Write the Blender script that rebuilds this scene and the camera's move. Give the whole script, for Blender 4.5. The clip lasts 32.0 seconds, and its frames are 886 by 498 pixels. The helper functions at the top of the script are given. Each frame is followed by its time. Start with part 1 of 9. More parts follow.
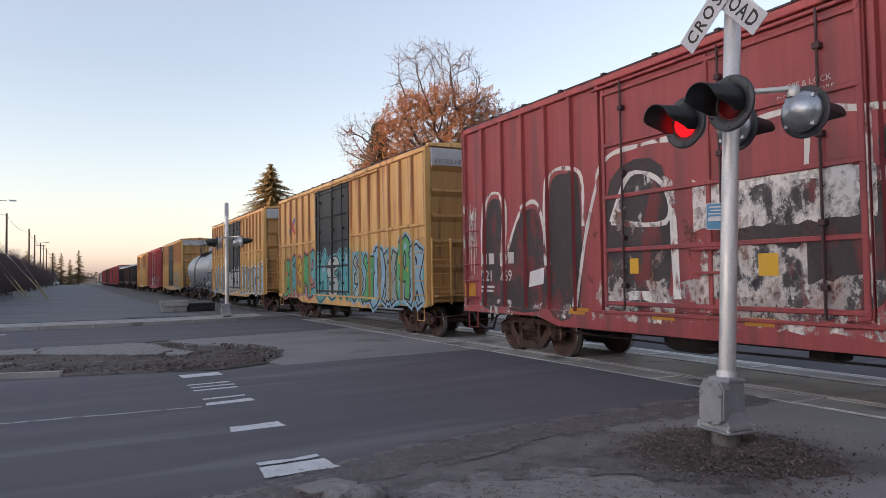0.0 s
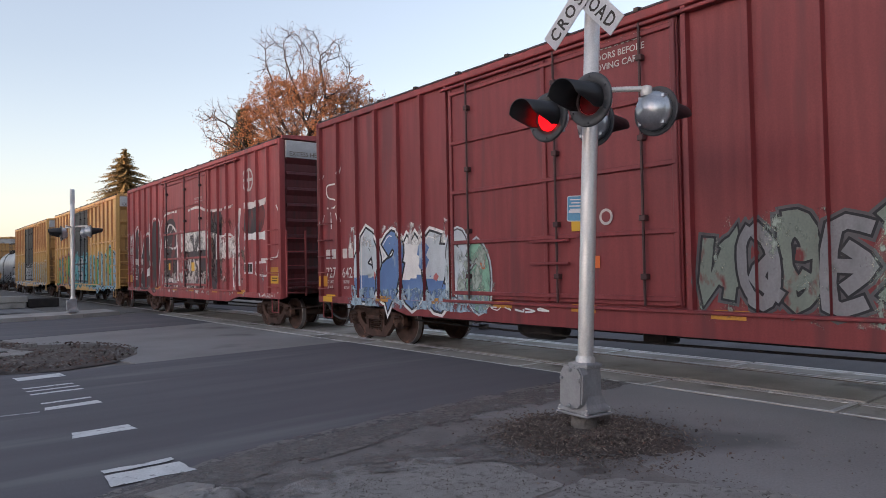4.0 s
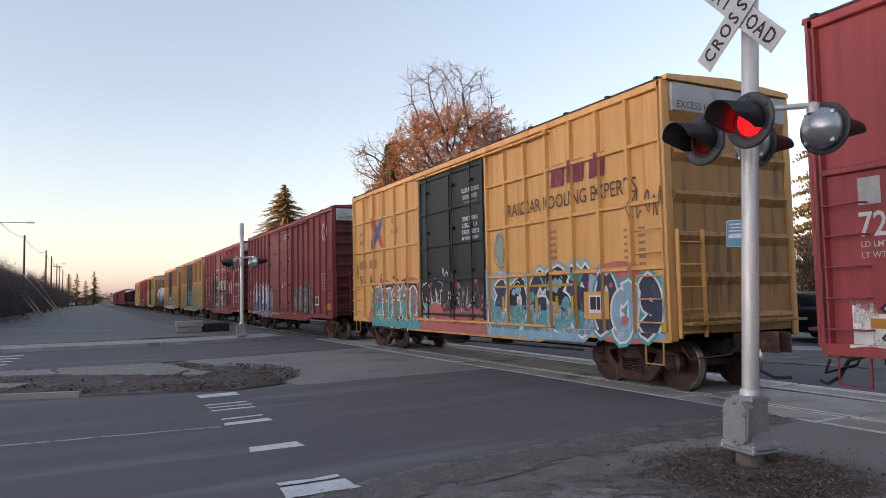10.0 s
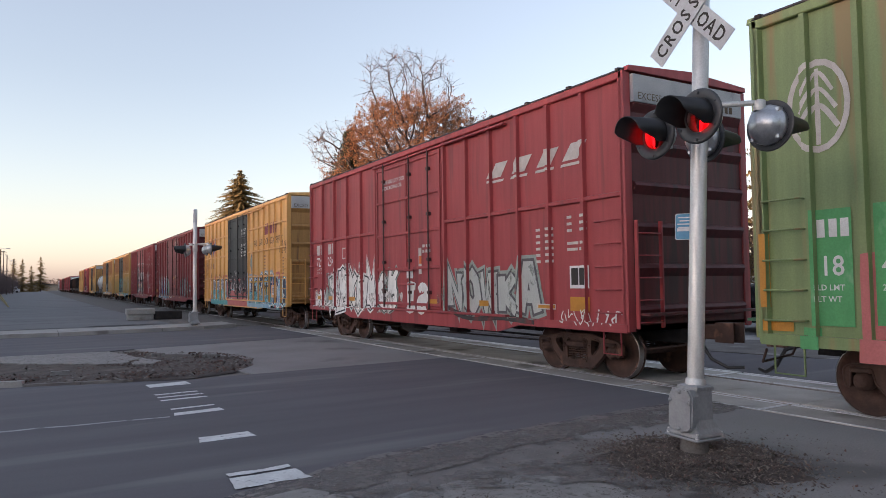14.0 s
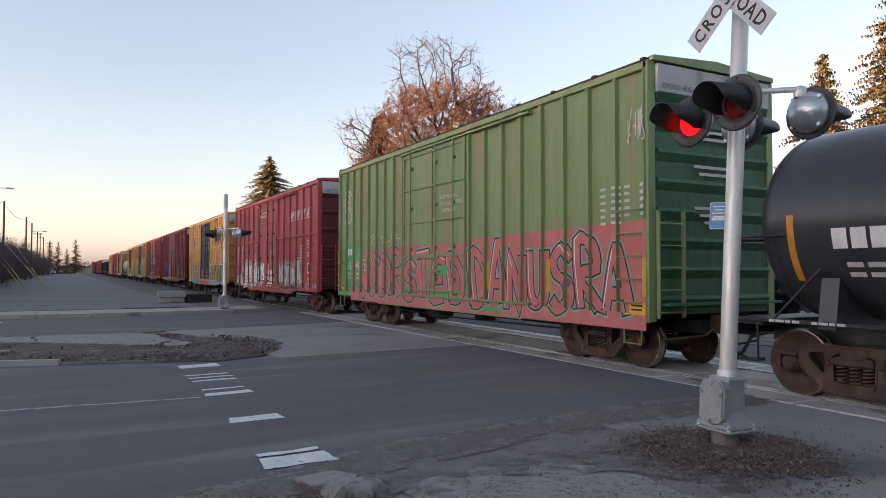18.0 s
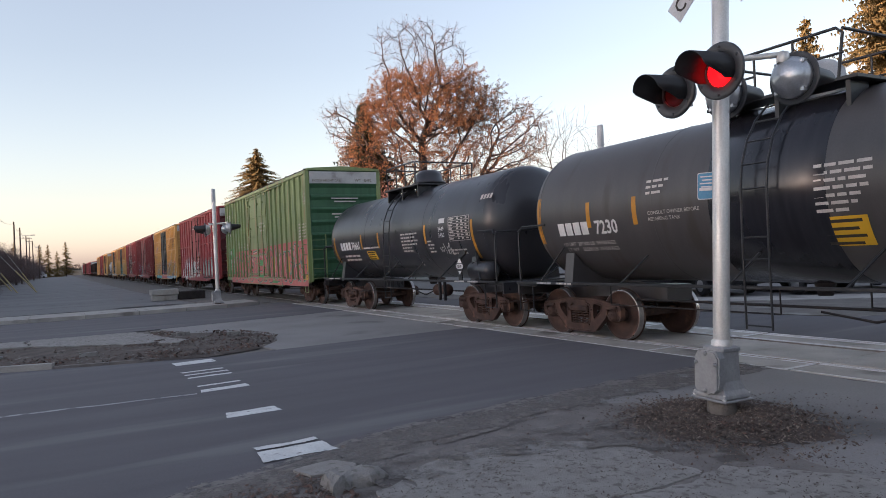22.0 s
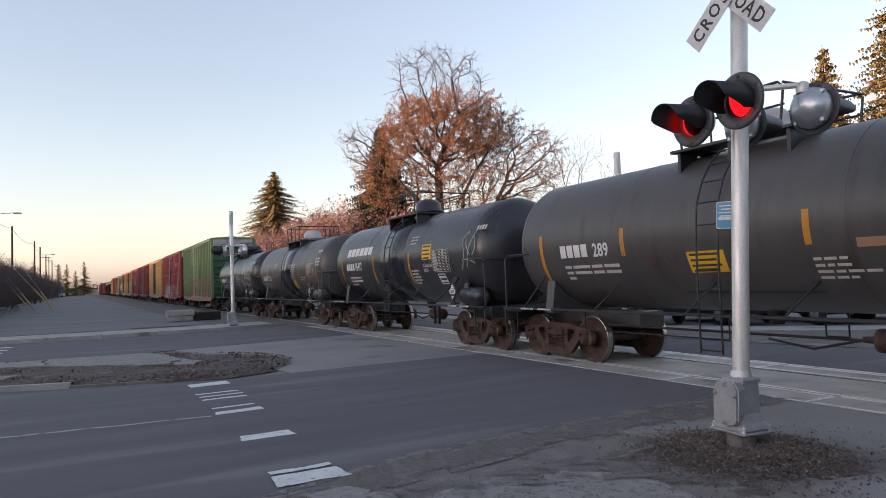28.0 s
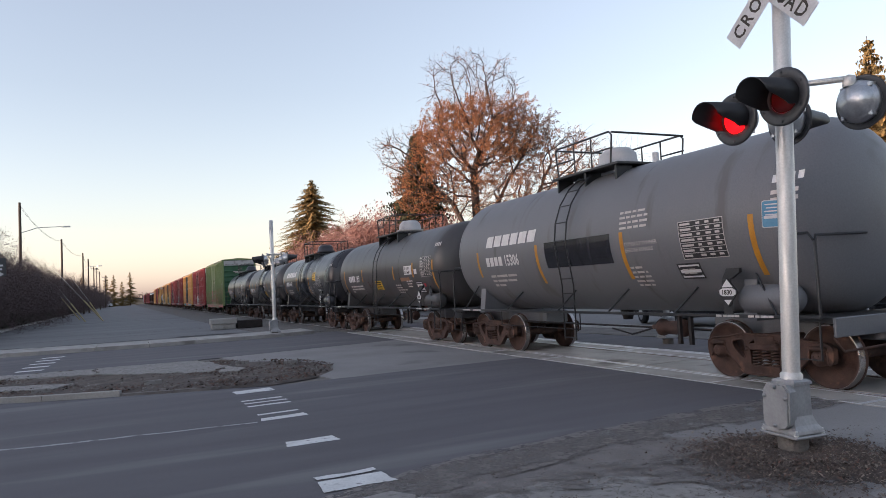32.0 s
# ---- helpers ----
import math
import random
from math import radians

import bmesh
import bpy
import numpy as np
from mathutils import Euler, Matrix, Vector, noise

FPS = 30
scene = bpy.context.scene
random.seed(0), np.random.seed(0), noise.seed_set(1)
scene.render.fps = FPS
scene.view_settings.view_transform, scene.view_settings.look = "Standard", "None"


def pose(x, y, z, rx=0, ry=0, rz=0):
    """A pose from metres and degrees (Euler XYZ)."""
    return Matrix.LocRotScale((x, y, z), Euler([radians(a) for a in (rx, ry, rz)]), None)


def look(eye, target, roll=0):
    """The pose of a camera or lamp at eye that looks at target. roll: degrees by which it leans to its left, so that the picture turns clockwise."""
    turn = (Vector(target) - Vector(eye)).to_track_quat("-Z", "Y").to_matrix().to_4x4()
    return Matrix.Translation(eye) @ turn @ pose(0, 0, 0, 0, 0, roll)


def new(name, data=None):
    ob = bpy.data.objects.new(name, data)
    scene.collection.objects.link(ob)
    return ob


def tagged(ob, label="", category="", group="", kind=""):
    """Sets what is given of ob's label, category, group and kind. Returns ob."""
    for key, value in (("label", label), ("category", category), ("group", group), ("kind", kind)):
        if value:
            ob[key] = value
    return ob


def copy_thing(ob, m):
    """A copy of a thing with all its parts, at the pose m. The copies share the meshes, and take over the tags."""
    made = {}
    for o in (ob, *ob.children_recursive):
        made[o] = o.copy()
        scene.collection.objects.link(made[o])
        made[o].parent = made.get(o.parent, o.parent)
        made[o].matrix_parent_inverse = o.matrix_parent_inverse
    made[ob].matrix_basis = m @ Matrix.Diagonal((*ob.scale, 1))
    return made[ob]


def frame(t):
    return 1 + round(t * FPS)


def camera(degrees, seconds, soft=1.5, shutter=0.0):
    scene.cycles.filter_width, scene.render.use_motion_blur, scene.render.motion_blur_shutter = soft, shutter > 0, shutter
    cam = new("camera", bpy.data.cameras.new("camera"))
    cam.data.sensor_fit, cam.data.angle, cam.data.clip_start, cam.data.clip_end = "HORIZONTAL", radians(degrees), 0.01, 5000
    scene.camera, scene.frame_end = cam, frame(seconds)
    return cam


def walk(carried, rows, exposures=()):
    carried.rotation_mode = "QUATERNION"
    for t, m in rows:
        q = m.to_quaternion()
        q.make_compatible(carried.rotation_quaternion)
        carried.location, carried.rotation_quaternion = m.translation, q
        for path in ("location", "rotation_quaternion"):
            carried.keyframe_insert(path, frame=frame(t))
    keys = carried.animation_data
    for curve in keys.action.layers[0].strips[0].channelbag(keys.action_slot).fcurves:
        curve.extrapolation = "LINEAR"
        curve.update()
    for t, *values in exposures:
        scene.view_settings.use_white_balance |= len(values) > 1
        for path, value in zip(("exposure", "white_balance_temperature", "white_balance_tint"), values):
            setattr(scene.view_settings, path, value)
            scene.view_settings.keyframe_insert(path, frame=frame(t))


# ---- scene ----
from mathutils.geometry import tessellate_polygon
from mathutils.kdtree import KDTree
# the camera: hand-held at the roadside, turning a little
cam = camera(65.34, 32.0, soft=0.7)


def held(x, y, z, yaw, pitch, roll):
    yaw, pitch = radians(yaw), radians(pitch)
    ahead = Vector((-math.sin(yaw) * math.cos(pitch), math.cos(yaw) * math.cos(pitch), math.sin(pitch)))
    return look((x, y, z), Vector((x, y, z)) + ahead, roll)


PATH = [
    (0, held(0.212, 0.474, 1.733, -28.08, 2.13, -0.92)),
    (0.5, held(0.231, 0.463, 1.729, -33.64, 1.44, -2.19)),
    (1, held(0.257, 0.493, 1.722, -35.15, 0.67, -1.60)),
    (1.5, held(0.258, 0.488, 1.715, -36.38, 0.24, -1.62)),
    (2, held(0.263, 0.502, 1.717, -37.43, -0.14, -1.70)),
    (2.5, held(0.264, 0.499, 1.719, -37.65, -0.23, -1.67)),
    (3, held(0.262, 0.509, 1.718, -37.83, 0.12, -1.73)),
    (3.5, held(0.267, 0.525, 1.724, -38.04, 0.59, -1.24)),
    (4, held(0.292, 0.546, 1.720, -38.76, 1.27, -1.11)),
    (4.5, held(0.224, 0.460, 1.720, -38.63, 2.04, -0.95)),
    (6.5, held(0.180, 0.472, 1.722, -31.13, 3.57, -1.68)),
    (7, held(0.186, 0.487, 1.737, -29.66, 3.62, -0.75)),
    (7.5, held(0.160, 0.464, 1.732, -29.01, 3.98, -1.15)),
    (8, held(0.155, 0.451, 1.736, -28.16, 4.09, -1.49)),
    (8.5, held(0.147, 0.445, 1.728, -27.71, 4.06, -1.56)),
    (9, held(0.152, 0.453, 1.733, -27.16, 3.76, -1.63)),
    (9.5, held(0.188, 0.475, 1.737, -27.11, 3.53, -1.62)),
    (10, held(0.144, 0.495, 1.728, -27.09, 3.75, -1.17)),
    (10.5, held(0.137, 0.496, 1.729, -23.33, 4.12, -1.51)),
    (11, held(0.144, 0.505, 1.723, -23.03, 4.09, -1.68)),
    (11.5, held(0.149, 0.498, 1.734, -21.58, 3.93, -1.44)),
    (12, held(0.168, 0.439, 1.749, -22.93, 3.69, -1.24)),
    (12.5, held(0.188, 0.450, 1.747, -27.04, 3.52, -1.09)),
    (13, held(0.179, 0.465, 1.747, -29.73, 3.38, -0.86)),
    (13.5, held(0.174, 0.478, 1.740, -29.98, 3.16, -0.89)),
    (14, held(0.183, 0.472, 1.741, -30.50, 2.75, -0.78)),
    (14.5, held(0.192, 0.497, 1.737, -30.84, 2.57, -0.86)),
    (16.5, held(0.196, 0.482, 1.740, -28.82, 2.59, -2.19)),
    (17, held(0.207, 0.502, 1.744, -28.86, 2.35, -1.67)),
    (17.5, held(0.179, 0.492, 1.734, -28.54, 2.17, -0.49)),
    (18, held(0.168, 0.508, 1.721, -28.28, 1.78, 0.10)),
    (18.5, held(0.179, 0.524, 1.725, -27.75, 1.13, -0.00)),
    (19, held(0.188, 0.517, 1.737, -27.59, 0.76, -1.25)),
    (19.5, held(0.222, 0.479, 1.721, -27.88, 0.04, -1.13)),
    (20, held(0.292, 0.536, 1.713, -33.76, -0.57, -1.41)),
    (20.5, held(0.297, 0.543, 1.708, -34.50, -0.17, -1.74)),
    (21, held(0.282, 0.546, 1.712, -34.83, 0.10, -2.53)),
    (21.5, held(0.235, 0.512, 1.718, -32.89, 0.23, -2.23)),
    (22, held(0.218, 0.532, 1.717, -28.89, 0.45, -2.74)),
    (22.5, held(0.206, 0.529, 1.721, -27.65, 0.59, -2.49)),
    (23, held(0.205, 0.526, 1.731, -26.97, 0.93, -2.52)),
    (23.5, held(0.194, 0.510, 1.726, -26.90, 1.27, -2.24)),
    (24, held(0.201, 0.512, 1.730, -26.89, 1.39, -2.92)),
    (24.5, held(0.198, 0.511, 1.727, -26.90, 1.54, -3.30)),
    (25, held(0.187, 0.512, 1.718, -26.57, 1.71, -3.15)),
    (25.5, held(0.192, 0.506, 1.726, -26.31, 1.76, -2.85)),
    (27.5, held(0.174, 0.499, 1.734, -27.40, 2.31, -2.02)),
    (28, held(0.192, 0.534, 1.732, -27.76, 2.52, -1.97)),
    (28.5, held(0.191, 0.537, 1.722, -27.41, 3.04, -1.90)),
    (29, held(0.189, 0.537, 1.732, -26.64, 3.46, -1.41)),
    (29.5, held(0.176, 0.506, 1.725, -26.29, 3.98, -1.04)),
    (30, held(0.166, 0.497, 1.732, -25.85, 4.11, -2.42)),
    (30.5, held(0.172, 0.499, 1.736, -25.74, 3.90, -2.71)),
    (31, held(0.156, 0.513, 1.734, -25.58, 3.69, -2.68)),
    (31.5, held(0.151, 0.520, 1.727, -25.20, 3.35, -2.93)),
    (32, held(0.156, 0.534, 1.737, -24.73, 3.04, -2.92)),
]
walk(cam, PATH)

# ---- light: a clear evening, the sun very low ----
SUN_FROM = Vector((-0.985, -0.03, 0.047)).normalized()
world = bpy.data.worlds.new("world")
scene.world = world
world.use_nodes = True
wn = world.node_tree
sky = wn.nodes.new("ShaderNodeTexSky")
sky.sky_type = "NISHITA"
sky.sun_disc = False
sky.sun_elevation = math.asin(SUN_FROM.z)
sky.sun_rotation = math.atan2(SUN_FROM.x, SUN_FROM.y)
sky.air_density, sky.dust_density, sky.ozone_density = 1.0, 1.0, 1.0
haze = wn.nodes.new("ShaderNodeHueSaturation")
haze.inputs["Saturation"].default_value, haze.inputs["Value"].default_value = 0.58, 1.52
wn.links.new(sky.outputs[0], haze.inputs["Color"])
glow = wn.nodes.new("ShaderNodeMix")
glow.data_type, glow.blend_type = "RGBA", "ADD"
glow.inputs[0].default_value = 1.0
glow.inputs[7].default_value = (0.165, 0.172, 0.205, 1)     # high thin haze over the whole sky
wn.links.new(haze.outputs[0], glow.inputs[6])
wn.links.new(glow.outputs[2], wn.nodes["Background"].inputs[0])
wn.nodes["Background"].inputs[1].default_value = 0.19
sun = new("sun", bpy.data.lights.new("sun", "SUN"))
sun.data.energy, sun.data.angle, sun.data.color = 4.2, radians(1.5), (1.0, 0.66, 0.40)
sun.matrix_world = look(SUN_FROM * 100, (0, 0, 0))
scene.view_settings.exposure = 1.06
scene.view_settings.use_white_balance = True
scene.view_settings.white_balance_temperature, scene.view_settings.white_balance_tint = 5800, 19


# ---- materials ----
def mat(name, a, b=None, rough=0.7, metal=0.0, scale=3.0, fine=40.0, bump=0.15, c=None, c_scale=0.6, c_at=0.58, stretch=(1, 1, 1), rough_var=0.1, random=0.0):
    """A weathered surface: a and b mixed by a coarse and a fine noise, c in patches; stretch draws the patches out."""
    m = bpy.data.materials.new(name)
    m.use_nodes = True
    n, l = m.node_tree.nodes, m.node_tree.links
    p = n["Principled BSDF"]
    tc = n.new("ShaderNodeTexCoord")
    mp = n.new("ShaderNodeMapping")
    mp.inputs["Scale"].default_value = stretch
    l.new(tc.outputs["Object"], mp.inputs[0])
    def noise_tex(s, d=5.0, src=None):
        t = n.new("ShaderNodeTexNoise")
        t.inputs["Scale"].default_value, t.inputs["Detail"].default_value = s, d
        l.new((src or mp).outputs[0] if src is None else src, t.inputs["Vector"])
        return t.outputs["Fac"]
    def ramp(src, lo, hi):
        r = n.new("ShaderNodeMapRange")
        r.inputs["From Min"].default_value, r.inputs["From Max"].default_value = lo, hi
        l.new(src, r.inputs["Value"])
        return r.outputs["Result"]
    def mix(f, x, y):
        q = n.new("ShaderNodeMix")
        q.data_type = "RGBA"
        for s, v in ((0, f), (6, x), (7, y)):
            if isinstance(v, (tuple, list)):
                q.inputs[s].default_value = (*v, 1)
            elif isinstance(v, (int, float)):
                q.inputs[s].default_value = v
            else:
                l.new(v, q.inputs[s])
        return q.outputs[2]
    b = b or tuple(v * 0.8 for v in a)
    coarse, small = noise_tex(scale), noise_tex(fine, 3.0, tc.outputs["Object"])
    col = mix(ramp(coarse, 0.35, 0.65), a, b)
    col = mix(ramp(small, 0.3, 0.75), col, mix(0.35, col, tuple(v * 0.55 for v in b)))
    if c:
        patch = ramp(noise_tex(c_scale, 7.0), c_at, c_at + 0.09)
        col = mix(patch, col, c)
    if random:
        oi = n.new("ShaderNodeObjectInfo")
        col = mix(ramp(oi.outputs["Random"], 0.0, 1.0 / random), col, tuple(v * 0.5 for v in b))
    l.new(col, p.inputs["Base Color"])
    rr = n.new("ShaderNodeMapRange")
    rr.inputs["To Min"].default_value, rr.inputs["To Max"].default_value = max(0.03, rough - rough_var), min(1, rough + rough_var)
    l.new(coarse, rr.inputs["Value"])
    l.new(rr.outputs["Result"], p.inputs["Roughness"])
    p.inputs["Metallic"].default_value = metal
    if bump:
        bp = n.new("ShaderNodeBump")
        bp.inputs["Strength"].default_value, bp.inputs["Distance"].default_value = bump, 0.02
        l.new(small, bp.inputs["Height"])
        l.new(bp.outputs[0], p.inputs["Normal"])
    return m


def plain(name, col, rough=0.6, metal=0.0, emit=0.0):
    m = bpy.data.materials.new(name)
    m.use_nodes = True
    p = m.node_tree.nodes["Principled BSDF"]
    p.inputs["Base Color"].default_value = (*col, 1)
    p.inputs["Roughness"].default_value, p.inputs["Metallic"].default_value = rough, metal
    if emit:
        p.inputs["Emission Color"].default_value = (*col, 1)
        p.inputs["Emission Strength"].default_value = emit
    return m


V = (6, 6, 0.5)
ASPHALT = mat("asphalt", (0.122, 0.115, 0.124), (0.102, 0.096, 0.105), 0.88, scale=0.7, fine=60, bump=0.15, stretch=(0.30, 2.4, 1), c=(0.15, 0.147, 0.148), c_scale=0.45)
VERGE = mat("dusty_verge", (0.225, 0.203, 0.19), (0.162, 0.145, 0.137), 0.95, scale=3.2, fine=45, bump=0.6, c=(0.085, 0.075, 0.068), c_scale=2.4, c_at=0.57)
OLD_SLAB = mat("worn_slab", (0.345, 0.328, 0.312), (0.275, 0.260, 0.246), 0.92, scale=6.5, fine=90, bump=1.0, c=(0.165, 0.152, 0.142), c_scale=13.0, c_at=0.56)
CHIP_DARK = mat("bark_chip_dark", (0.12, 0.092, 0.076), (0.08, 0.062, 0.053), 0.95, scale=8, fine=40, bump=0.2)
CHIP_PALE = mat("bark_chip_pale", (0.27, 0.225, 0.185), (0.19, 0.15, 0.12), 0.95, scale=8, fine=40, bump=0.2)
LITTER = mat("leaf_litter", (0.165, 0.095, 0.072), (0.11, 0.068, 0.053), 0.95, scale=8, fine=40, bump=0.2)
PEBBLE = mat("pebbles", (0.26, 0.245, 0.23), (0.16, 0.15, 0.14), 0.95, scale=6, fine=40, bump=0.2)
ASPHALT_OLD = mat("asphalt_old", (0.275, 0.262, 0.255), (0.215, 0.205, 0.20), 0.9, scale=0.5, fine=45, bump=0.35, c=(0.125, 0.12, 0.118), c_scale=0.35)
LOT = mat("asphalt_lot", (0.20, 0.195, 0.195), (0.165, 0.162, 0.165), 0.9, scale=0.25, fine=30, bump=0.3, c=(0.12, 0.118, 0.12), c_scale=0.16, c_at=0.6, stretch=(0.5, 1.4, 1))
FOOTING = mat("footing_concrete", (0.19, 0.172, 0.155), (0.14, 0.125, 0.112), 0.92, scale=5, fine=50, bump=0.5)
CONCRETE = mat("concrete", (0.40, 0.38, 0.355), (0.32, 0.305, 0.285), 0.88, scale=1.6, fine=35, bump=0.3, c=(0.2, 0.185, 0.17), c_scale=1.1, c_at=0.6)
PANEL = mat("crossing_panel", (0.46, 0.435, 0.40), (0.34, 0.32, 0.29), 0.6, scale=1.4, fine=40, bump=0.35, c=(0.14, 0.125, 0.11), c_scale=0.8, c_at=0.57)
DIRT = mat("dirt", (0.12, 0.094, 0.080), (0.07, 0.055, 0.047), 0.97, scale=2.5, fine=28, bump=0.9, c=(0.19, 0.165, 0.145), c_scale=2.2, c_at=0.6)
GRAVEL = mat("gravel", (0.19, 0.172, 0.155), (0.13, 0.118, 0.107), 0.95, scale=1.6, fine=22, bump=0.9, c=(0.25, 0.235, 0.22), c_scale=1.4, c_at=0.6)
BALLAST = mat("ballast", (0.19, 0.175, 0.16), (0.11, 0.10, 0.094), 0.95, scale=9, fine=16, bump=1.0)
PAINT = mat("road_paint", (0.72, 0.72, 0.71), (0.6, 0.6, 0.59), 0.75, scale=4, fine=50, bump=0.2, c=(0.20, 0.195, 0.20), c_scale=11, c_at=0.60)
CRACK = mat("crack_fill", (0.075, 0.072, 0.073), (0.055, 0.053, 0.054), 0.95, scale=2, fine=30, bump=0.4, c=(0.16, 0.155, 0.155), c_scale=1.8, c_at=0.55)
PAINT_FAINT = mat("worn_line", (0.42, 0.42, 0.42), (0.30, 0.30, 0.305), 0.8, scale=4, fine=50, bump=0.2, c=(0.13, 0.13, 0.137), c_scale=6, c_at=0.53)
STEEL = mat("galvanised", (0.70, 0.685, 0.66), (0.58, 0.565, 0.54), 0.42, 0.45, scale=5, fine=60, bump=0.05, stretch=(3, 3, 0.6))
GREYBOX = mat("grey_paint", (0.36, 0.36, 0.365), (0.29, 0.29, 0.295), 0.55, 0.2, scale=6, fine=40, bump=0.08)
ALU = mat("aluminium", (0.62, 0.63, 0.65), (0.5, 0.51, 0.53), 0.34, 0.8, scale=8, fine=50, bump=0.08)
BLACK = mat("black_paint", (0.012, 0.012, 0.014), (0.02, 0.02, 0.022), 0.45, scale=4, fine=40, bump=0.05)
RAIL = mat("rail_steel", (0.45, 0.42, 0.40), (0.25, 0.19, 0.16), 0.35, 0.8, scale=2, fine=40, bump=0.1)
# worn steel whose pale colour also holds the reflected sky
PALE_STEEL = mat("worn_steel_sky_sheen", (0.74, 0.74, 0.76), (0.60, 0.60, 0.62), 0.38, 0.25, scale=3, fine=40, bump=0.05, c=(0.34, 0.31, 0.28), c_scale=2.4, c_at=0.60)
RUST = mat("rust_iron", (0.10, 0.052, 0.038), (0.055, 0.032, 0.025), 0.8, 0.15, scale=4, fine=35, bump=0.3, c=(0.19, 0.10, 0.065), c_scale=3, c_at=0.6)
TREAD = mat("wheel_tread", (0.5, 0.47, 0.45), (0.36, 0.33, 0.31), 0.3, 0.9, scale=4, fine=40, bump=0.05)
UNDER = mat("underframe", (0.026, 0.02, 0.019), (0.016, 0.013, 0.013), 0.85, scale=4, fine=30, bump=0.3)
BRICK_RED = mat("boxcar_red", (0.363, 0.053, 0.057), (0.308, 0.045, 0.049), 0.55, scale=1.4, fine=45, bump=0.08, stretch=V, c=(0.211, 0.036, 0.040), c_scale=0.5, c_at=0.56)
RED_DEEP = mat("boxcar_red_deep", (0.230, 0.032, 0.035), (0.188, 0.027, 0.030), 0.55, scale=1.4, fine=45, bump=0.08, stretch=V, c=(0.139, 0.025, 0.029), c_scale=0.5, c_at=0.56)
RED_WORN = mat("boxcar_red_worn", (0.351, 0.063, 0.064), (0.290, 0.053, 0.054), 0.55, scale=1.6, fine=45, bump=0.1, stretch=V, c=(0.206, 0.049, 0.050), c_scale=0.45, c_at=0.53)
YELLOW = mat("boxcar_yellow", (0.749, 0.417, 0.127), (0.653, 0.351, 0.106), 0.48, scale=1.3, fine=45, bump=0.08, stretch=V, c=(0.508, 0.242, 0.067), c_scale=0.5, c_at=0.57)
YELLOW_PALE = mat("boxcar_yellow_faded", (0.701, 0.423, 0.145), (0.604, 0.351, 0.114), 0.5, scale=1.3, fine=45, bump=0.1, stretch=V, c=(0.363, 0.170, 0.067), c_scale=0.6, c_at=0.56)
GREEN = mat("boxcar_green", (0.211, 0.284, 0.114), (0.175, 0.230, 0.094), 0.48, scale=1.4, fine=45, bump=0.08, stretch=V, c=(0.242, 0.181, 0.078), c_scale=0.5, c_at=0.55)
# boxcar roofs: shade of the overhang along the top is painted in as dark brown
ROOF_SHADED = mat("shaded_roof", (0.05, 0.037, 0.034), (0.032, 0.025, 0.024), 0.85, scale=2, fine=30, bump=0.2)
# red and yellow end walls: their shade is put into a darker paint
END_RED_SHADED = mat("boxcar_end_red_shaded", (0.11, 0.018, 0.021), (0.08, 0.015, 0.017), 0.6, scale=1.4, fine=45, bump=0.1, stretch=V, c=(0.05, 0.02, 0.02), c_scale=0.7, c_at=0.52)
END_YELLOW_SHADED = mat("boxcar_end_yellow_shaded", (0.483, 0.266, 0.085), (0.387, 0.206, 0.067), 0.6, scale=1.4, fine=45, bump=0.1, stretch=V, c=(0.206, 0.121, 0.054), c_scale=0.7, c_at=0.54)
ROD = mat("grimy_rod", (0.07, 0.026, 0.026), (0.045, 0.02, 0.02), 0.6, scale=4, fine=40, bump=0.1)
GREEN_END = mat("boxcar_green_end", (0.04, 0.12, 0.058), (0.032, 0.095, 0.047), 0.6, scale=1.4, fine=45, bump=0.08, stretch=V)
DOOR_BLACK = mat("door_black", (0.015, 0.016, 0.018), (0.021, 0.021, 0.023), 0.55, scale=1.6, fine=45, bump=0.08, stretch=V)
END_WHITE = mat("end_band_white", (0.5, 0.5, 0.5), (0.4, 0.4, 0.41), 0.7, scale=2, fine=40, bump=0.1, c=(0.27, 0.26, 0.26), c_scale=2)
TANK_BLACK = mat("tank_black", (0.032, 0.032, 0.037), (0.042, 0.041, 0.047), 0.30, scale=0.9, fine=40, bump=0.04, stretch=(1, 3, 0.6), c=(0.030, 0.028, 0.029), c_scale=0.7, c_at=0.57)
TANK_GREY = mat("tank_dark_grey", (0.061, 0.057, 0.058), (0.076, 0.071, 0.071), 0.40, scale=0.9, fine=40, bump=0.05, stretch=(1, 3, 0.6), c=(0.053, 0.045, 0.041), c_scale=0.7, c_at=0.56)
TANK_SLATE = mat("tank_slate", (0.148, 0.152, 0.164), (0.159, 0.160, 0.171), 0.48, scale=0.9, fine=40, bump=0.05, stretch=(1, 3, 0.6), c=(0.106, 0.101, 0.101), c_scale=0.7, c_at=0.58)
TANK_SILVER = mat("tank_silver", (0.42, 0.43, 0.45), (0.34, 0.35, 0.37), 0.4, 0.3, scale=1.2, fine=40, bump=0.05)
SHINY = mat("tank_wet_band", (0.016, 0.017, 0.022), (0.024, 0.024, 0.03), 0.22, scale=1.5, fine=40, bump=0.03, stretch=(1, 6, 0.5))
WHITE = mat("white_lettering", (0.74, 0.73, 0.72), (0.64, 0.63, 0.62), 0.75, scale=5, fine=60, bump=0.0)
OFF_WHITE = mat("stencil_white", (0.60, 0.56, 0.53), (0.49, 0.45, 0.42), 0.75, scale=8, fine=60, bump=0)
DARKTEXT = plain("dark_lettering", (0.03, 0.025, 0.02), 0.7)
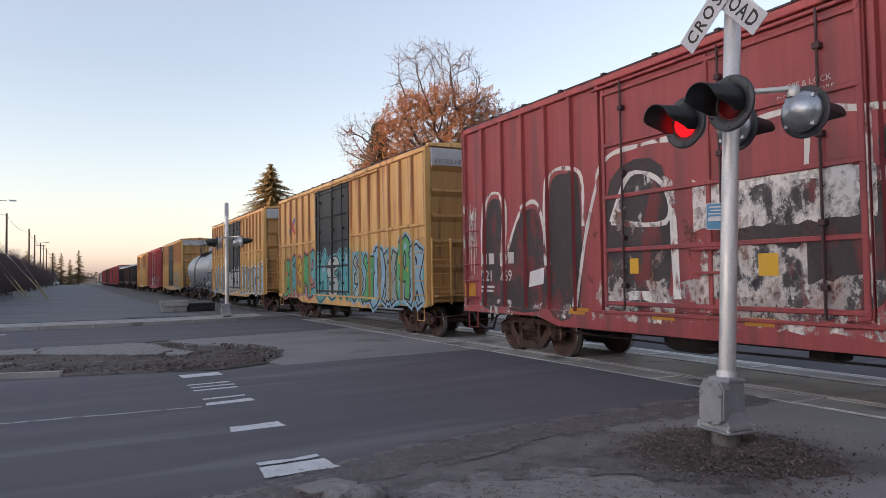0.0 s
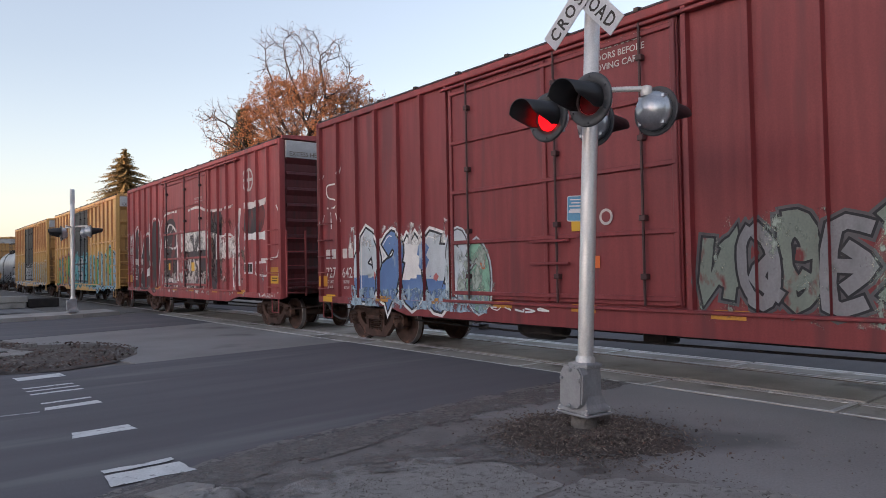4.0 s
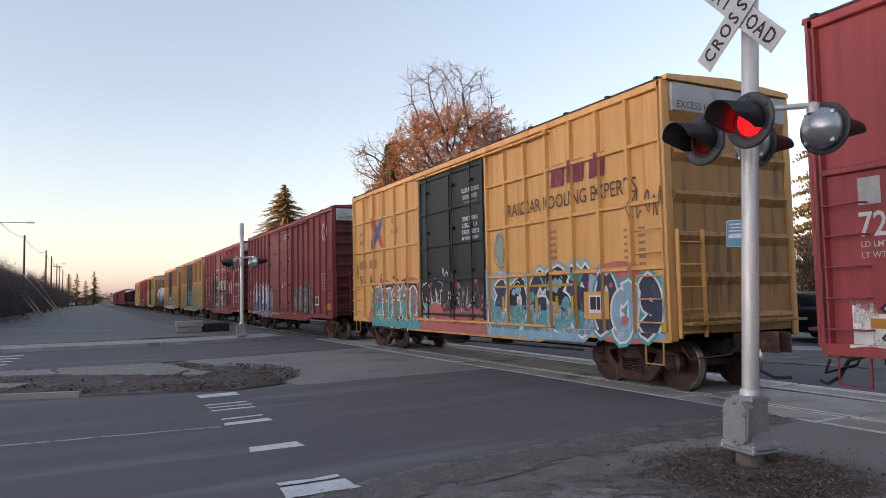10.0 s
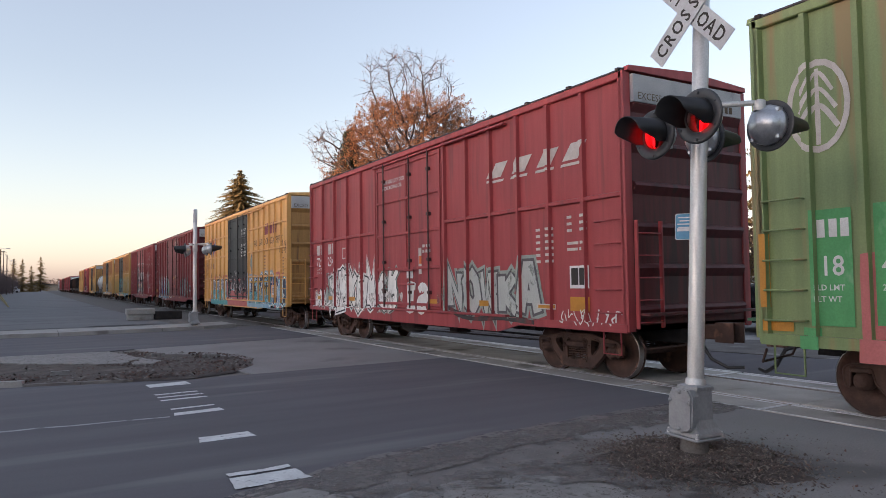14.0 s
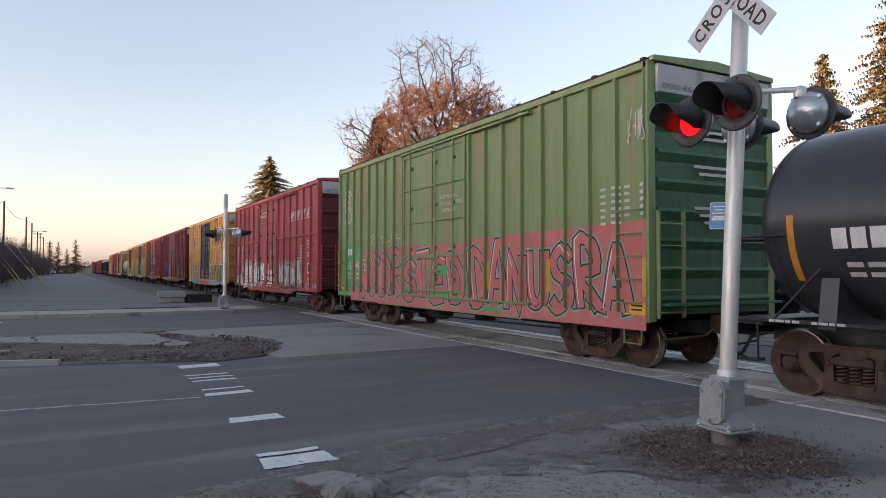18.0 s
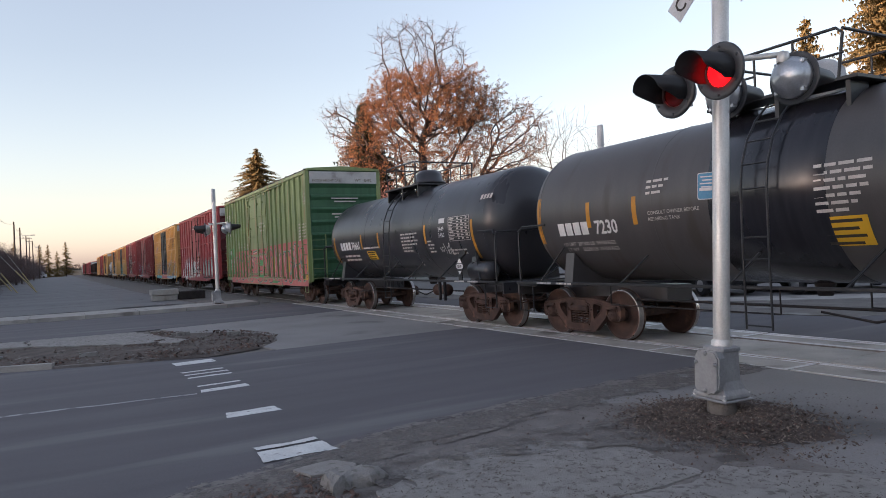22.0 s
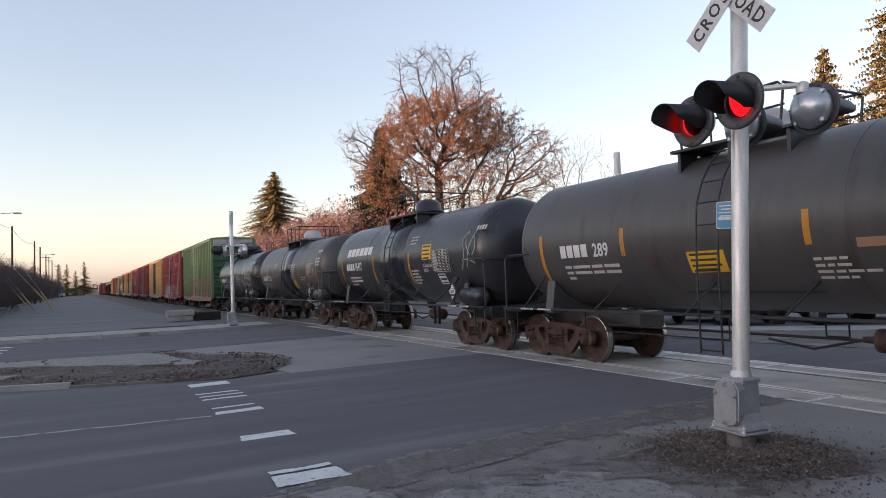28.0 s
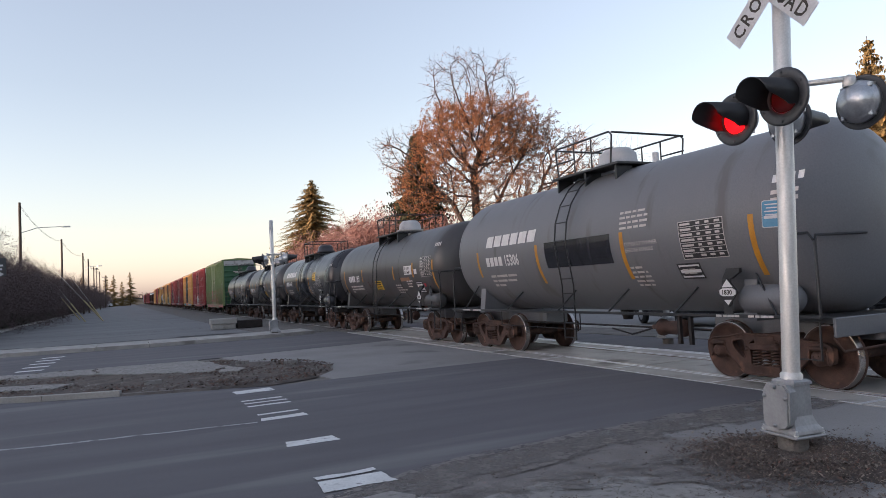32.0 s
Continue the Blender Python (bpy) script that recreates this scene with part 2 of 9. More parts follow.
AMBER = mat("amber_reflector", (0.55, 0.25, 0.018), (0.46, 0.20, 0.015), 0.45, scale=5, fine=60, bump=0.0)
SIGN_YELLOW = plain("yellow_placard", (0.62, 0.36, 0.015), 0.5)
BARK_TREE = mat("tree_bark", (0.075, 0.052, 0.042), (0.048, 0.035, 0.030), 0.95, scale=6, fine=30, bump=0.5)
BARK = mat("bark", (0.085, 0.055, 0.04), (0.055, 0.037, 0.028), 0.95, scale=6, fine=30, bump=0.6)
WOODPOLE = mat("pole_wood", (0.085, 0.068, 0.056), (0.06, 0.048, 0.04), 0.95, scale=5, fine=30, bump=0.4, stretch=(4, 4, 0.3))


WASHES = {}


def wash(col, at):
    """Thin, washed-out spray paint that covers only in patches."""
    key = (col, at)
    if key not in WASHES:
        w = bpy.data.materials.new("washed_spray")
        w.use_nodes = True
        n, l = w.node_tree.nodes, w.node_tree.links
        p = n["Principled BSDF"]
        p.inputs["Base Color"].default_value, p.inputs["Roughness"].default_value = (*col, 1), 0.75
        tc, mp, t1, t2 = (n.new("ShaderNode" + k) for k in ("TexCoord", "Mapping", "TexNoise", "TexNoise"))
        mp.inputs["Scale"].default_value = (1.6, 1.6, 1.0)
        l.new(tc.outputs["Object"], mp.inputs[0])
        t1.inputs["Scale"].default_value, t1.inputs["Detail"].default_value, t1.inputs["Roughness"].default_value = 1.7, 9.0, 0.68
        t2.inputs["Scale"].default_value, t2.inputs["Detail"].default_value = 14.0, 4.0
        l.new(mp.outputs[0], t1.inputs["Vector"])
        l.new(tc.outputs["Object"], t2.inputs["Vector"])
        mr = n.new("ShaderNodeMapRange")
        mr.inputs["From Min"].default_value, mr.inputs["From Max"].default_value = at, at + 0.13
        mr.inputs["To Max"].default_value = 0.92
        l.new(t1.outputs["Fac"], mr.inputs["Value"])
        mu = n.new("ShaderNodeMath")
        mu.operation = "MULTIPLY"
        m2 = n.new("ShaderNodeMapRange")
        m2.inputs["From Min"].default_value, m2.inputs["From Max"].default_value = 0.3, 0.5
        m2.inputs["To Min"].default_value = 0.45
        l.new(t2.outputs["Fac"], m2.inputs["Value"])
        l.new(mr.outputs[0], mu.inputs[0])
        l.new(m2.outputs[0], mu.inputs[1])
        l.new(mu.outputs[0], p.inputs["Alpha"])
        WASHES[key] = w
    return WASHES[key]


# ---- mesh tools ----
class Mesh:
    """Gathers vertices and faces of one part."""

    def __init__(self):
        self.v, self.f, self.smooth = [], [], set()

    def add(self, verts, faces, smooth=False):
        k = len(self.v)
        self.v += [tuple(p) for p in verts]
        for f in faces:
            if smooth:
                self.smooth.add(len(self.f))
            self.f.append([k + i for i in f])
        return self

    def box(self, x0, x1, y0, y1, z0, z1, c=0.0):
        if not c:
            self.add([(x, y, z) for x in (x0, x1) for y in (y0, y1) for z in (z0, z1)],
                     [(0, 1, 3, 2), (4, 6, 7, 5), (0, 4, 5, 1), (2, 3, 7, 6), (0, 2, 6, 4), (1, 5, 7, 3)])
            return self
        v, ids = [], {}
        for sx, x in ((0, x0), (1, x1)):
            for sy, y in ((0, y0), (1, y1)):
                for sz, z in ((0, z0), (1, z1)):
                    dx, dy, dz = (c if s == 0 else -c for s in (sx, sy, sz))
                    for axis, p in enumerate(((x, y + dy, z + dz), (x + dx, y, z + dz), (x + dx, y + dy, z))):
                        ids[sx, sy, sz, axis] = len(v)
                        v.append(p)
        q = [(0, 0), (0, 1), (1, 1), (1, 0)]
        f = []
        for s in (0, 1):
            f.append([ids[s, a, b, 0] for a, b in (q if s else q[::-1])])
            f.append([ids[a, s, b, 1] for a, b in (q[::-1] if s else q)])
            f.append([ids[a, b, s, 2] for a, b in (q if s else q[::-1])])
        for a in (0, 1):
            for b in (0, 1):
                f.append([ids[0, a, b, 1], ids[1, a, b, 1], ids[1, a, b, 2], ids[0, a, b, 2]])
                f.append([ids[a, 0, b, 0], ids[a, 1, b, 0], ids[a, 1, b, 2], ids[a, 0, b, 2]])
                f.append([ids[a, b, 0, 0], ids[a, b, 1, 0], ids[a, b, 1, 1], ids[a, b, 0, 1]])
        for a in (0, 1):
            for b in (0, 1):
                for d in (0, 1):
                    f.append([ids[a, b, d, i] for i in range(3)])
        return self.add(v, f)

    def tube(self, points, r, seg=8, r1=None):
        """A round bar along points, r tapering to r1."""
        pts = [Vector(p) for p in points]
        n, k, v, f = len(pts), 0, [], []
        side = None
        for i, p in enumerate(pts):
            d = (pts[min(i + 1, n - 1)] - pts[max(i - 1, 0)]).normalized()
            if side is None:
                side = d.orthogonal().normalized()
            side = (side - d * side.dot(d)).normalized()
            up = d.cross(side)
            rr = r if r1 is None else r + (r1 - r) * i / (n - 1)
            v += [p + (side * math.cos(a) + up * math.sin(a)) * rr for a in (2 * math.pi * j / seg for j in range(seg))]
        for i in range(n - 1):
            for j in range(seg):
                a, b = i * seg + j, i * seg + (j + 1) % seg
                f.append((a, b, b + seg, a + seg))
        self.add(v, f, True)
        self.add(v[:seg], [list(range(seg))[::-1]])
        self.add(v[-seg:], [list(range(seg))])
        return self

    def lathe(self, profile, origin, axis="y", seg=24, smooth=True):
        """Turns (radius, along) pairs about an axis through origin."""
        o, v, f = Vector(origin), [], []
        for r, d in profile:
            for j in range(seg):
                a = 2 * math.pi * j / seg
                c, s = r * math.cos(a), r * math.sin(a)
                v.append(o + Vector({"y": (c, d, s), "x": (d, c, s), "z": (c, s, d)}[axis]))
        for i in range(len(profile) - 1):
            for j in range(seg):
                a, b = i * seg + j, i * seg + (j + 1) % seg
                f.append((a, b, b + seg, a + seg))
        return self.add(v, f, smooth)

    def prism(self, outline, a, b, plane="yz"):
        """An outline drawn in a plane and pushed out from a to b along the third axis."""
        def at(p, d):
            return {"yz": (d, p[0], p[1]), "xz": (p[0], d, p[1]), "xy": (p[0], p[1], d)}[plane]
        n = len(outline)
        v = [at(p, a) for p in outline] + [at(p, b) for p in outline]
        f = [list(range(n))[::-1], list(range(n, 2 * n))] + [(i, (i + 1) % n, n + (i + 1) % n, n + i) for i in range(n)]
        return self.add(v, f)

    def data(self, name):
        me = bpy.data.meshes.new(name)
        me.from_pydata(self.v, [], self.f)
        if self.smooth:
            me.polygons.foreach_set("use_smooth", [i in self.smooth for i in range(len(self.f))])
        bm = bmesh.new()
        bm.from_mesh(me)
        bmesh.ops.recalc_face_normals(bm, faces=bm.faces)
        bm.to_mesh(me)
        bm.free()
        return me

    def put(self, name, material, parent=None, label="", at=None):
        me = self.data(name)
        me.materials.append(material)
        return place(name, me, parent, label, at)


def place(name, me, parent=None, label="", at=None):
    ob = new(name, me)
    if parent:
        ob.parent = parent
    if at is not None:
        ob.matrix_basis = at
    return tagged(ob, label)


def thing(name, label, category, group="", kind="", at=None):
    ob = new(name)
    if at is not None:
        ob.matrix_basis = at
    return tagged(ob, label, category, group, kind)


def bar(m, p, q, w, t=None):
    """A square bar from p to q."""
    p, q = Vector(p), Vector(q)
    d = (q - p).normalized()
    s = d.orthogonal().normalized() * w / 2
    u = d.cross(s).normalized() * (t or w) / 2
    v = [a + i * s + j * u for a in (p, q) for i, j in ((-1, -1), (1, -1), (1, 1), (-1, 1))]
    m.add(v, [(0, 1, 2, 3), (7, 6, 5, 4)] + [(i, (i + 1) % 4, 4 + (i + 1) % 4, 4 + i) for i in range(4)])


def letters(text, size, bold=0.0):
    """Flat triangles of a text in Blender's own font: ((u, v) * 3) with its left foot at 0, 0."""
    cu = bpy.data.curves.new("letters", "FONT")
    cu.body, cu.size, cu.offset, cu.resolution_u = text, size, bold, 2
    ob = bpy.data.objects.new("letters", cu)
    me = ob.to_mesh()
    me.calc_loop_triangles()
    tris = [[tuple(me.vertices[i].co[:2]) for i in t.vertices] for t in me.loop_triangles]
    ob.to_mesh_clear()
    bpy.data.objects.remove(ob)
    bpy.data.curves.remove(cu)
    return tris


# ---- the ground, road, crossing ----
def sheet(name, outline, z, material, label, category="ground", thick=0.05, kind="structure"):
    m = Mesh()
    if thick:
        m.prism(outline, z - thick, z, "xy")
    else:
        m.add([(x, y, z) for x, y in outline], [list(range(len(outline)))])
    return tagged(m.put(name, material), label, category, kind=kind)


TRACK_X = 9.9


def ragged(pts, amp=0.05, step=0.18, seed=0, closed=True):
    """The same outline with a crumbling edge."""
    out = []
    for (x0, y0), (x1, y1) in zip(pts, pts[1:] + (pts[:1] if closed else [])):
        n = max(1, min(60, int(math.hypot(x1 - x0, y1 - y0) / step)))
        for k in range(n):
            x, y = x0 + (x1 - x0) * k / n, y0 + (y1 - y0) * k / n
            out.append((x + amp * 1.6 * noise.noise((x * 2.3, y * 2.3, seed)) + amp * 0.8 * noise.noise((x * 7, y * 7, seed + 5)),
                        y + amp * 1.6 * noise.noise((x * 2.3, y * 2.3, seed + 9)) + amp * 0.8 * noise.noise((x * 7, y * 7, seed + 14))))
    return out if closed else out + [pts[-1]]


def scatter(name, spots, sizes, material, label, category, seed, flat=0.5, long=1.0):
    """Loose bits lying about: spots gives (x, y, z), sizes the least and most."""
    rng = random.Random(seed)
    m = Mesh()
    for x, y, z in spots:
        r = sizes[0] + (sizes[1] - sizes[0]) * rng.random() ** 3
        a = rng.uniform(0, 6.28)
        c, s_ = math.cos(a), math.sin(a)
        w, h, t = r * long, r * rng.uniform(0.6, 1.0), r * flat * rng.uniform(0.7, 1.2)
        tilt = rng.uniform(-0.8, 0.8) * w
        pts = [(w, 0, tilt), (0, h, 0), (-w, 0, -tilt), (0, -h * rng.uniform(0.7, 1), 0), (rng.uniform(-0.3, 0.3) * w, rng.uniform(-0.3, 0.3) * h, t)]
        m.add([(x + c * p - s_ * q, y + s_ * p + c * q, z + e) for p, q, e in pts], [(0, 1, 4), (1, 2, 4), (2, 3, 4), (3, 0, 4)])
    return tagged(m.put(name, material), label, category, kind="stuff")


ground = Mesh()
N = 40
xs = [-2500, -700, -200, -60, -12, -8.0, 6.4, 13.4, 40, 90, 250, 800, 2500]
ys = [-2500, -600, -150, -40, 0, 30, 60, 120, 300, 800, 2500]
for x0, x1 in zip(xs, xs[1:]):
    for y0, y1 in zip(ys, ys[1:]):
        ground.add([(x0, y0, -0.03), (x1, y0, -0.03), (x1, y1, -0.03), (x0, y1, -0.03)], [(0, 1, 2, 3)])
tagged(ground.put("ground", GRAVEL), "grey gravelly ground reaching to the horizon", "ground", kind="structure")

# main road: fresh dark asphalt across the tracks
near_edge = [(-40, -4.0), (-12, 1.2), (-5, 3.6), (-1, 5.2), (1.2, 6.15), (3.0, 6.80), (5.4, 7.1), (8.42, 7.22)]
far_edge = [(8.42, 14.3), (5.2, 14.15), (2.75, 13.98), (0.55, 14.6), (-1.3, 15.2), (-6, 17.4), (-14, 22), (-40, 40)]
sheet("road", ragged(near_edge, 0.05, 0.15, 1, False) + ragged(far_edge, 0.03, 0.3, 2, False), 0.0, ASPHALT, "dark grey asphalt road with worn white markings", "road")
sheet("road_beyond", [(11.5, -30), (30, -30), (40, -10), (40, 2), (20, 6.5), (14.6, 9.2), (14.2, 11), (13.9, 12.8), (13.4, 17.2), (13.1, 24), (12.6, 60), (11.5, 60)], 0.0, ASPHALT, "dark grey asphalt road beyond the tracks", "road")
sheet("side_road", [(-40, 62), (-14, 36.5), (-6, 30.0), (-3, 29.2), (1, 28.75), (5.7, 29.0), (8.42, 30.0), (8.42, 22.6), (4, 21.8), (-2, 20.6), (-8, 23.4), (-16, 29), (-40, 50)], -0.004, ASPHALT, "dark grey asphalt turning lane", "road")
sheet("old_asphalt", [(4.0, 13.5), (8.42, 13.5), (8.42, 24.6), (2.0, 24.6)], -0.010, ASPHALT_OLD, "worn light grey asphalt between the lanes", "road")
sheet("verge_near", ragged([(-8.0, -8.0), (-8.0, 3.2), (-1, 6.0), (1.2, 7.0), (3.0, 7.5), (5.4, 7.6), (8.42, 7.6), (8.42, -12), (2, -14)], 0.05, 0.4, 3), -0.005, VERGE, "dusty grey verge with grit and old asphalt", "ground")
sheet("old_apron", ragged([(4.6, 7.2), (8.42, 7.35), (8.42, -8), (5.9, -8), (5.6, 0), (5.0, 2.6), (5.2, 4.0), (5.9, 5.0), (5.6, 6.2)], 0.12, 0.2, 7), -0.003, ASPHALT_OLD, "old grey asphalt apron with dust", "ground")
# the old concrete pavement: slabs with open joints, half buried in dust
for k, pts in enumerate(([(2.455, 5.50), (2.455, 4.225), (3.10, 4.205), (4.22, 4.10), (4.46, 4.55), (4.30, 5.25), (4.02, 5.52), (3.36, 5.74), (2.9, 5.66)],
                         [(2.43, 5.40), (2.43, 4.205), (1.98, 4.22), (2.02, 4.75), (2.16, 5.22)],
                         [(2.455, 4.18), (3.10, 4.16), (4.24, 4.055), (4.55, 4.2), (5.15, 3.45), (5.5, 2.6), (5.6, 1.2), (2.455, 1.2)],
                         [(2.43, 4.17), (1.95, 4.185), (1.7, 3.2), (1.6, 1.2), (2.43, 1.2)])):
    sheet("pavement_slab", ragged(ragged(pts, 0.05, 0.16, 20 + k), 0.05, 0.03, 25 + k), 0.004 + 0.003 * k, OLD_SLAB, "worn pale concrete pavement slab half buried in dust", "paving", 0.03)
kb = Mesh()
kb.prism(ragged([(1.80, 6.12), (2.15, 6.17), (2.30, 5.97), (2.22, 5.84), (1.86, 5.84)], 0.03, 0.05, 31), -0.03, 0.025, "xy")
tagged(kb.put("broken_kerb", OLD_SLAB), "broken flat piece of pale kerb at the road edge", "kerb", kind="structure")
kb = Mesh()
lump = ragged(ragged([(1.86, 5.66), (2.00, 5.76), (2.12, 5.70), (2.34, 5.68), (2.36, 5.50), (2.22, 5.40), (2.06, 5.44), (1.90, 5.38)], 0.03, 0.07, 33), 0.012, 0.025, 34)
mid_x, mid_y, n = 2.09, 5.56, len(lump)
shell = [(1.0, -0.03), (1.0, 0.03), (0.95, 0.065), (0.85, 0.085), (0.66, 0.10), (0.42, 0.092), (0.18, 0.098)]
kb.add([(mid_x + (x - mid_x) * w + 0.012 * noise.noise((x * 23, y * 23, w * 9)), mid_y + (y - mid_y) * w + 0.012 * noise.noise((y * 23, x * 23, w * 7)), z + (0.030 * noise.noise((x * w * 14, y * w * 14, 3 + w)) if z > 0 else 0)) for w, z in shell for x, y in lump],
       [(k + q * n, (k + 1) % n + q * n, (k + 1) % n + (q + 1) * n, k + (q + 1) * n) for q in range(len(shell) - 1) for k in range(n)] + [[(len(shell) - 1) * n + k for k in range(n)]])
tagged(kb.put("broken_kerb", OLD_SLAB), "broken raised lump of pale kerb at the road edge", "kerb", kind="structure")
_r = random.Random(77)
def edge_spot():
    """A place in the grit along the road's near edge."""
    k = _r.uniform(0, 1)
    x = -3 + 10.5 * k
    y0 = np.interp(x, [p[0] for p in near_edge], [p[1] for p in near_edge])
    return x, y0 - abs(_r.gauss(0, 0.42)) + 0.06, -0.004
scatter("grit", [edge_spot() for _ in range(3800)], (0.005, 0.022), PEBBLE, "loose grit along the road edge", "gravel", 1)
scatter("crumbs", [edge_spot() for _ in range(800)], (0.006, 0.024), CHIP_DARK, "dark crumbs of asphalt and grass along the road edge", "litter", 2)
def verge_spot():
    while True:
        x, y = _r.uniform(1.0, 7.5), _r.uniform(2.6, 6.4)
        if noise.noise((x * 1.1, y * 1.1, 5)) + _r.random() * 0.7 > 0.30:
            return x, y, 0.0
scatter("grit", [verge_spot() for _ in range(3600)], (0.004, 0.018), PEBBLE, "loose grit on the verge", "gravel", 3)
def slab_spot():
    """A place on the old slabs, thicker towards the heap and the road."""
    while True:
        x, y = _r.uniform(2.0, 5.4), _r.uniform(2.6, 5.7)
        if noise.noise((x * 2.3, y * 2.3, 8)) + _r.random() * 0.9 > 0.42 and y < 7.9 - 0.75 * max(0, x - 3.2):
            return x, y, 0.014
scatter("crumbs", [slab_spot() for _ in range(4200)], (0.003, 0.011), CHIP_DARK, "dark crumbs lying on the old slabs", "litter", 23, 0.5, 1.4)
scatter("grit", [slab_spot() for _ in range(1400)], (0.004, 0.014), PEBBLE, "pale grit lying on the old slabs", "gravel", 24)
_m = random.Random(78)
def mulch_spot():
    """A place in the reddish leaf mulch beside the broken kerb."""
    while True:
        x, y = _m.uniform(0.2, 2.15), _m.uniform(3.9, 6.0)
        if y < 5.42 + 0.30 * x + _m.gauss(0, 0.10) and x < 1.95 + 0.12 * (y - 4.4) and noise.noise((x * 1.7, y * 1.7, 3)) + _m.random() > 0.25:
            return x, y, 0.004
scatter("leaf_mulch", [mulch_spot() for _ in range(5200)], (0.006, 0.026), LITTER, "rusty leaf mulch beside the broken kerb", "litter", 21, 0.5, 1.5)
scatter("leaf_mulch", [mulch_spot() for _ in range(3600)], (0.006, 0.024), CHIP_DARK, "dark leaf mulch beside the broken kerb", "litter", 22, 0.6, 1.5)
sheet("car_park", [(-8.2, 33.2), (-8.5, 60), (-8.6, 120), (-14, 420), (3.5, 420), (5.0, 60), (5.6, 33.2)], -0.012, LOT, "wide cracked grey asphalt lot beside the tracks", "ground")
sheet("ballast", [(5.9, 31.0), (5.0, 60), (5.0, 600), (16, 600), (16, 31.0)], -0.016, BALLAST, "dark stone ballast beside the track", "ballast")
sheet("ballast_near", [(8.2, -200), (15.5, -200), (15.5, 2.2), (8.2, 2.2)], -0.016, BALLAST, "dark stone ballast beside the track", "ballast")

# dust and grit drifted over the edges of the road and the old slabs
def dust(name, pts, z, col, at, label):
    m = Mesh()
    m.add([(x, y, z) for x, y in pts], [list(range(len(pts)))])
    tagged(m.put(name, wash(col, at)), label, "dust", kind="structure")


def along(off0, off1):
    """A band beside the road's near edge."""
    return [(x, y + off0) for x, y in near_edge[2:]] + [(x, y + off1) for x, y in reversed(near_edge[2:])]


dust("road_dust", ragged(along(-0.60, 0.10), 0.06, 0.12, 95), 0.0060, (0.185, 0.166, 0.156), 0.36, "thin brown dust drifted over the road edge")
dust("road_dust", ragged(along(-0.75, -0.05), 0.08, 0.12, 96), 0.0075, (0.165, 0.145, 0.133), 0.44, "brown dust drifted over the road edge")
dust("verge_dust", ragged([(2.3, 5.9), (4.6, 5.9), (5.6, 5.0), (5.4, 4.2), (4.7, 4.4), (4.2, 5.05), (3.4, 5.42), (2.2, 5.2)], 0.1, 0.12, 97), 0.0205, (0.155, 0.138, 0.127), 0.46, "patches of dust over the old slabs")

# cracks and dark patches in the lot, its kerb
rng = random.Random(14)
for k, (x0, x1, y) in enumerate(((-4.5, 1.5, 39.5), (-1.0, 4.2, 43.0), (-7.8, -2.0, 47.5), (-3.0, 4.0, 55.0), (-8.0, -1.0, 62.0), (-2.0, 3.5, 74.0))):
    n = 26
    top = [(x0 + (x1 - x0) * j / n, y + 0.25 * math.sin(j * 0.7 + k) + rng.gauss(0, 0.05)) for j in range(n + 1)]
    sheet("crack", top + [(x, yy - 0.05 - 0.16 * abs(math.sin(j * 1.3))) for j, (x, yy) in reversed(list(enumerate(top)))], -0.008, CRACK, "dark crack patched across the old asphalt", "crack", 0.0)
for k, (x, y, w, d) in enumerate(((-6.5, 34.2, 5.0, 0.5), (-1.0, 33.9, 4.5, 0.4), (3.6, 34.3, 2.5, 0.6))):
    sheet("crack", ragged([(x - w / 2, y), (x + w / 2, y - 0.1), (x + w / 2, y + d), (x - w / 2, y + d)], 0.2, 0.25, 80 + k), 0.012, CRACK, "dark crumbled strip beside the pavement", "crack", 0.0)
# road markings
def strip(name, pts, label, z=0.004, paint=None):
    sheet(name, ragged(pts, 0.015, 0.12, 50), z, paint or PAINT, label, "road marking", 0.0)


strip("stop_line", ragged([(1.66, 6.50), (2.35, 6.52), (2.33, 6.88), (1.69, 6.86)], 0.012, 0.05, 41), "worn white stop line block on the asphalt", 0.0105)
strip("stop_line", ragged([(1.70, 6.93), (2.32, 6.95), (2.31, 7.04), (1.71, 7.06)], 0.02, 0.05, 42), "worn white stop line block on the asphalt", 0.0105)
strip("stop_line", [(1.78, 8.53), (2.40, 8.52), (2.37, 8.82), (1.80, 8.80)], "worn white stop line block on the asphalt")
strip("stop_line", [(1.80, 10.36), (2.47, 10.42), (2.46, 10.66), (1.82, 10.58)], "worn white stop line block on the asphalt")
strip("stop_line", [(1.84, 10.86), (2.45, 10.90), (2.44, 11.0), (1.84, 10.96)], "worn white stop line block on the asphalt")
for k in range(3):
    y = 11.72 + k * 0.32
    strip("stop_line", [(1.84, y), (2.52, y + 0.04), (2.51, y + 0.15), (1.83, y + 0.10)], "worn white stop line block on the asphalt")
strip("stop_line", [(1.88, 13.30), (2.58, 13.38), (2.55, 13.80), (1.86, 13.72)], "worn white stop line block on the asphalt")
strip("centre_line", [(-9, 12.6), (-5, 11.35), (-0.8, 10.50), (1.75, 10.29), (1.75, 10.36), (-0.8, 10.58), (-5, 11.44), (-9, 12.69)], "thin worn white centre line on the road", paint=PAINT_FAINT)
for k in range(6):
    x, y = -2.60 + 0.045 * k - 0.09, 21.0 + 1.2 * k
    strip("crossing_bar", [(x, y), (x + 0.66, y + 0.03), (x + 0.70, y + 0.36), (x + 0.05, y + 0.33)], "worn white crosswalk bar on the side road", 0.002)

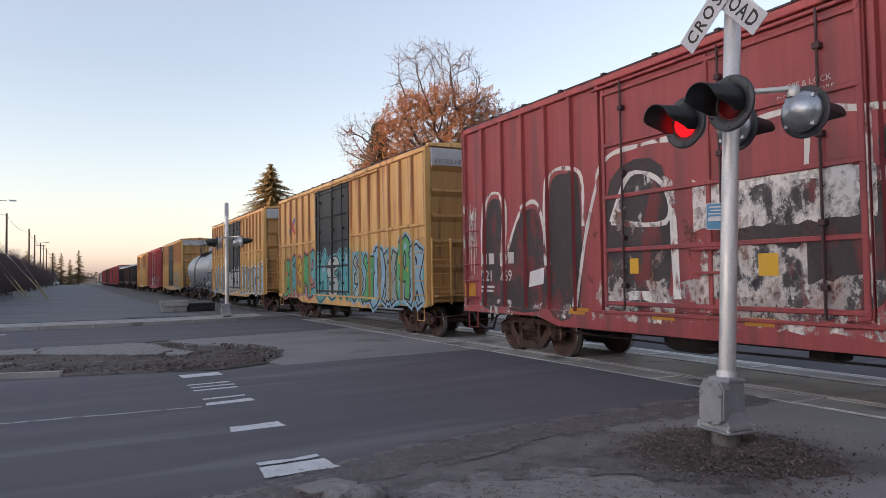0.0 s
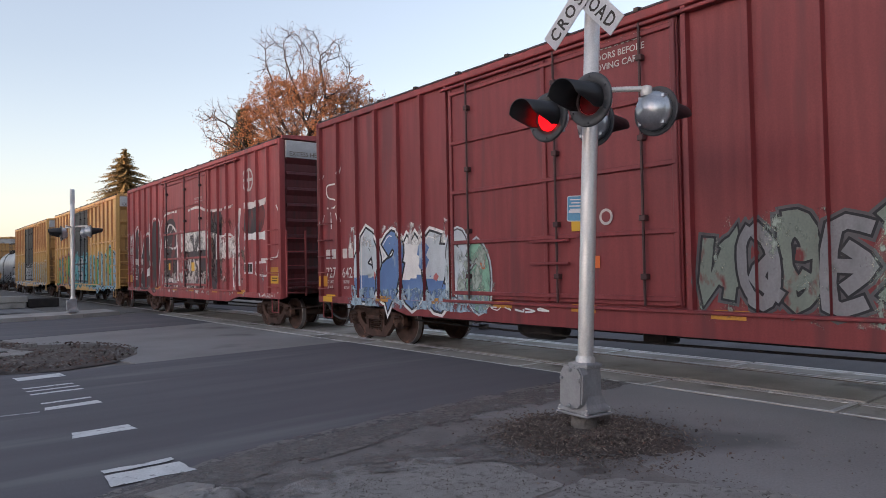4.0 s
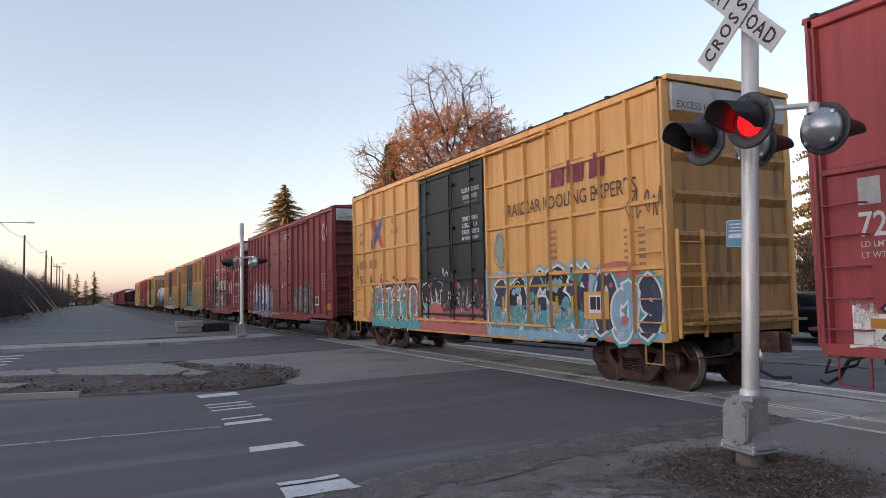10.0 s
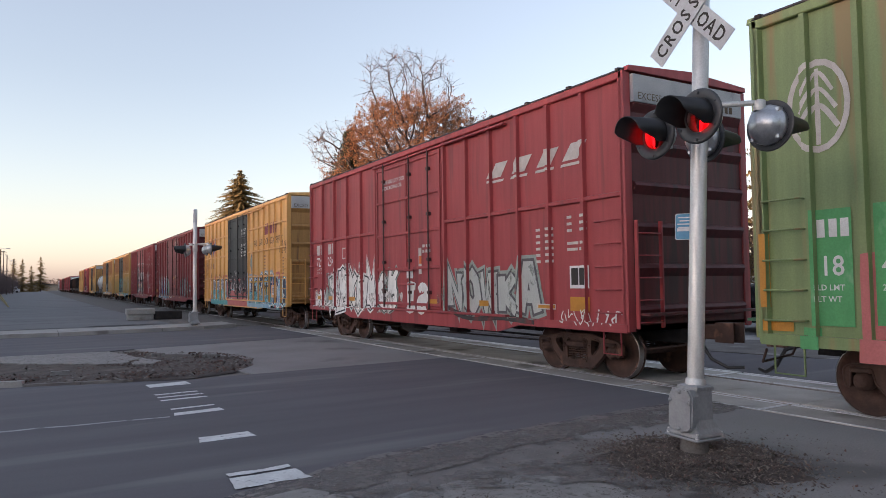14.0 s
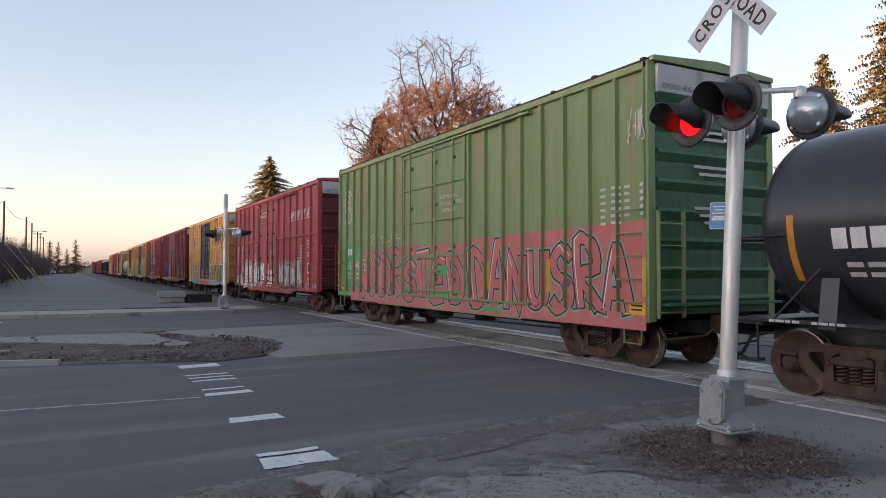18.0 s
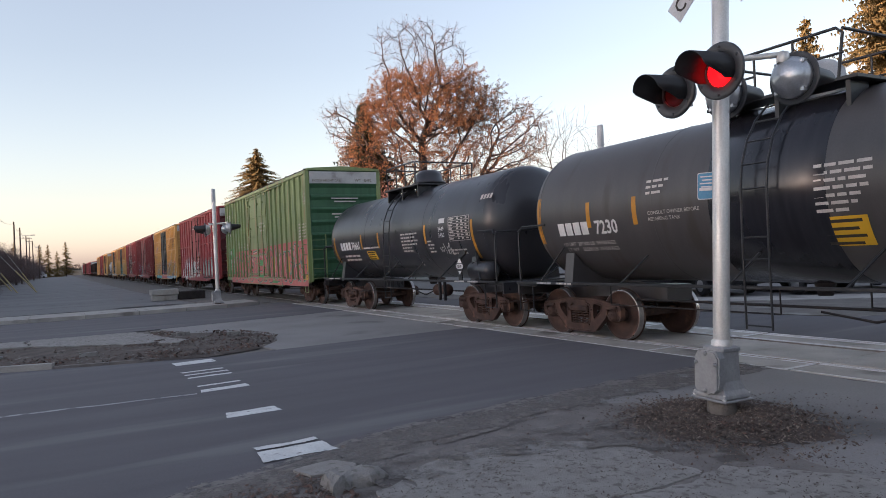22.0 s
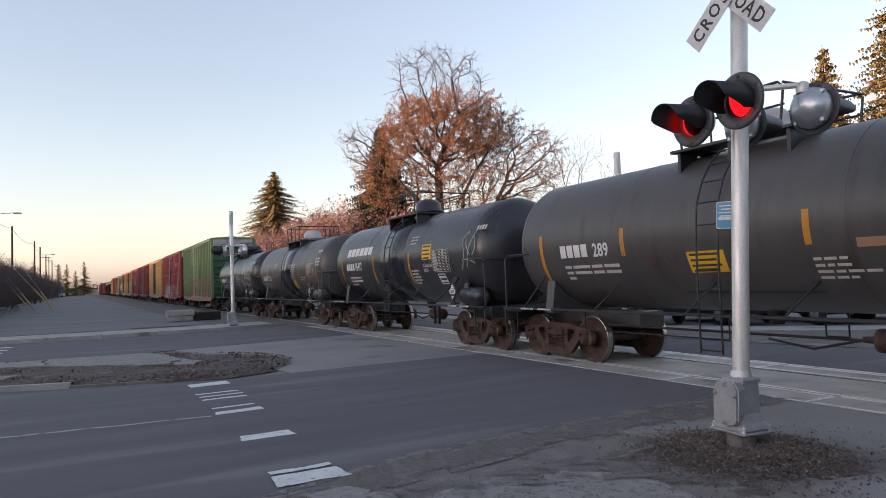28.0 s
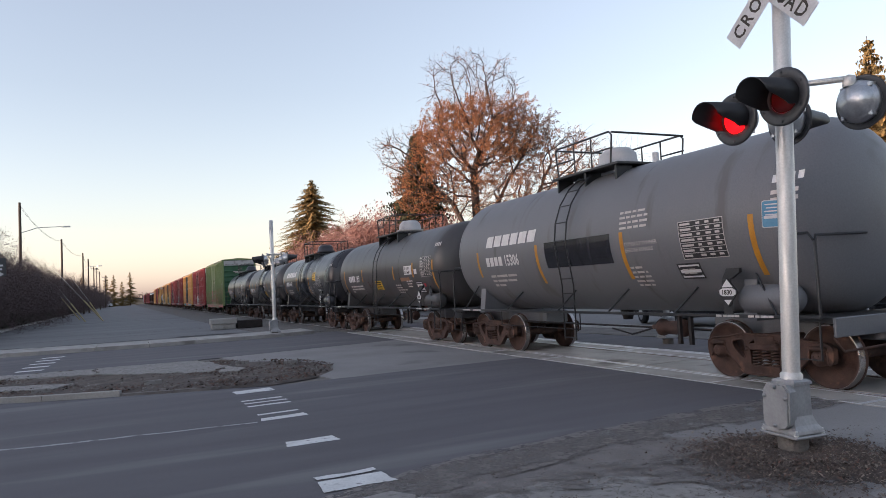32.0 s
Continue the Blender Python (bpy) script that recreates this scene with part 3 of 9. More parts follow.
# kerbs, pavement beyond the side road, island
def kerb(name, pts, w, z, material, label, category="kerb"):
    m = Mesh()
    for (x0, y0), (x1, y1) in zip(pts, pts[1:]):
        d = Vector((x1 - x0, y1 - y0)).normalized()
        s = Vector((-d.y, d.x)) * w
        m.prism([(x0, y0), (x1 - d.x * 0.012, y1 - d.y * 0.012), (x1 - d.x * 0.012 + s.x, y1 - d.y * 0.012 + s.y), (x0 + s.x, y0 + s.y)], -0.05, z, "xy")
    return tagged(m.put(name, material), label, category, kind="structure")


kerb("lot_kerb", [(-7.5, 37.6), (-7.8, 48), (-8.05, 63), (-8.15, 83), (-8.0, 127), (-8.4, 200)], 0.28, 0.14, CONCRETE, "pale kerb along the overgrown bank")
pavement = thing("pavement", "pale concrete pavement with joints and a low kerb", "pavement", kind="structure")
edge = [(-14, 36.9), (-9.5, 32.6), (-6, 30.2), (-4.2, 29.55), (-2.6, 29.2), (-0.9, 28.95), (0.9, 28.8), (2.7, 28.85), (4.4, 28.95), (6.0, 29.2), (7.4, 29.7)]
for (x0, y0), (x1, y1) in zip(edge, edge[1:]):
    d = Vector((x1 - x0, y1 - y0)).normalized() * 0.02
    Mesh().prism([(x0, y0), (x1 - d.x, y1 - d.y), (x1 - d.x, y1 + 0.22), (x0, y0 + 0.22)], -0.06, 0.13, "xy").put("kerb_stone", CONCRETE, pavement)
    Mesh().prism([(x0, y0 + 0.235), (x1 - d.x, y1 + 0.235), (x1 - d.x, y1 + 2.6), (x0, y0 + 2.6)], -0.06, 0.12, "xy").put("slab", CONCRETE, pavement)
sheet("verge", [(-9.4, 31.9), (5.6, 31.3), (5.6, 33.6), (-9.4, 35)], -0.004, GRAVEL, "strip of dark gravel behind the pavement", "ground")

island = Mesh()
ring = [(-14.0, 22.3), (-6, 17.6), (-1.3, 15.35), (0.55, 14.75), (2.6, 14.2), (3.6, 14.6), (4.3, 15.7), (4.55, 16.7), (4.4, 17.8), (3.8, 18.9), (2.0, 20.3), (-0.6, 20.9), (-3.0, 20.8), (-6, 22.4), (-13, 26.5)]
random.seed(4)
cx, cy = -2.5, 18.8
v, f = [], []
RINGS = 9
for k in range(RINGS):
    s = k / (RINGS - 1)
    for j in range(len(ring) * 4):
        a, b = ring[j // 4], ring[(j // 4 + 1) % len(ring)]
        u = (j % 4) / 4
        x, y = a[0] + (b[0] - a[0]) * u, a[1] + (b[1] - a[1]) * u
        x, y = x + (cx - x) * s, y + (cy - y) * s
        z = 0.012 + 0.045 * min(1, s * 3.5) * (0.75 + 0.5 * noise.noise((x * 0.7, y * 0.7, 0))) if k else -0.01
        v.append((x, y, z))
n4 = len(ring) * 4
for k in range(RINGS - 1):
    f += [(k * n4 + j, k * n4 + (j + 1) % n4, (k + 1) * n4 + (j + 1) % n4, (k + 1) * n4 + j) for j in range(n4)]
f.append([(RINGS - 1) * n4 + j for j in range(n4)])
island.add(v, f, True)
tagged(island.put("traffic_island", DIRT), "low brown dirt island with bark and broken paving", "traffic island", kind="structure")
kerb("island_kerb", [(-9, 19.25), (-6, 17.5), (-3.5, 16.3), (-1.3, 15.25), (0.0, 14.85)], 0.14, 0.095, CONCRETE, "low worn concrete kerb along the dirt island")
kerb("island_kerb", [(0.0, 14.85), (0.9, 14.62), (1.75, 14.45)], 0.10, 0.035, VERGE, "low worn concrete kerb along the dirt island")
for k, pts in enumerate(([(-0.6, 19.0), (1.15, 17.5), (1.9, 17.0), (2.30, 18.2), (1.9, 20.4), (-0.5, 20.6)], [(-2.4, 19.6), (-0.66, 19.0), (-0.6, 20.6), (-2.3, 20.6)], [(-5.0, 20.8), (-2.5, 19.7), (-2.4, 20.7), (-4.9, 21.6)], [(1.95, 16.95), (2.35, 16.6), (2.62, 17.3), (2.35, 18.1)], [(-3.6, 17.6), (-1.2, 16.6), (-0.9, 17.3), (-3.4, 18.5)])):
    sheet("broken_slab", ragged(pts, 0.10, 0.15, 60 + k), 0.068, OLD_SLAB, "cracked pale concrete slab on the dirt island", "paving", 0.06)
for x, y, a in ((2.75, 18.55, 0.3), (3.75, 17.55, 0.1), (0.6, 15.9, 0.5), (-1.4, 16.3, 0.9)):
    m = Mesh()
    m.prism(ragged([(x - 0.16, y - 0.07), (x + 0.16, y - 0.05), (x + 0.14, y + 0.07), (x - 0.15, y + 0.06)], 0.02, 0.05, int(x * 7)), 0.02, 0.12, "xy")
    tagged(m.put("broken_kerb", OLD_SLAB), "loose lump of pale concrete on the island", "rubble")
def inside(x, y, poly):
    odd = False
    for (x0, y0), (x1, y1) in zip(poly, poly[1:] + poly[:1]):
        if (y0 > y) != (y1 > y) and x < x0 + (x1 - x0) * (y - y0) / (y1 - y0):
            odd = not odd
    return odd
def island_spot(lo, hi):
    while True:
        x, y = _r.uniform(-12, 5.0), _r.uniform(14, 25)
        s = noise.noise((x * 0.8, y * 0.8, 8))
        if inside(x, y, ring) and lo < s + _r.gauss(0, 0.2) < hi and not (-0.4 < x < 2.1 and 18.0 < y < 20.5 and _r.random() < 0.9):
            return x, y, 0.040 + 0.02 * s
scatter("bark_chips", [island_spot(-0.1, 2) for _ in range(7500)], (0.012, 0.05), CHIP_DARK, "brown bark and leaf litter on the island", "litter", 5, 0.6, 1.3)
scatter("bark_chips", [island_spot(0.0, 2) for _ in range(3200)], (0.012, 0.045), LITTER, "rusty bark and leaf litter on the island", "litter", 6, 0.6, 1.3)
scatter("gravel", [island_spot(-2, 0.15) for _ in range(2600)], (0.012, 0.05), PEBBLE, "pale stones on the island", "gravel", 7)

# the crossing: concrete panels, rails
crossing = thing("crossing_surface", "worn concrete panels flush with the rails", "level crossing", kind="structure")
for k in range(12):
    y0, y1 = -1.09 + k * 2.46, -1.09 + k * 2.46 + 2.43
    for x0, x1 in ((8.42, 9.08), (9.27, 10.53), (10.72, 11.45)):
        Mesh().box(x0, x1, y0, y1, -0.2, 0.0 + 0.004 * ((k * 7) % 3), 0.012).put("panel", PANEL, crossing)
    # bright steel angles along the edges and joints of the outer panels
    z = 0.0 + 0.004 * ((k * 7) % 3)
    for x0, x1 in ((11.22, 11.31), (11.37, 11.45), (10.73, 10.77), (9.03, 9.07), (8.43, 8.46)):
        Mesh().box(x0, x1, y0 + 0.01, y1 - 0.01, z, z + 0.005).put("panel_edge", PALE_STEEL, crossing, "bright worn steel edge")
    for x0, x1 in ((10.78, 11.22), (8.47, 9.03)):
        Mesh().box(x0, x1, y0 + 0.01, y0 + 0.075, z, z + 0.005).put("panel_edge", PALE_STEEL, crossing, "bright worn steel edge")
rails = thing("railway_track", "steel rails worn bright on the head", "railway track", kind="structure")
for s in (-1, 1):
    x = TRACK_X + s * 0.7525
    prof = [(-0.075, -0.17), (0.075, -0.17), (0.075, -0.155), (0.012, -0.14), (0.012, -0.045), (0.036, -0.035), (0.036, -0.004), (0.028, 0.006), (-0.028, 0.006), (-0.036, -0.004), (-0.036, -0.035), (-0.012, -0.045), (-0.012, -0.14), (-0.075, -0.155)]
    m = Mesh()
    for y0 in range(-200, 600, 100):
        m.prism([(x + a, b) for a, b in prof], y0, y0 + 100, "xz")
    m.put("rail", RAIL, rails)
    # pale strip on the worn head: the sky's gleam is put into its colour
    m = Mesh()
    for y0 in range(-200, 600, 100):
        m.box(x - 0.027, x + 0.027, y0, y0 + 100, 0.0062, 0.0082)
    m.put("rail_head", PALE_STEEL, rails, "bright worn rail head")


# ---- the train ----
def advance(t):
    """Metres that the train has gone since the start: it slows very slightly."""
    return 4.42 * t - 0.0037 * t * t


WHEEL_R = 0.457
SPIN = []          # (wheelset, its height and place on the car)
CARS = []          # (car, the place of its middle at the start)


def wheel_mesh():
    m = Mesh()
    for s in (-1, 1):
        x = s * 0.70
        prof = [(0.07, -0.03), (0.12, -0.05), (0.13, 0.0), (0.25, 0.012), (0.385, 0.03), (0.408, 0.062), (0.450, 0.065), (WHEEL_R, 0.055), (WHEEL_R + 0.006, -0.035), (WHEEL_R + 0.028, -0.05), (WHEEL_R + 0.022, -0.068), (0.415, -0.068), (0.39, -0.03), (0.25, -0.03), (0.12, -0.08), (0.07, -0.08)]
        m.lathe([(r, s * d + x) for r, d in prof], (0, 0, 0), "x", 32)
        m.lathe([(0.0, s * 1.045), (0.06, s * 1.045), (0.085, s * 1.03), (0.09, s * 1.0), (0.115, s * 0.99), (0.118, s * 0.86), (0.10, s * 0.84), (0.07, s * 0.82), (0.07, s * 0.7)], (0, 0, 0), "x", 20)
    m.lathe([(0.075, -0.7), (0.075, 0.7)], (0, 0, 0), "x", 12)
    for s in (-1, 1):
        for k in range(3):
            a = 2 * math.pi * k / 3
            m.box(s * 1.045 - 0.01, s * 1.045 + 0.012, 0.045 * math.cos(a) - 0.014, 0.045 * math.cos(a) + 0.014, 0.045 * math.sin(a) - 0.014, 0.045 * math.sin(a) + 0.014)
    me = m.data("wheelset")
    me.materials.append(RUST)
    return me


def tread_mesh(s):
    m = Mesh()
    x = s * 0.70
    m.lathe([(WHEEL_R - 0.012, s * 0.068 + x), (WHEEL_R + 0.001, s * 0.066 + x), (WHEEL_R + 0.003, s * 0.05 + x), (WHEEL_R + 0.009, -s * 0.036 + x)], (0, 0, 0), "x", 32)
    me = m.data("tread")
    me.materials.append(TREAD)
    return me


def round_off(pts, r, n=4):
    """A closed outline with its corners rounded."""
    out = []
    for k, b in enumerate(pts):
        a, c = Vector(pts[k - 1]), Vector(pts[(k + 1) % len(pts)])
        b = Vector(b)
        p, q = b + (a - b).normalized() * min(r, (a - b).length * 0.45), b + (c - b).normalized() * min(r, (c - b).length * 0.45)
        out += [tuple((1 - u) ** 2 * p + 2 * u * (1 - u) * b + u * u * q) for u in (i / n for i in range(n + 1))]
    return out


def frame_mesh(s):
    """One cast side frame of a bogie: a plate with rounded windows and jaws over the bearings, at x = s * 0.95."""
    m = Mesh()
    half = [(0.0, 0.725), (0.42, 0.725), (0.70, 0.665), (1.00, 0.640), (1.12, 0.580), (1.10, 0.36), (1.035, 0.34), (1.02, 0.565), (0.765, 0.575), (0.735, 0.42), (0.68, 0.36), (0.43, 0.125), (0.36, 0.105), (0.0, 0.105)]
    rim = round_off(half[1:-1] + [(-y, z) for y, z in reversed(half[1:-1])], 0.06)
    holes = [round_off([(-0.27, 0.245), (0.27, 0.245), (0.29, 0.60), (0.20, 0.635), (-0.20, 0.635), (-0.29, 0.60)], 0.05)]
    for d in (-1, 1):
        tri = [(d * 0.375, 0.645), (d * 0.615, 0.615), (d * 0.60, 0.51), (d * 0.415, 0.335), (d * 0.37, 0.37)]
        holes.append(round_off(tri, 0.07))
    loops = [rim] + holes
    flat = [p for loop in loops for p in loop]
    tris = tessellate_polygon([[Vector((y, z, 0)) for y, z in loop] for loop in loops])
    n = len(flat)
    faces = [tuple(t) for t in tris] + [tuple(n + k for k in reversed(t)) for t in tris]
    at = 0
    for loop in loops:
        faces += [(at + k, at + (k + 1) % len(loop), n + at + (k + 1) % len(loop), n + at + k) for k in range(len(loop))]
        at += len(loop)
    m.add([(s * 0.88, y, z) for y, z in flat] + [(s * 0.985, y, z) for y, z in flat], faces)
    # raised lips round the windows and along the rim, the roof over the bearings, the spring seat
    for loop in loops:
        m.tube([(s * 0.985, y, z) for y, z in loop + loop[:1]], 0.016, 5)
    for d in (-1, 1):
        m.box(min(s * 0.84, s * 1.04), max(s * 0.84, s * 1.04), d * 0.89 - 0.135, d * 0.89 + 0.135, 0.535, 0.60, 0.02)
        m.lathe([(0.0, s * 1.02), (0.03, s * 1.02), (0.034, s * 0.98)], (0, d * 0.335, 0.50), "x", 8)
    m.box(min(s * 0.85, s * 1.02), max(s * 0.85, s * 1.02), -0.27, 0.27, 0.22, 0.25)
    m.box(min(s * 0.82, s * 1.04), max(s * 0.82, s * 1.04), -0.26, 0.26, 0.48, 0.585, 0.025)
    me = m.data("side_frame")
    me.materials.append(RUST)
    return me


def spring_mesh(s):
    m = Mesh()
    for y in (-0.17, 0.0, 0.17):
        pts = []
        for k in range(41):
            a = k / 40 * 2 * math.pi * 5
            pts.append((s * 0.94 + 0.065 * math.cos(a), y + 0.065 * math.sin(a), 0.25 + 0.23 * k / 40))
        m.tube(pts, 0.016, 5)
    me = m.data("spring")
    me.materials.append(RUST)
    return me


def bolster_mesh():
    m = Mesh()
    m.box(-1.0, 1.0, -0.2, 0.2, 0.50, 0.72, 0.03)
    m.lathe([(0.0, 0.80), (0.2, 0.80), (0.2, 0.70)], (0, 0, 0), "z", 16)
    for d in (-1, 1):
        m.box(-0.75, 0.75, d * 0.40 - 0.05, d * 0.40 + 0.05, 0.30, 0.38, 0.01)
        for s in (-0.75, 0.75):
            m.box(s - 0.05, s + 0.05, d * 0.40 - 0.04, d * 0.40 + 0.05, 0.26, 0.52, 0.01)
    me = m.data("bolster")
    me.materials.append(RUST)
    return me


WHEELSET, TREADS, BOLSTER = wheel_mesh(), [tread_mesh(-1), tread_mesh(1)], bolster_mesh()
FRAMES = {s: frame_mesh(s) for s in (-1, 1)}
SPRINGS = {s: spring_mesh(s) for s in (-1, 1)}


def bogie(car, y, spins=True):
    b = place("bogie", BOLSTER, car, "rusty cast steel bogie", pose(0, y, WHEEL_R - 0.43))
    for s in (-1, 1):
        place("side_frame", FRAMES[s], b)
        place("spring", SPRINGS[s], b)
    for d in (-0.89, 0.89):
        w = place("wheelset", WHEELSET, car, "rusty steel wheels on an axle", pose(0, y + d, WHEEL_R))
        for me in TREADS:
            place("tread", me, w, "bright worn tread")
        if spins:
            SPIN.append((w, y + d))


def coupler(car, y, d):
    """Draft gear, coupler head and air hose at an end of a car; d points outwards."""
    m = Mesh()
    m.box(-0.11, 0.11, *sorted((y - d * 0.3, y + d * 0.62)), 0.74, 0.98, 0.02)
    m.prism([(-0.14, y + d * 0.55), (0.17, y + d * 0.55), (0.17, y + d * 0.88), (0.09, y + d * 0.92), (0.03, y + d * 0.80), (-0.05, y + d * 0.78), (-0.14, y + d * 0.90)], 0.70, 1.02, "xy")
    m.put("coupler", RUST, car)
    h = Mesh()
    h.tube([(-0.35, y + d * 0.2, 0.78), (-0.36, y + d * 0.45, 0.70), (-0.33, y + d * 0.62, 0.45), (-0.24, y + d * 0.85, 0.33), (-0.1, y + d * 1.05, 0.34)], 0.03, 6)
    h.put("air_hose", BLACK, car)
    h = Mesh()
    h.tube([(-1.35, y + d * 0.06, 0.80), (-1.30, y + d * 0.16, 0.62), (-0.5, y + d * 0.25, 0.66), (-0.3, y + d * 0.3, 0.80)], 0.018, 6)
    h.put("uncoupling_lever", RUST, car)


def clip_strip(poly, y0, y1):
    for side, lim in ((1, y0), (-1, y1)):
        out = []
        for i, p in enumerate(poly):
            q = poly[(i + 1) % len(poly)]
            a, b = side * (p[0] - lim), side * (q[0] - lim)
            if a >= 0:
                out.append(p)
            if (a > 0 > b) or (a < 0 < b):
                u = a / (a - b)
                out.append((p[0] + (q[0] - p[0]) * u, p[1] + (q[1] - p[1]) * u))
        poly = out
        if len(poly) < 3:
            return []
    return poly


LOOSE = ("graffiti", "stencil", "lettering", "mark", "marking", "data_table", "notice_lines", "emblem")


class Side:
    """The near side of a boxcar, on which paint is laid: it follows the ribs. u runs backwards along the car from its front end, v up."""

    def __init__(self, car, half, x, ribs, proud):
        self.car, self.half, self.x = car, half, x
        cuts, at = [], -1.0
        for a, b in sorted(ribs):
            cuts += [(at, a, 0.0), (a, b, proud)]
            at = b
        self.cuts = cuts + [(at, 99.0, 0.0)]
        self.layer = 0

    def paint(self, polys, material, name="marking", label=""):
        m = Mesh()
        self.layer += 1
        lift = 0.003 + 0.0003 * self.layer
        for count, poly in enumerate(polys):
            lift += 0.000002
            lo, hi = min(p[0] for p in poly), max(p[0] for p in poly)
            for a, b, proud in self.cuts:
                if b > lo and a < hi:
                    piece = clip_strip(poly, a, b)
                    if len(piece) < 3:
                        continue
                    for low, high, out in ((-9.0, 1.022, 0.087), (1.022, 99.0, proud)):
                        part = clip_strip([(v, u) for u, v in piece], low, high)
                        if len(part) > 2:
                            m.add([(self.x - out - lift, self.half - u, v) for v, u in part], [list(range(len(part)))])
        if m.v:
            return tagged(m.put(name, material, self.car), label, kind="stuff" if name in LOOSE else "")

    def text(self, words, u, v, size, material, bold=0.0, name="lettering", squeeze=1.0, slant=0.0):
        return self.paint([[(u + a * squeeze + b * slant, v + b) for a, b in t] for t in letters(words, size, bold)], material, name)

    def bars(self, u, v, widths, h, gap, material, name="marking"):
        """Lines of writing too small to read, as plain bars; widths is one list per line."""
        polys = []
        for k, line in enumerate(widths):
            x = u
            for w in line:
                z = v - k * (h + gap)
                polys.append([(x, z), (x + w, z), (x + w, z + h), (x, z + h)])
                x += w + h * 0.8
        return self.paint(polys, material, name)

    def box(self, u0, u1, v0, v1, material, name="marking", label=""):
        return self.paint([[(u0, v0), (u1, v0), (u1, v1), (u0, v1)]], material, name, label)

    def stroke(self, pts, w, material, name="graffiti", label="", closed=False):
        return self.paint(ribbon(pts, w, closed), material, name, label)

    def strokes(self, many, w, material, name="graffiti", label=""):
        return self.paint([q for pts in many for q in ribbon(pts, w)], material, name, label)

    def fill(self, pts, material, name="graffiti", label=""):
        return self.paint([fan for fan in fans(smooth_loop(pts))], material, name, label)


def smooth_line(pts, n=5, closed=False):
    """A Catmull-Rom line through pts."""
    out, k = [], len(pts)
    for i in range(k if closed else k - 1):
        p = [pts[(i + j) % k] if closed else pts[min(max(i + j, 0), k - 1)] for j in (-1, 0, 1, 2)]
        for s in range(n):
            t = s / n
            w = (-t + 2 * t * t - t ** 3, 2 - 5 * t * t + 3 * t ** 3, t + 4 * t * t - 3 * t ** 3, -t * t + t ** 3)
            out.append(tuple(sum(w[j] * p[j][c] for j in range(4)) / 2 for c in (0, 1)))
    return out if closed else out + [tuple(pts[-1])]


def smooth_loop(pts):
    return smooth_line(pts, 4, True)


def fans(loop):
    """Triangles that fill a loop."""
    from mathutils.geometry import tessellate_polygon
    tri = tessellate_polygon([[Vector((x, y, 0)) for x, y in loop]])
    return [[loop[i] for i in t] for t in tri]


def ribbon(pts, w, closed=False):
    line = smooth_line(pts, 5, closed)
    if closed:
        line.append(line[0])
    quads, n = [], len(line)
    edge = []
    for i, p in enumerate(line):
        a, b = line[max(i - 1, 0)], line[min(i + 1, n - 1)]
        d = Vector((b[0] - a[0], b[1] - a[1]))
        d = d.normalized() if d.length > 1e-6 else Vector((1, 0))
        s = Vector((-d.y, d.x)) * w / 2 * (0.8 + 0.4 * noise.noise((p[0] * 3, p[1] * 3, w * 9)))
        edge.append(((p[0] + s.x, p[1] + s.y), (p[0] - s.x, p[1] - s.y)))
    for (a, b), (c, d) in zip(edge, edge[1:]):
        quads.append([a, c, d, b])
    return quads


SIDE_Z0, ROOF_Z = 1.0, 5.13


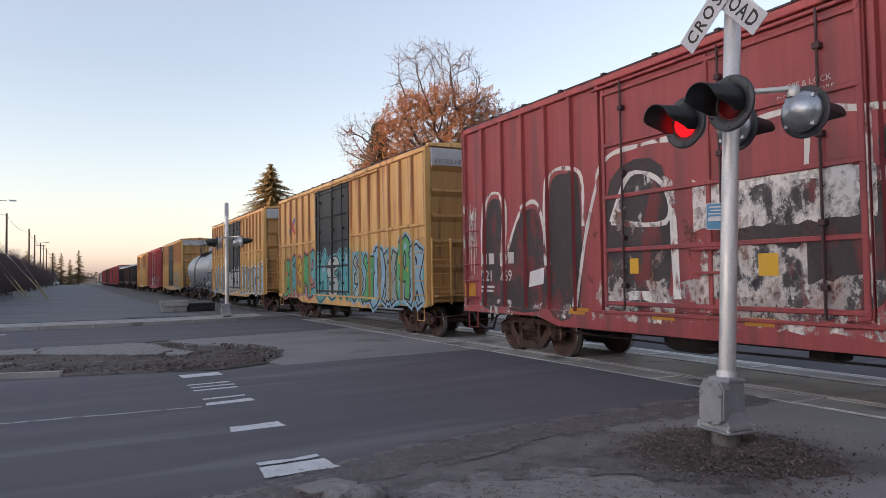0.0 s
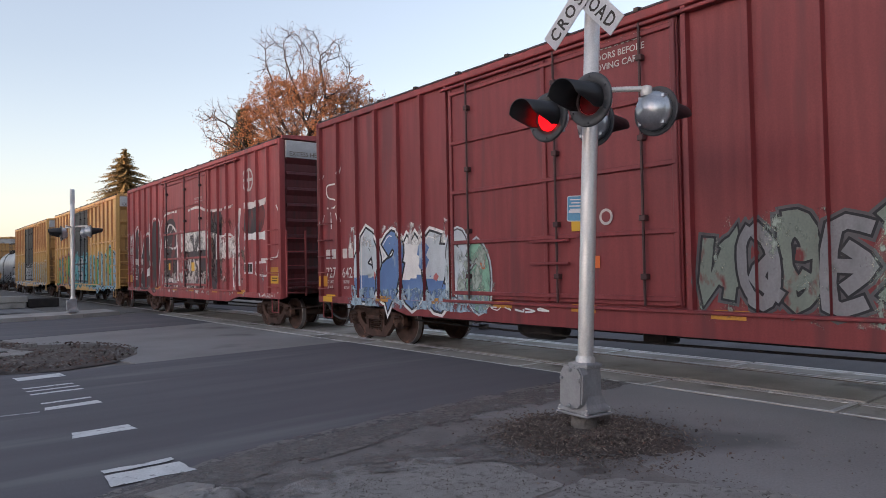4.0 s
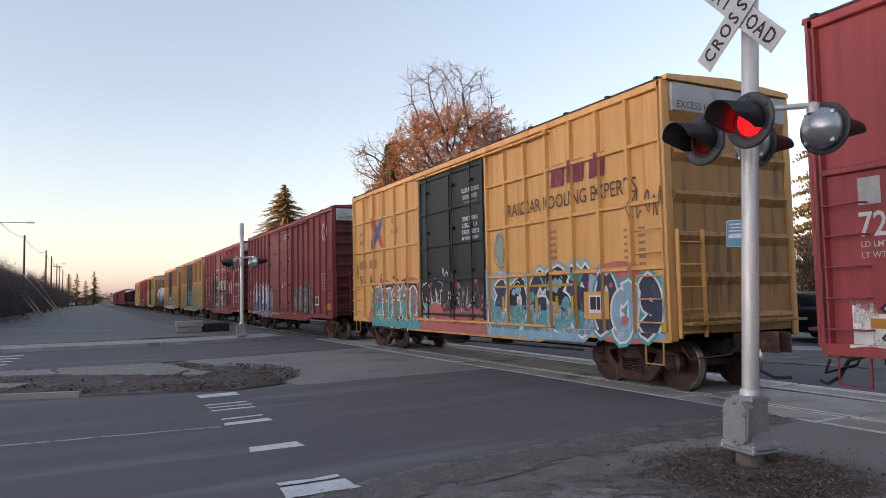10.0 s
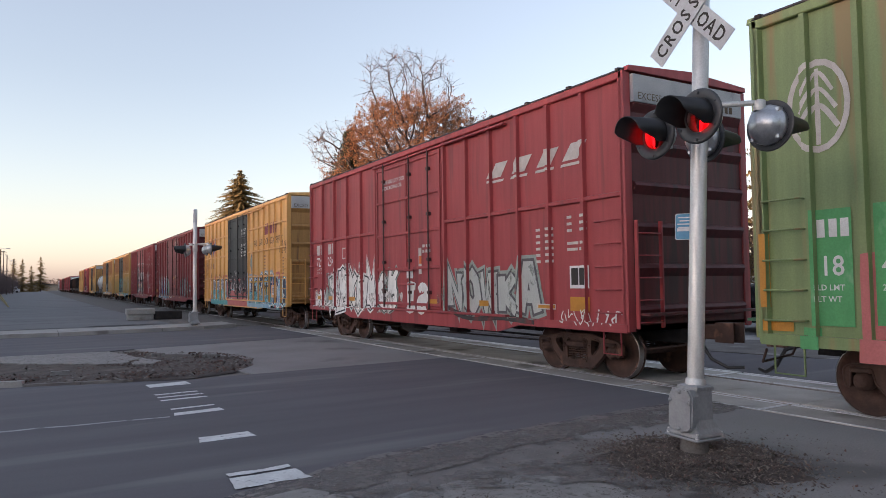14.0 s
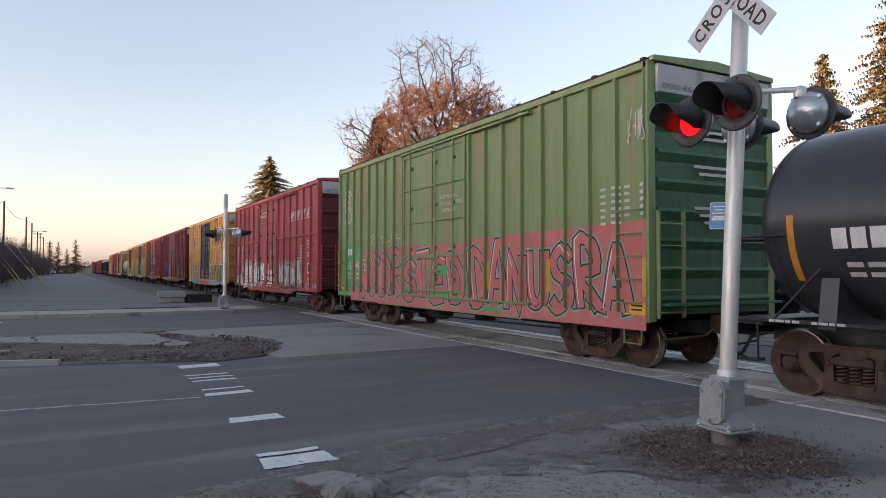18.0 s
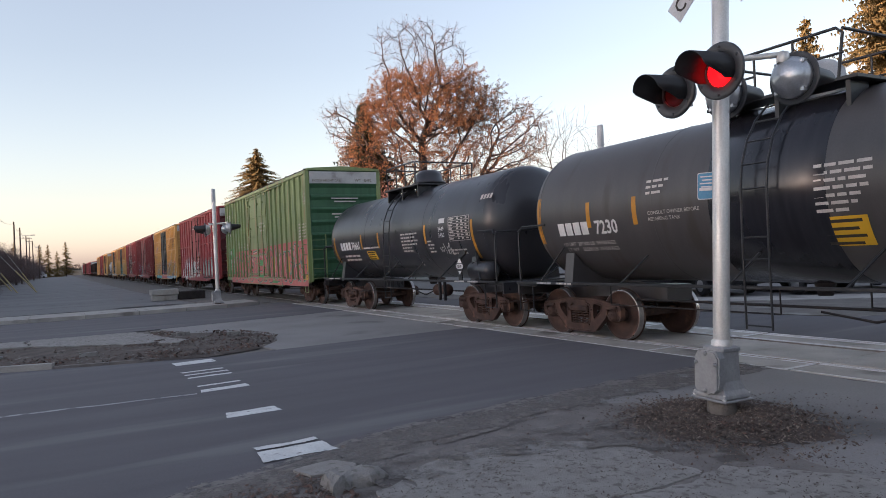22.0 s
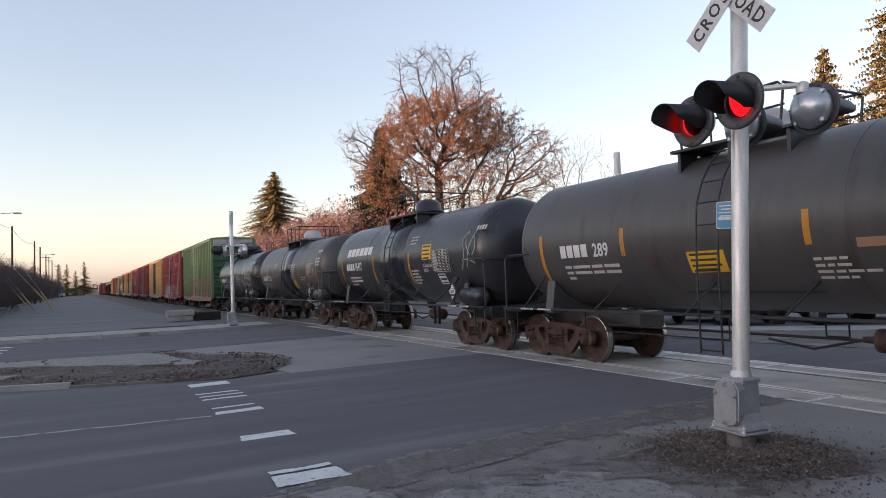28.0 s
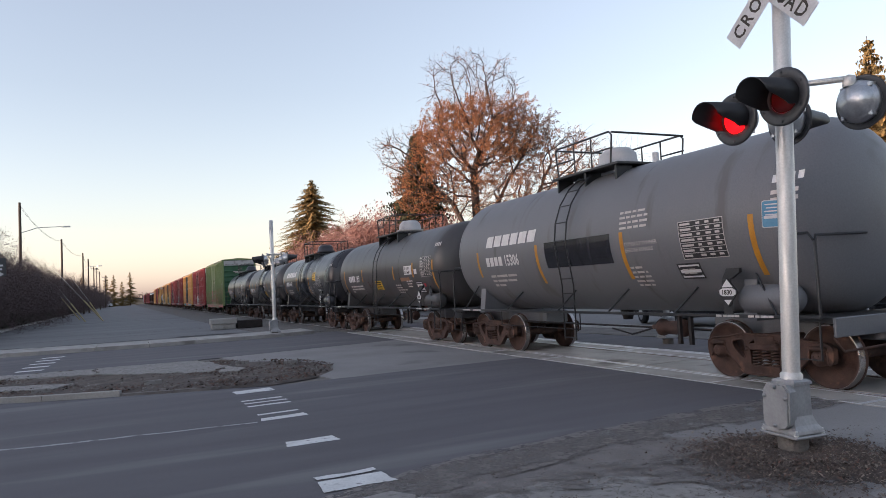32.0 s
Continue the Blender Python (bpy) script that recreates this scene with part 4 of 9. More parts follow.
def boxcar(label, front, rear, paint, end_paint=None, door_paint=None, door=(5.6, 9.2), ribs=14, belts=(), eave=ROOF_Z, end_ribs=9, band=True, detail=True, door_ribs=4, sill_drop=0.16, far=False, trucks=(1.85, 1.85)):
    """A tall boxcar from front to rear (places along the track at the start). door: where its door begins and ends, behind the front end."""
    mid, half = (front + rear) / 2, (front - rear) / 2
    car = thing("boxcar", label, "railway wagon", "wagons of the goods train")
    CARS.append((car, mid))
    end_paint, door_paint = end_paint or paint, door_paint or paint
    X, R = 1.47, 0.075          # panel half width, how far the ribs stand proud
    # sides
    for s in (-1, 1):
        Mesh().box(*sorted((s * (X - 0.06), s * X)), -half, half, SIDE_Z0, eave).put("side_panel", paint, car)
        sill = [(-half, SIDE_Z0 + 0.02), (half, SIDE_Z0 + 0.02), (half, SIDE_Z0 - 0.12), (half - 2.9, SIDE_Z0 - 0.12), (half - 3.6, SIDE_Z0 - 0.12 - sill_drop), (-half + 3.6, SIDE_Z0 - 0.12 - sill_drop), (-half + 2.9, SIDE_Z0 - 0.12), (-half, SIDE_Z0 - 0.12)]
        Mesh().prism(sill, s * (X + 0.005), s * (X + R + 0.01)).put("side_sill", paint, car)
        Mesh().box(*sorted((s * (X - 0.02), s * (X + R))), -half, half, eave - 0.10, eave + 0.03, 0.015).put("eave", paint, car)
    rib_at = []
    front_gap, rear_gap = door[0], 2 * half - door[1]
    nf = max(2, round(ribs * front_gap / (front_gap + rear_gap)))
    nr = max(2, ribs - nf)
    rib_at += [0.06 + (door[0] - 0.16) * k / nf for k in range(nf + 1)]
    rib_at += [door[1] + 0.10 + (2 * half - 0.06 - door[1] - 0.10) * k / nr for k in range(nr + 1)]
    rib_me = None
    for s in (-1, 1):
        m = Mesh().prism([(-0.055, s * X), (0.055, s * X), (0.035, s * (X + R)), (-0.035, s * (X + R))], SIDE_Z0 + 0.02, eave - 0.10, "xy")
        m.v = [(b, a, c) for a, b, c in m.v]
        rib_me = m.data("rib")
        rib_me.materials.append(paint)
        for u in rib_at:
            place("rib", rib_me, car, at=pose(0, half - u, 0))
    for z, u0, u1 in belts:
        for s in (-1, 1):
            Mesh().prism([(s * X, z - 0.05), (s * X, z + 0.05), (s * (X + R * 0.85), z + 0.03), (s * (X + R * 0.85), z - 0.03)], half - u1, half - u0, "xz").put("belt_rail", paint, car)
    # door
    d0, d1 = door
    for s in (-1, 1):
        m = Mesh().box(*sorted((s * (X + 0.005), s * (X + 0.055))), half - d1, half - d0, SIDE_Z0 + 0.10, eave - 0.2, 0.01)
        dr = m.put("door", door_paint, car, "" if door_paint is paint else "black painted door")
        for k in range(door_ribs + 1):
            z = SIDE_Z0 + 0.2 + (eave - 0.5 - SIDE_Z0) * k / door_ribs
            Mesh().box(*sorted((s * (X + 0.055), s * (X + 0.095))), half - d1 + 0.04, half - d0 - 0.04, z - 0.035, z + 0.035, 0.01).put("door_stiffener", door_paint, dr)
        for u in (d0 + 0.06, (d0 + d1) / 2, d1 - 0.06):
            Mesh().box(*sorted((s * (X + 0.055), s * (X + 0.09))), half - u - 0.04, half - u + 0.04, SIDE_Z0 + 0.12, eave - 0.22, 0.01).put("door_stile", door_paint, dr)
        for u in (d0 + 0.55, d1 - 0.55, (d0 + d1) / 2 + 0.25):
            rods = Mesh().tube([(s * (X + 0.115), half - u, SIDE_Z0 + 0.1), (s * (X + 0.115), half - u, eave - 0.15)], 0.02, 6)
            for z in (1.5, 2.3, 3.4, 4.5):
                rods.box(*sorted((s * (X + 0.05), s * (X + 0.145))), half - u - 0.05, half - u + 0.05, z - 0.04, z + 0.04, 0.01)
            rods.put("lock_rod", ROD if door_paint in (BRICK_RED, RED_DEEP, RED_WORN) else door_paint, dr)
        for z in (1.7, 2.05):
            Mesh().box(*sorted((s * (X + 0.10), s * (X + 0.15))), half - (d0 + d1) / 2 - 0.5, half - (d0 + d1) / 2 + 0.3, z - 0.02, z + 0.02, 0.006).put("door_handle", door_paint, dr)
        Mesh().box(*sorted((s * (X + 0.01), s * (X + 0.13))), half - d1 - 2.6, half - d0 + 0.2, SIDE_Z0 + 0.02, SIDE_Z0 + 0.07, 0.01).put("door_track", paint, car)
        Mesh().box(*sorted((s * (X + 0.01), s * (X + 0.12))), half - d1 - 2.6, half - d0 + 0.2, eave - 0.20, eave - 0.15, 0.01).put("door_track", paint, car)
    # roof with cross ribs
    roof = Mesh().prism([(-X - R, eave + 0.03), (X + R, eave + 0.03), (X, eave + 0.09), (0, eave + 0.17), (-X, eave + 0.09)], -half, half, "xz")
    rf = roof.put("roof", ROOF_SHADED, car)
    rr = Mesh()
    for k in range(13):
        y = -half + 0.1 + (2 * half - 0.2) * k / 12
        rr.prism([(-X - R, eave + 0.035), (0, eave + 0.175), (X + R, eave + 0.035), (X + R, eave + 0.09), (0, eave + 0.215), (-X - R, eave + 0.09)], y - 0.04, y + 0.04, "xz")
    rr.put("roof_rib", ROOF_SHADED, rf)
    # ends: pressed ribs, corner posts, white band
    for d in (-1, 1):
        y = d * half
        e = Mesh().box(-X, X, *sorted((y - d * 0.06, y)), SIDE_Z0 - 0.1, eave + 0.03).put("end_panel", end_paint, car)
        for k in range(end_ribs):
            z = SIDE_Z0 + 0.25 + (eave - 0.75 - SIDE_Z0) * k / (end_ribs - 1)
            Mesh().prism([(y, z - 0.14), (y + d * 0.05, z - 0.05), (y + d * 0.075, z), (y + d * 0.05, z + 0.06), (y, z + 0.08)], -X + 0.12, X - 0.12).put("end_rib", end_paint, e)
        Mesh().box(-X - R, -X + 0.09, *sorted((y - d * 0.08, y + d * 0.03)), SIDE_Z0 - 0.1, eave + 0.03, 0.01).put("corner_post", paint, e)
        Mesh().box(X - 0.09, X + R, *sorted((y - d * 0.08, y + d * 0.03)), SIDE_Z0 - 0.1, eave + 0.03, 0.01).put("corner_post", paint, e)
        Mesh().prism([(-X - 0.02, eave + 0.02), (X + 0.02, eave + 0.02), (X, eave + 0.10), (0, eave + 0.19), (-X, eave + 0.10)], y - d * 0.02, y + d * 0.10, "xz").put("roof_end", paint, e)
        if band:
            Mesh().box(-X + 0.1, X - 0.1, *sorted((y + d * 0.0, y + d * 0.085)), eave - 0.48, eave - 0.02, 0.006).put("end_band", END_WHITE, e, "dirty white painted band")
        if detail:
            lad = Mesh()
            for k in range(8 if d > 0 else 5):
                z = SIDE_Z0 + 0.05 + 0.36 * k
                lad.tube([(-X + 0.08, y + d * 0.1, z), (-X + 0.08, y + d * 0.16, z), (-X + 0.55, y + d * 0.16, z), (-X + 0.55, y + d * 0.1, z)], 0.012, 5)
            for x in (-X + 0.04, -X + 0.6):
                lad.box(x, x + 0.03, *sorted((y + d * 0.08, y + d * 0.15)), SIDE_Z0 - 0.05, SIDE_Z0 + (2.7 if d > 0 else 1.7))
            lad.put("end_ladder", paint, car)
            u = 0.12 if d > 0 else 2 * half - 0.62
            for k in range(5):
                z = SIDE_Z0 + 0.2 + 0.38 * k
                Mesh().tube([(-X - 0.03, half - u, z), (-X - 0.16, half - u, z), (-X - 0.16, half - u - 0.5, z), (-X - 0.03, half - u - 0.5, z)], 0.014, 5).put("rung", paint, car)
            Mesh().tube([(-X - 0.05, half - u - 0.05, SIDE_Z0 - 0.1), (-X - 0.05, half - u - 0.05, SIDE_Z0 - 0.48), (-X - 0.05, half - u - 0.45, SIDE_Z0 - 0.48), (-X - 0.05, half - u - 0.45, SIDE_Z0 - 0.1)], 0.016, 5).put("stirrup", paint, car)
            br = Mesh()
            br.box(-X + 0.1, X - 0.1, *sorted((y + d * 0.08, y + d * 0.32)), SIDE_Z0 + 0.16, SIDE_Z0 + 0.20)
            br.lathe([(0.24, 0.13), (0.26, 0.15), (0.24, 0.17)], (0.55, y + d * 0.02, SIDE_Z0 + 1.25), "y", 14) if d < 0 else None
            br.put("brake_step", end_paint, car)
        coupler(car, y, d)
    # underframe
    u = Mesh()
    u.box(-X + 0.05, X - 0.05, -half, half, SIDE_Z0 - 0.1, SIDE_Z0, 0)
    u.box(-0.3, 0.3, -half, half, 0.66, SIDE_Z0 - 0.1)
    for k in range(7):
        y = -half + 2.6 + (2 * half - 5.2) * k / 6
        u.box(-X + 0.05, X - 0.05, y - 0.05, y + 0.05, 0.8, SIDE_Z0 - 0.1)
    u.put("underframe", UNDER, car)
    if detail:
        br = Mesh()
        br.lathe([(0.0, -0.5), (0.2, -0.45), (0.23, -0.3), (0.23, 0.3), (0.2, 0.45), (0.0, 0.5)], (-0.75, 1.3, 0.62), "y", 14)
        br.box(-0.9, -0.5, -1.2, -0.8, 0.5, 0.8, 0.03)
        br.tube([(-0.9, half - 3, 0.55), (-0.95, 0.5, 0.5), (-0.9, -half + 3, 0.55)], 0.02, 6)
        br.tube([(-0.6, half - 2, 0.6), (-0.6, -half + 2, 0.6)], 0.025, 6)
        br.put("brake_gear", UNDER, car)
    for y in (half - trucks[0], -half + trucks[1]):
        bogie(car, y, not far)
    at = [(a - 0.05, a + 0.05) for a in rib_at]
    sd = Side(car, half, -X, at + [(d0 - 0.0, d1 + 0.0)], R)
    # paint over the door lies on the door's face
    sd.cuts = [(a, b, 0.06 if (a, b) == (d0, d1) else p) for a, b, p in sd.cuts]
    return car, sd


def tank_car(label, front_truck, paint, dia=2.65, length=11.2, zc=2.38, band=None, spread=8.6, far=False, dome=True, light=None, nose=0.0):
    """A tank wagon; front_truck is the place of its leading bogie at the start."""
    mid = front_truck - spread / 2
    car = thing("tank_wagon", label, "railway wagon", "wagons of the goods train")
    CARS.append((car, mid))
    r, h = dia / 2, length / 2
    head = 0.62
    prof = []
    for k in range(9):
        a = math.pi / 2 * k / 8
        prof.append((r * math.sin(a), h - head + head * math.cos(a)))
    prof += [(r, y) for y in (h - head - 0.6, 1.2, 0, -1.2, -h + head + 0.6)]
    prof += [(a, -b) for a, b in reversed(prof[:9])]
    Mesh().lathe(prof, (0, 0, zc), "y", 56).put("tank", paint, car)
    for y in (h - head, -h + head, 2.0, -2.0):
        Mesh().lathe([(r + 0.002, y - 0.012), (r + 0.008, y), (r + 0.002, y + 0.012)], (0, 0, zc), "y", 56).put("weld_seam", paint, car)
    if band:
        Mesh().lathe([(r + 0.001, band[0]), (r + 0.012, band[0] + 0.01), (r + 0.012, band[1] - 0.01), (r + 0.001, band[1])], (0, 0, zc), "y", 56).put("spill_band", SHINY, car, "glossy black band under the dome")
    # sills, saddles, bolsters
    e = spread / 2 + 1.35
    for d in (-1, 1):
        Mesh().box(-0.32, 0.32, *sorted((d * (e + 0.1), d * (spread / 2 - 1.6))), 0.68, 0.98, 0.02).put("stub_sill", paint, car)
        Mesh().prism([(-1.25, 0.98), (1.25, 0.98), (1.15, zc - 0.75), (0.9, zc - r * 0.76), (0, zc - r + 0.02), (-0.9, zc - r * 0.76), (-1.15, zc - 0.75)], d * spread / 2 - 0.12, d * spread / 2 + 0.12, "xz").put("saddle", paint, car)
        Mesh().box(-1.35, 1.35, *sorted((d * (e + 0.08), d * (e - 0.5))), 0.98, 1.06, 0.01).put("end_platform", BLACK, car)
        Mesh().box(-1.38, 1.38, *sorted((d * (e + 0.13), d * (e + 0.082))), 0.80, 1.06, 0.01).put("end_sill", paint, car)
        Mesh().lathe([(0.0, 0.0), (0.16, 0.0), (0.2, d * 0.03), (0.2, d * 0.07), (0.0, d * 0.08)], (0.4, d * (e - 0.35), 1.75), "y", 16).put("brake_wheel", BLACK, car) if d < 0 else None
    for q in (-1, 1):
        Mesh().box(*sorted((q * 1.45, q * 1.5)), -e, e, 1.04, 1.09, 0.008).put("running_rail", BLACK, car)
    for y in (-2.9, -1.15, 0.55, 2.7):
        Mesh().tube([(-1.45, y, 1.05), (-1.0, y - 0.28, zc - r * 0.62)], 0.02, 5).put("brace", BLACK, car)
    for d in (-1, 1):
        for q in (-1, 1):
            rail = Mesh()
            rail.tube([(q * 1.42, d * (e - 0.05), 1.05), (q * 1.42, d * (e - 0.05), 2.05), (q * 1.36, d * (e - 0.08), 2.16), (q * 0.4, d * (e - 0.02), 2.18)], 0.022, 6)
            rail.tube([(q * 1.44, d * (e - 0.06), 2.10), (q * 1.40, d * (e - 0.16), 2.20), (q * 1.36, d * (e - 0.85), 2.20)], 0.02, 6)
            rail.tube([(q * 1.43, d * (e - 0.7), 1.05), (q * 1.2, d * (e - 1.25), 1.75)], 0.018, 5)
            rail.put("handrail", BLACK, car)
            Mesh().tube([(q * 1.45, d * (e - 0.05), 1.0), (q * 1.45, d * (e - 0.05), 0.5), (q * 1.45, d * (e - 0.5), 0.5), (q * 1.45, d * (e - 0.5), 1.0)], 0.018, 5).put("stirrup", BLACK, car)
    # reservoir, placard
    Mesh().lathe([(0.0, -0.50), (0.14, -0.48), (0.21, -0.40), (0.22, -0.34), (0.22, 0.34), (0.21, 0.40), (0.14, 0.48), (0.0, 0.50)], (-1.14, -spread / 2 - 0.32, 1.30), "y", 22).put("air_reservoir", paint, car)
    for sg in (-1, 1):
        for u0 in (spread / 2 - 0.35, spread / 2 + 0.25):
            wd = Mesh()
            at_u = u0
            for w_ in (0.10, 0.07, 0.12, 0.08):
                wd.box(-1.512, -1.502, -sg * at_u - w_ / 2, -sg * at_u + w_ / 2, 1.048, 1.082)
                at_u += 0.115
            tagged(wd.put("stencil", OFF_WHITE, car), kind="stuff")
    pl = Mesh()
    py = -spread / 2 + 0.17
    pl.box(-1.46, -1.435, py - 0.05, py + 0.12, 1.06, 1.62, 0.006)
    pl.prism([(py + 0.12, 1.62), (py - 0.05, 1.62), (py - 0.22, 1.72), (py - 0.22, 1.78), (py + 0.02, 1.78)], -1.455, -1.40, "yz")
    pl.put("placard_bracket", BLACK, car)
    rim = Mesh()
    rim.prism([(py - 0.19, 1.42), (py, 1.20), (py + 0.19, 1.42), (py, 1.64)], -1.482, -1.462, "yz")
    pd = rim.put("placard", BLACK, car, "diamond placard with a number on white")
    wh = Mesh()
    for poly in ([(-0.105, 0.075), (0.105, 0.075), (0.0, 0.195)], [(-0.155, 0.03), (-0.155, -0.03), (-0.10, -0.06), (0.10, -0.06), (0.155, -0.03), (0.155, 0.03), (0.10, 0.06), (-0.10, 0.06)], [(-0.075, -0.115), (0.0, -0.195), (0.075, -0.115)]):
        wh.add([(-1.486, py - a, 1.42 + b_) for a, b_ in poly], [list(range(len(poly)))])
    tagged(wh.put("placard_field", WHITE, pd), kind="stuff")
    tx = Mesh()
    for t in letters("1830", 0.10, 0.003):
        tx.add([(-1.49, py + 0.112 - a, 1.385 + b_) for a, b_ in t], [(0, 1, 2)])
    tx.put("number", DARKTEXT, pd)
    # low guard rail and under gear
    g = Mesh()
    g.tube([(-1.46, -0.3, 0.72), (-1.46, 2.9, 0.72)], 0.012, 5)
    for y in (-0.3, 2.9):
        g.tube([(-1.46, y, 0.72), (-1.46, y, 1.05)], 0.012, 5)
    for y in (-3.3, -3.05):
        g.box(-1.48, -1.42, y - 0.03, y + 0.03, 0.58, 1.04)
    g.lathe([(0.0, 0.50), (0.10, 0.50), (0.14, 0.65), (0.18, 0.78), (0.18, 0.95)], (0, 0, zc - r - 0.7), "z", 12)
    g.tube([(-0.7, 3.2, 0.75), (-0.7, -3.2, 0.75)], 0.022, 5)
    g.tube([(-0.95, -1.9, 0.78), (-0.9, -1.2, 0.62), (-0.75, -0.4, 0.70)], 0.018, 5)
    bc = Mesh()
    bc.lathe([(0, -0.30), (0.15, -0.30), (0.15, -0.25), (0.12, -0.24), (0.12, 0.20), (0.15, 0.21), (0.15, 0.27), (0.05, 0.29), (0.04, 0.48), (0, 0.48)], (-1.05, -2.45, 0.80), "y", 16)
    bc.put("brake_cylinder", RUST, car, "rusty brake cylinder")
    g.put("under_gear", UNDER, car)
    # ladder, top platform, railing and dome
    for q in (-1, 1):
        lad = Mesh()
        for y in (-0.2, 0.2):
            pts = [(q * 1.5, y, 0.5), (q * 1.5, y, 1.6), (q * (r + 0.16), y, zc)]
            pts += [(q * (r + 0.16) * math.cos(a), y, zc + (r + 0.16) * math.sin(a)) for a in (0.25, 0.5, 0.75, 1.0)]
            lad.tube(pts, 0.017, 5)
        steps = [(q * 1.5, 0.55 + 0.3 * k) for k in range(5)] + [(q * (r + 0.16) * math.cos(a), zc + (r + 0.16) * math.sin(a)) for a in (0.02, 0.25, 0.48, 0.71, 0.94)]
        for x, z in steps:
            lad.tube([(x, -0.2, z), (x, 0.2, z)], 0.013, 5)
        lad.put("ladder", BLACK, car)
    p = Mesh()
    top = zc + r
    for q in (-1, 1):
        p.box(*sorted((q * 0.45, q * 0.95)), -1.15, 1.15, top - 0.02, top + 0.03, 0.008)
        for y in (-1.0, 0, 1.0):
            p.box(*sorted((q * 0.5, q * 0.9)), y - 0.03, y + 0.03, top - 0.35, top - 0.02)
    for y in (-1.15, 0.75):
        p.box(-0.45, 0.45, y, y + 0.4, top - 0.02, top + 0.03, 0.008)
    p.put("platform", BLACK, car)
    rl = Mesh()
    for q in (-1, 1):
        rl.tube([(q * 0.93, -0.9, top), (q * 0.93, -0.98, top + 0.58), (q * 0.93, -0.9, top + 0.66), (q * 0.93, 0.9, top + 0.66), (q * 0.93, 0.98, top + 0.58), (q * 0.93, 0.9, top)], 0.021, 6)
        rl.tube([(q * 0.93, -0.98, top + 0.33), (q * 0.93, -0.3, top + 0.33)], 0.018, 5)
        rl.tube([(q * 0.93, 0.3, top + 0.33), (q * 0.93, 0.98, top + 0.33)], 0.018, 5)
        for y in (-0.3, 0.3):
            rl.tube([(q * 0.93, y, top), (q * 0.93, y, top + 0.66)], 0.018, 5)
    for y in (-0.98, 0.98):
        rl.tube([(-0.93, y, top + 0.64), (0.93, y, top + 0.64)], 0.021, 6)
    rl.put("top_railing", BLACK, car)
    dm = Mesh()
    dm.lathe([(0.40, -0.15), (0.40, 0.12), (0.50, 0.13), (0.50, 0.18), (0.42, 0.2), (0.39, 0.40), (0.27, 0.52), (0.0, 0.55)], (0, 0, top), "z", 20)
    dm.put("dome", light or paint, car, "pale valve housing" if light else "")
    for d in (-1, 1):
        coupler(car, d * e, d)
    for y in (spread / 2, -spread / 2):
        bogie(car, y + (nose if y > 0 else 0), not far)
    return car, Hull(car, r, zc)


class Hull:
    """The near flank of a tank: u runs backwards from the middle of the wagon, v is the height; paint follows the round."""

    def __init__(self, car, r, zc):
        self.car, self.r, self.zc, self.layer = car, r, zc, 0

    def paint(self, polys, material, name="marking", label=""):
        m = Mesh()
        self.layer += 1
        k = self.r + 0.004 + 0.0004 * self.layer
        for poly in polys:
            v0, v1 = min(p[1] for p in poly), max(p[1] for p in poly)
            steps = max(1, round((v1 - v0) / 0.12))
            for i in range(steps):
                a, b = v0 + (v1 - v0) * i / steps, v0 + (v1 - v0) * (i + 1) / steps
                piece = clip_strip([(q, p) for p, q in poly], a, b) if steps > 1 else [(q, p) for p, q in poly]
                if len(piece) > 2:
                    m.add([(-k * math.cos((v - self.zc) / self.r), -u, self.zc + k * math.sin((v - self.zc) / self.r)) for v, u in piece], [list(range(len(piece)))])
        if m.v:
            return tagged(m.put(name, material, self.car), label, kind="stuff" if name in LOOSE else "")

    text, bars, box, stroke, strokes, fill = Side.text, Side.bars, Side.box, Side.stroke, Side.strokes, Side.fill

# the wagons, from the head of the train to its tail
car_a, a = boxcar("dark red boxcar with white outline graffiti", 14.70, -0.15, RED_WORN, end_paint=END_RED_SHADED, ribs=13, door=(4.9, 9.5), trucks=(1.85, 1.63))
car_b, b = boxcar("brick red boxcar with blue and white graffiti", -2.25, -17.95, RED_DEEP, end_paint=END_RED_SHADED, ribs=13, door=(5.0, 9.75), belts=(), trucks=(1.58, 1.85))
car_r, rb = boxcar("orange-yellow boxcar with a black door and graffiti", -20.35, -35.13, YELLOW, end_paint=END_YELLOW_SHADED, door_paint=DOOR_BLACK, ribs=13, door=(5.5, 9.05), belts=((2.1, 0, 5.3), (3.2, 0, 5.3), (4.2, 0, 5.3), (2.1, 9.1, 14.7), (3.2, 9.1, 14.7), (4.2, 9.1, 14.7)), end_ribs=6, trucks=(1.30, 1.48))
car_c, c = boxcar("brick red boxcar with silver graffiti", -37.72, -52.6, BRICK_RED, end_paint=END_RED_SHADED, ribs=11, door=(5.42, 9.0), belts=((3.15, 0, 5.3), (3.15, 9.1, 14.8)), end_ribs=6)
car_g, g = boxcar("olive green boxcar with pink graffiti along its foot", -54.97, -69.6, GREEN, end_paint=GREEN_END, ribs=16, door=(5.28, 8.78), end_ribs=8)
tank_1, t1 = tank_car("black tank wagon with white lettering", -72.4, TANK_BLACK, nose=-0.18)
tank_2, t2 = tank_car("dark grey tank wagon with a glossy black band", -84.5, TANK_GREY, band=(-0.9, 0.9), light=END_WHITE)
tank_3, t3 = tank_car("black tank wagon with white lettering and a tag", -96.7, TANK_BLACK, band=(-0.9, 0.9))
tank_4, t4 = tank_car("dark grey tank wagon with white lettering", -108.8, TANK_GREY, light=END_WHITE, nose=0.14)
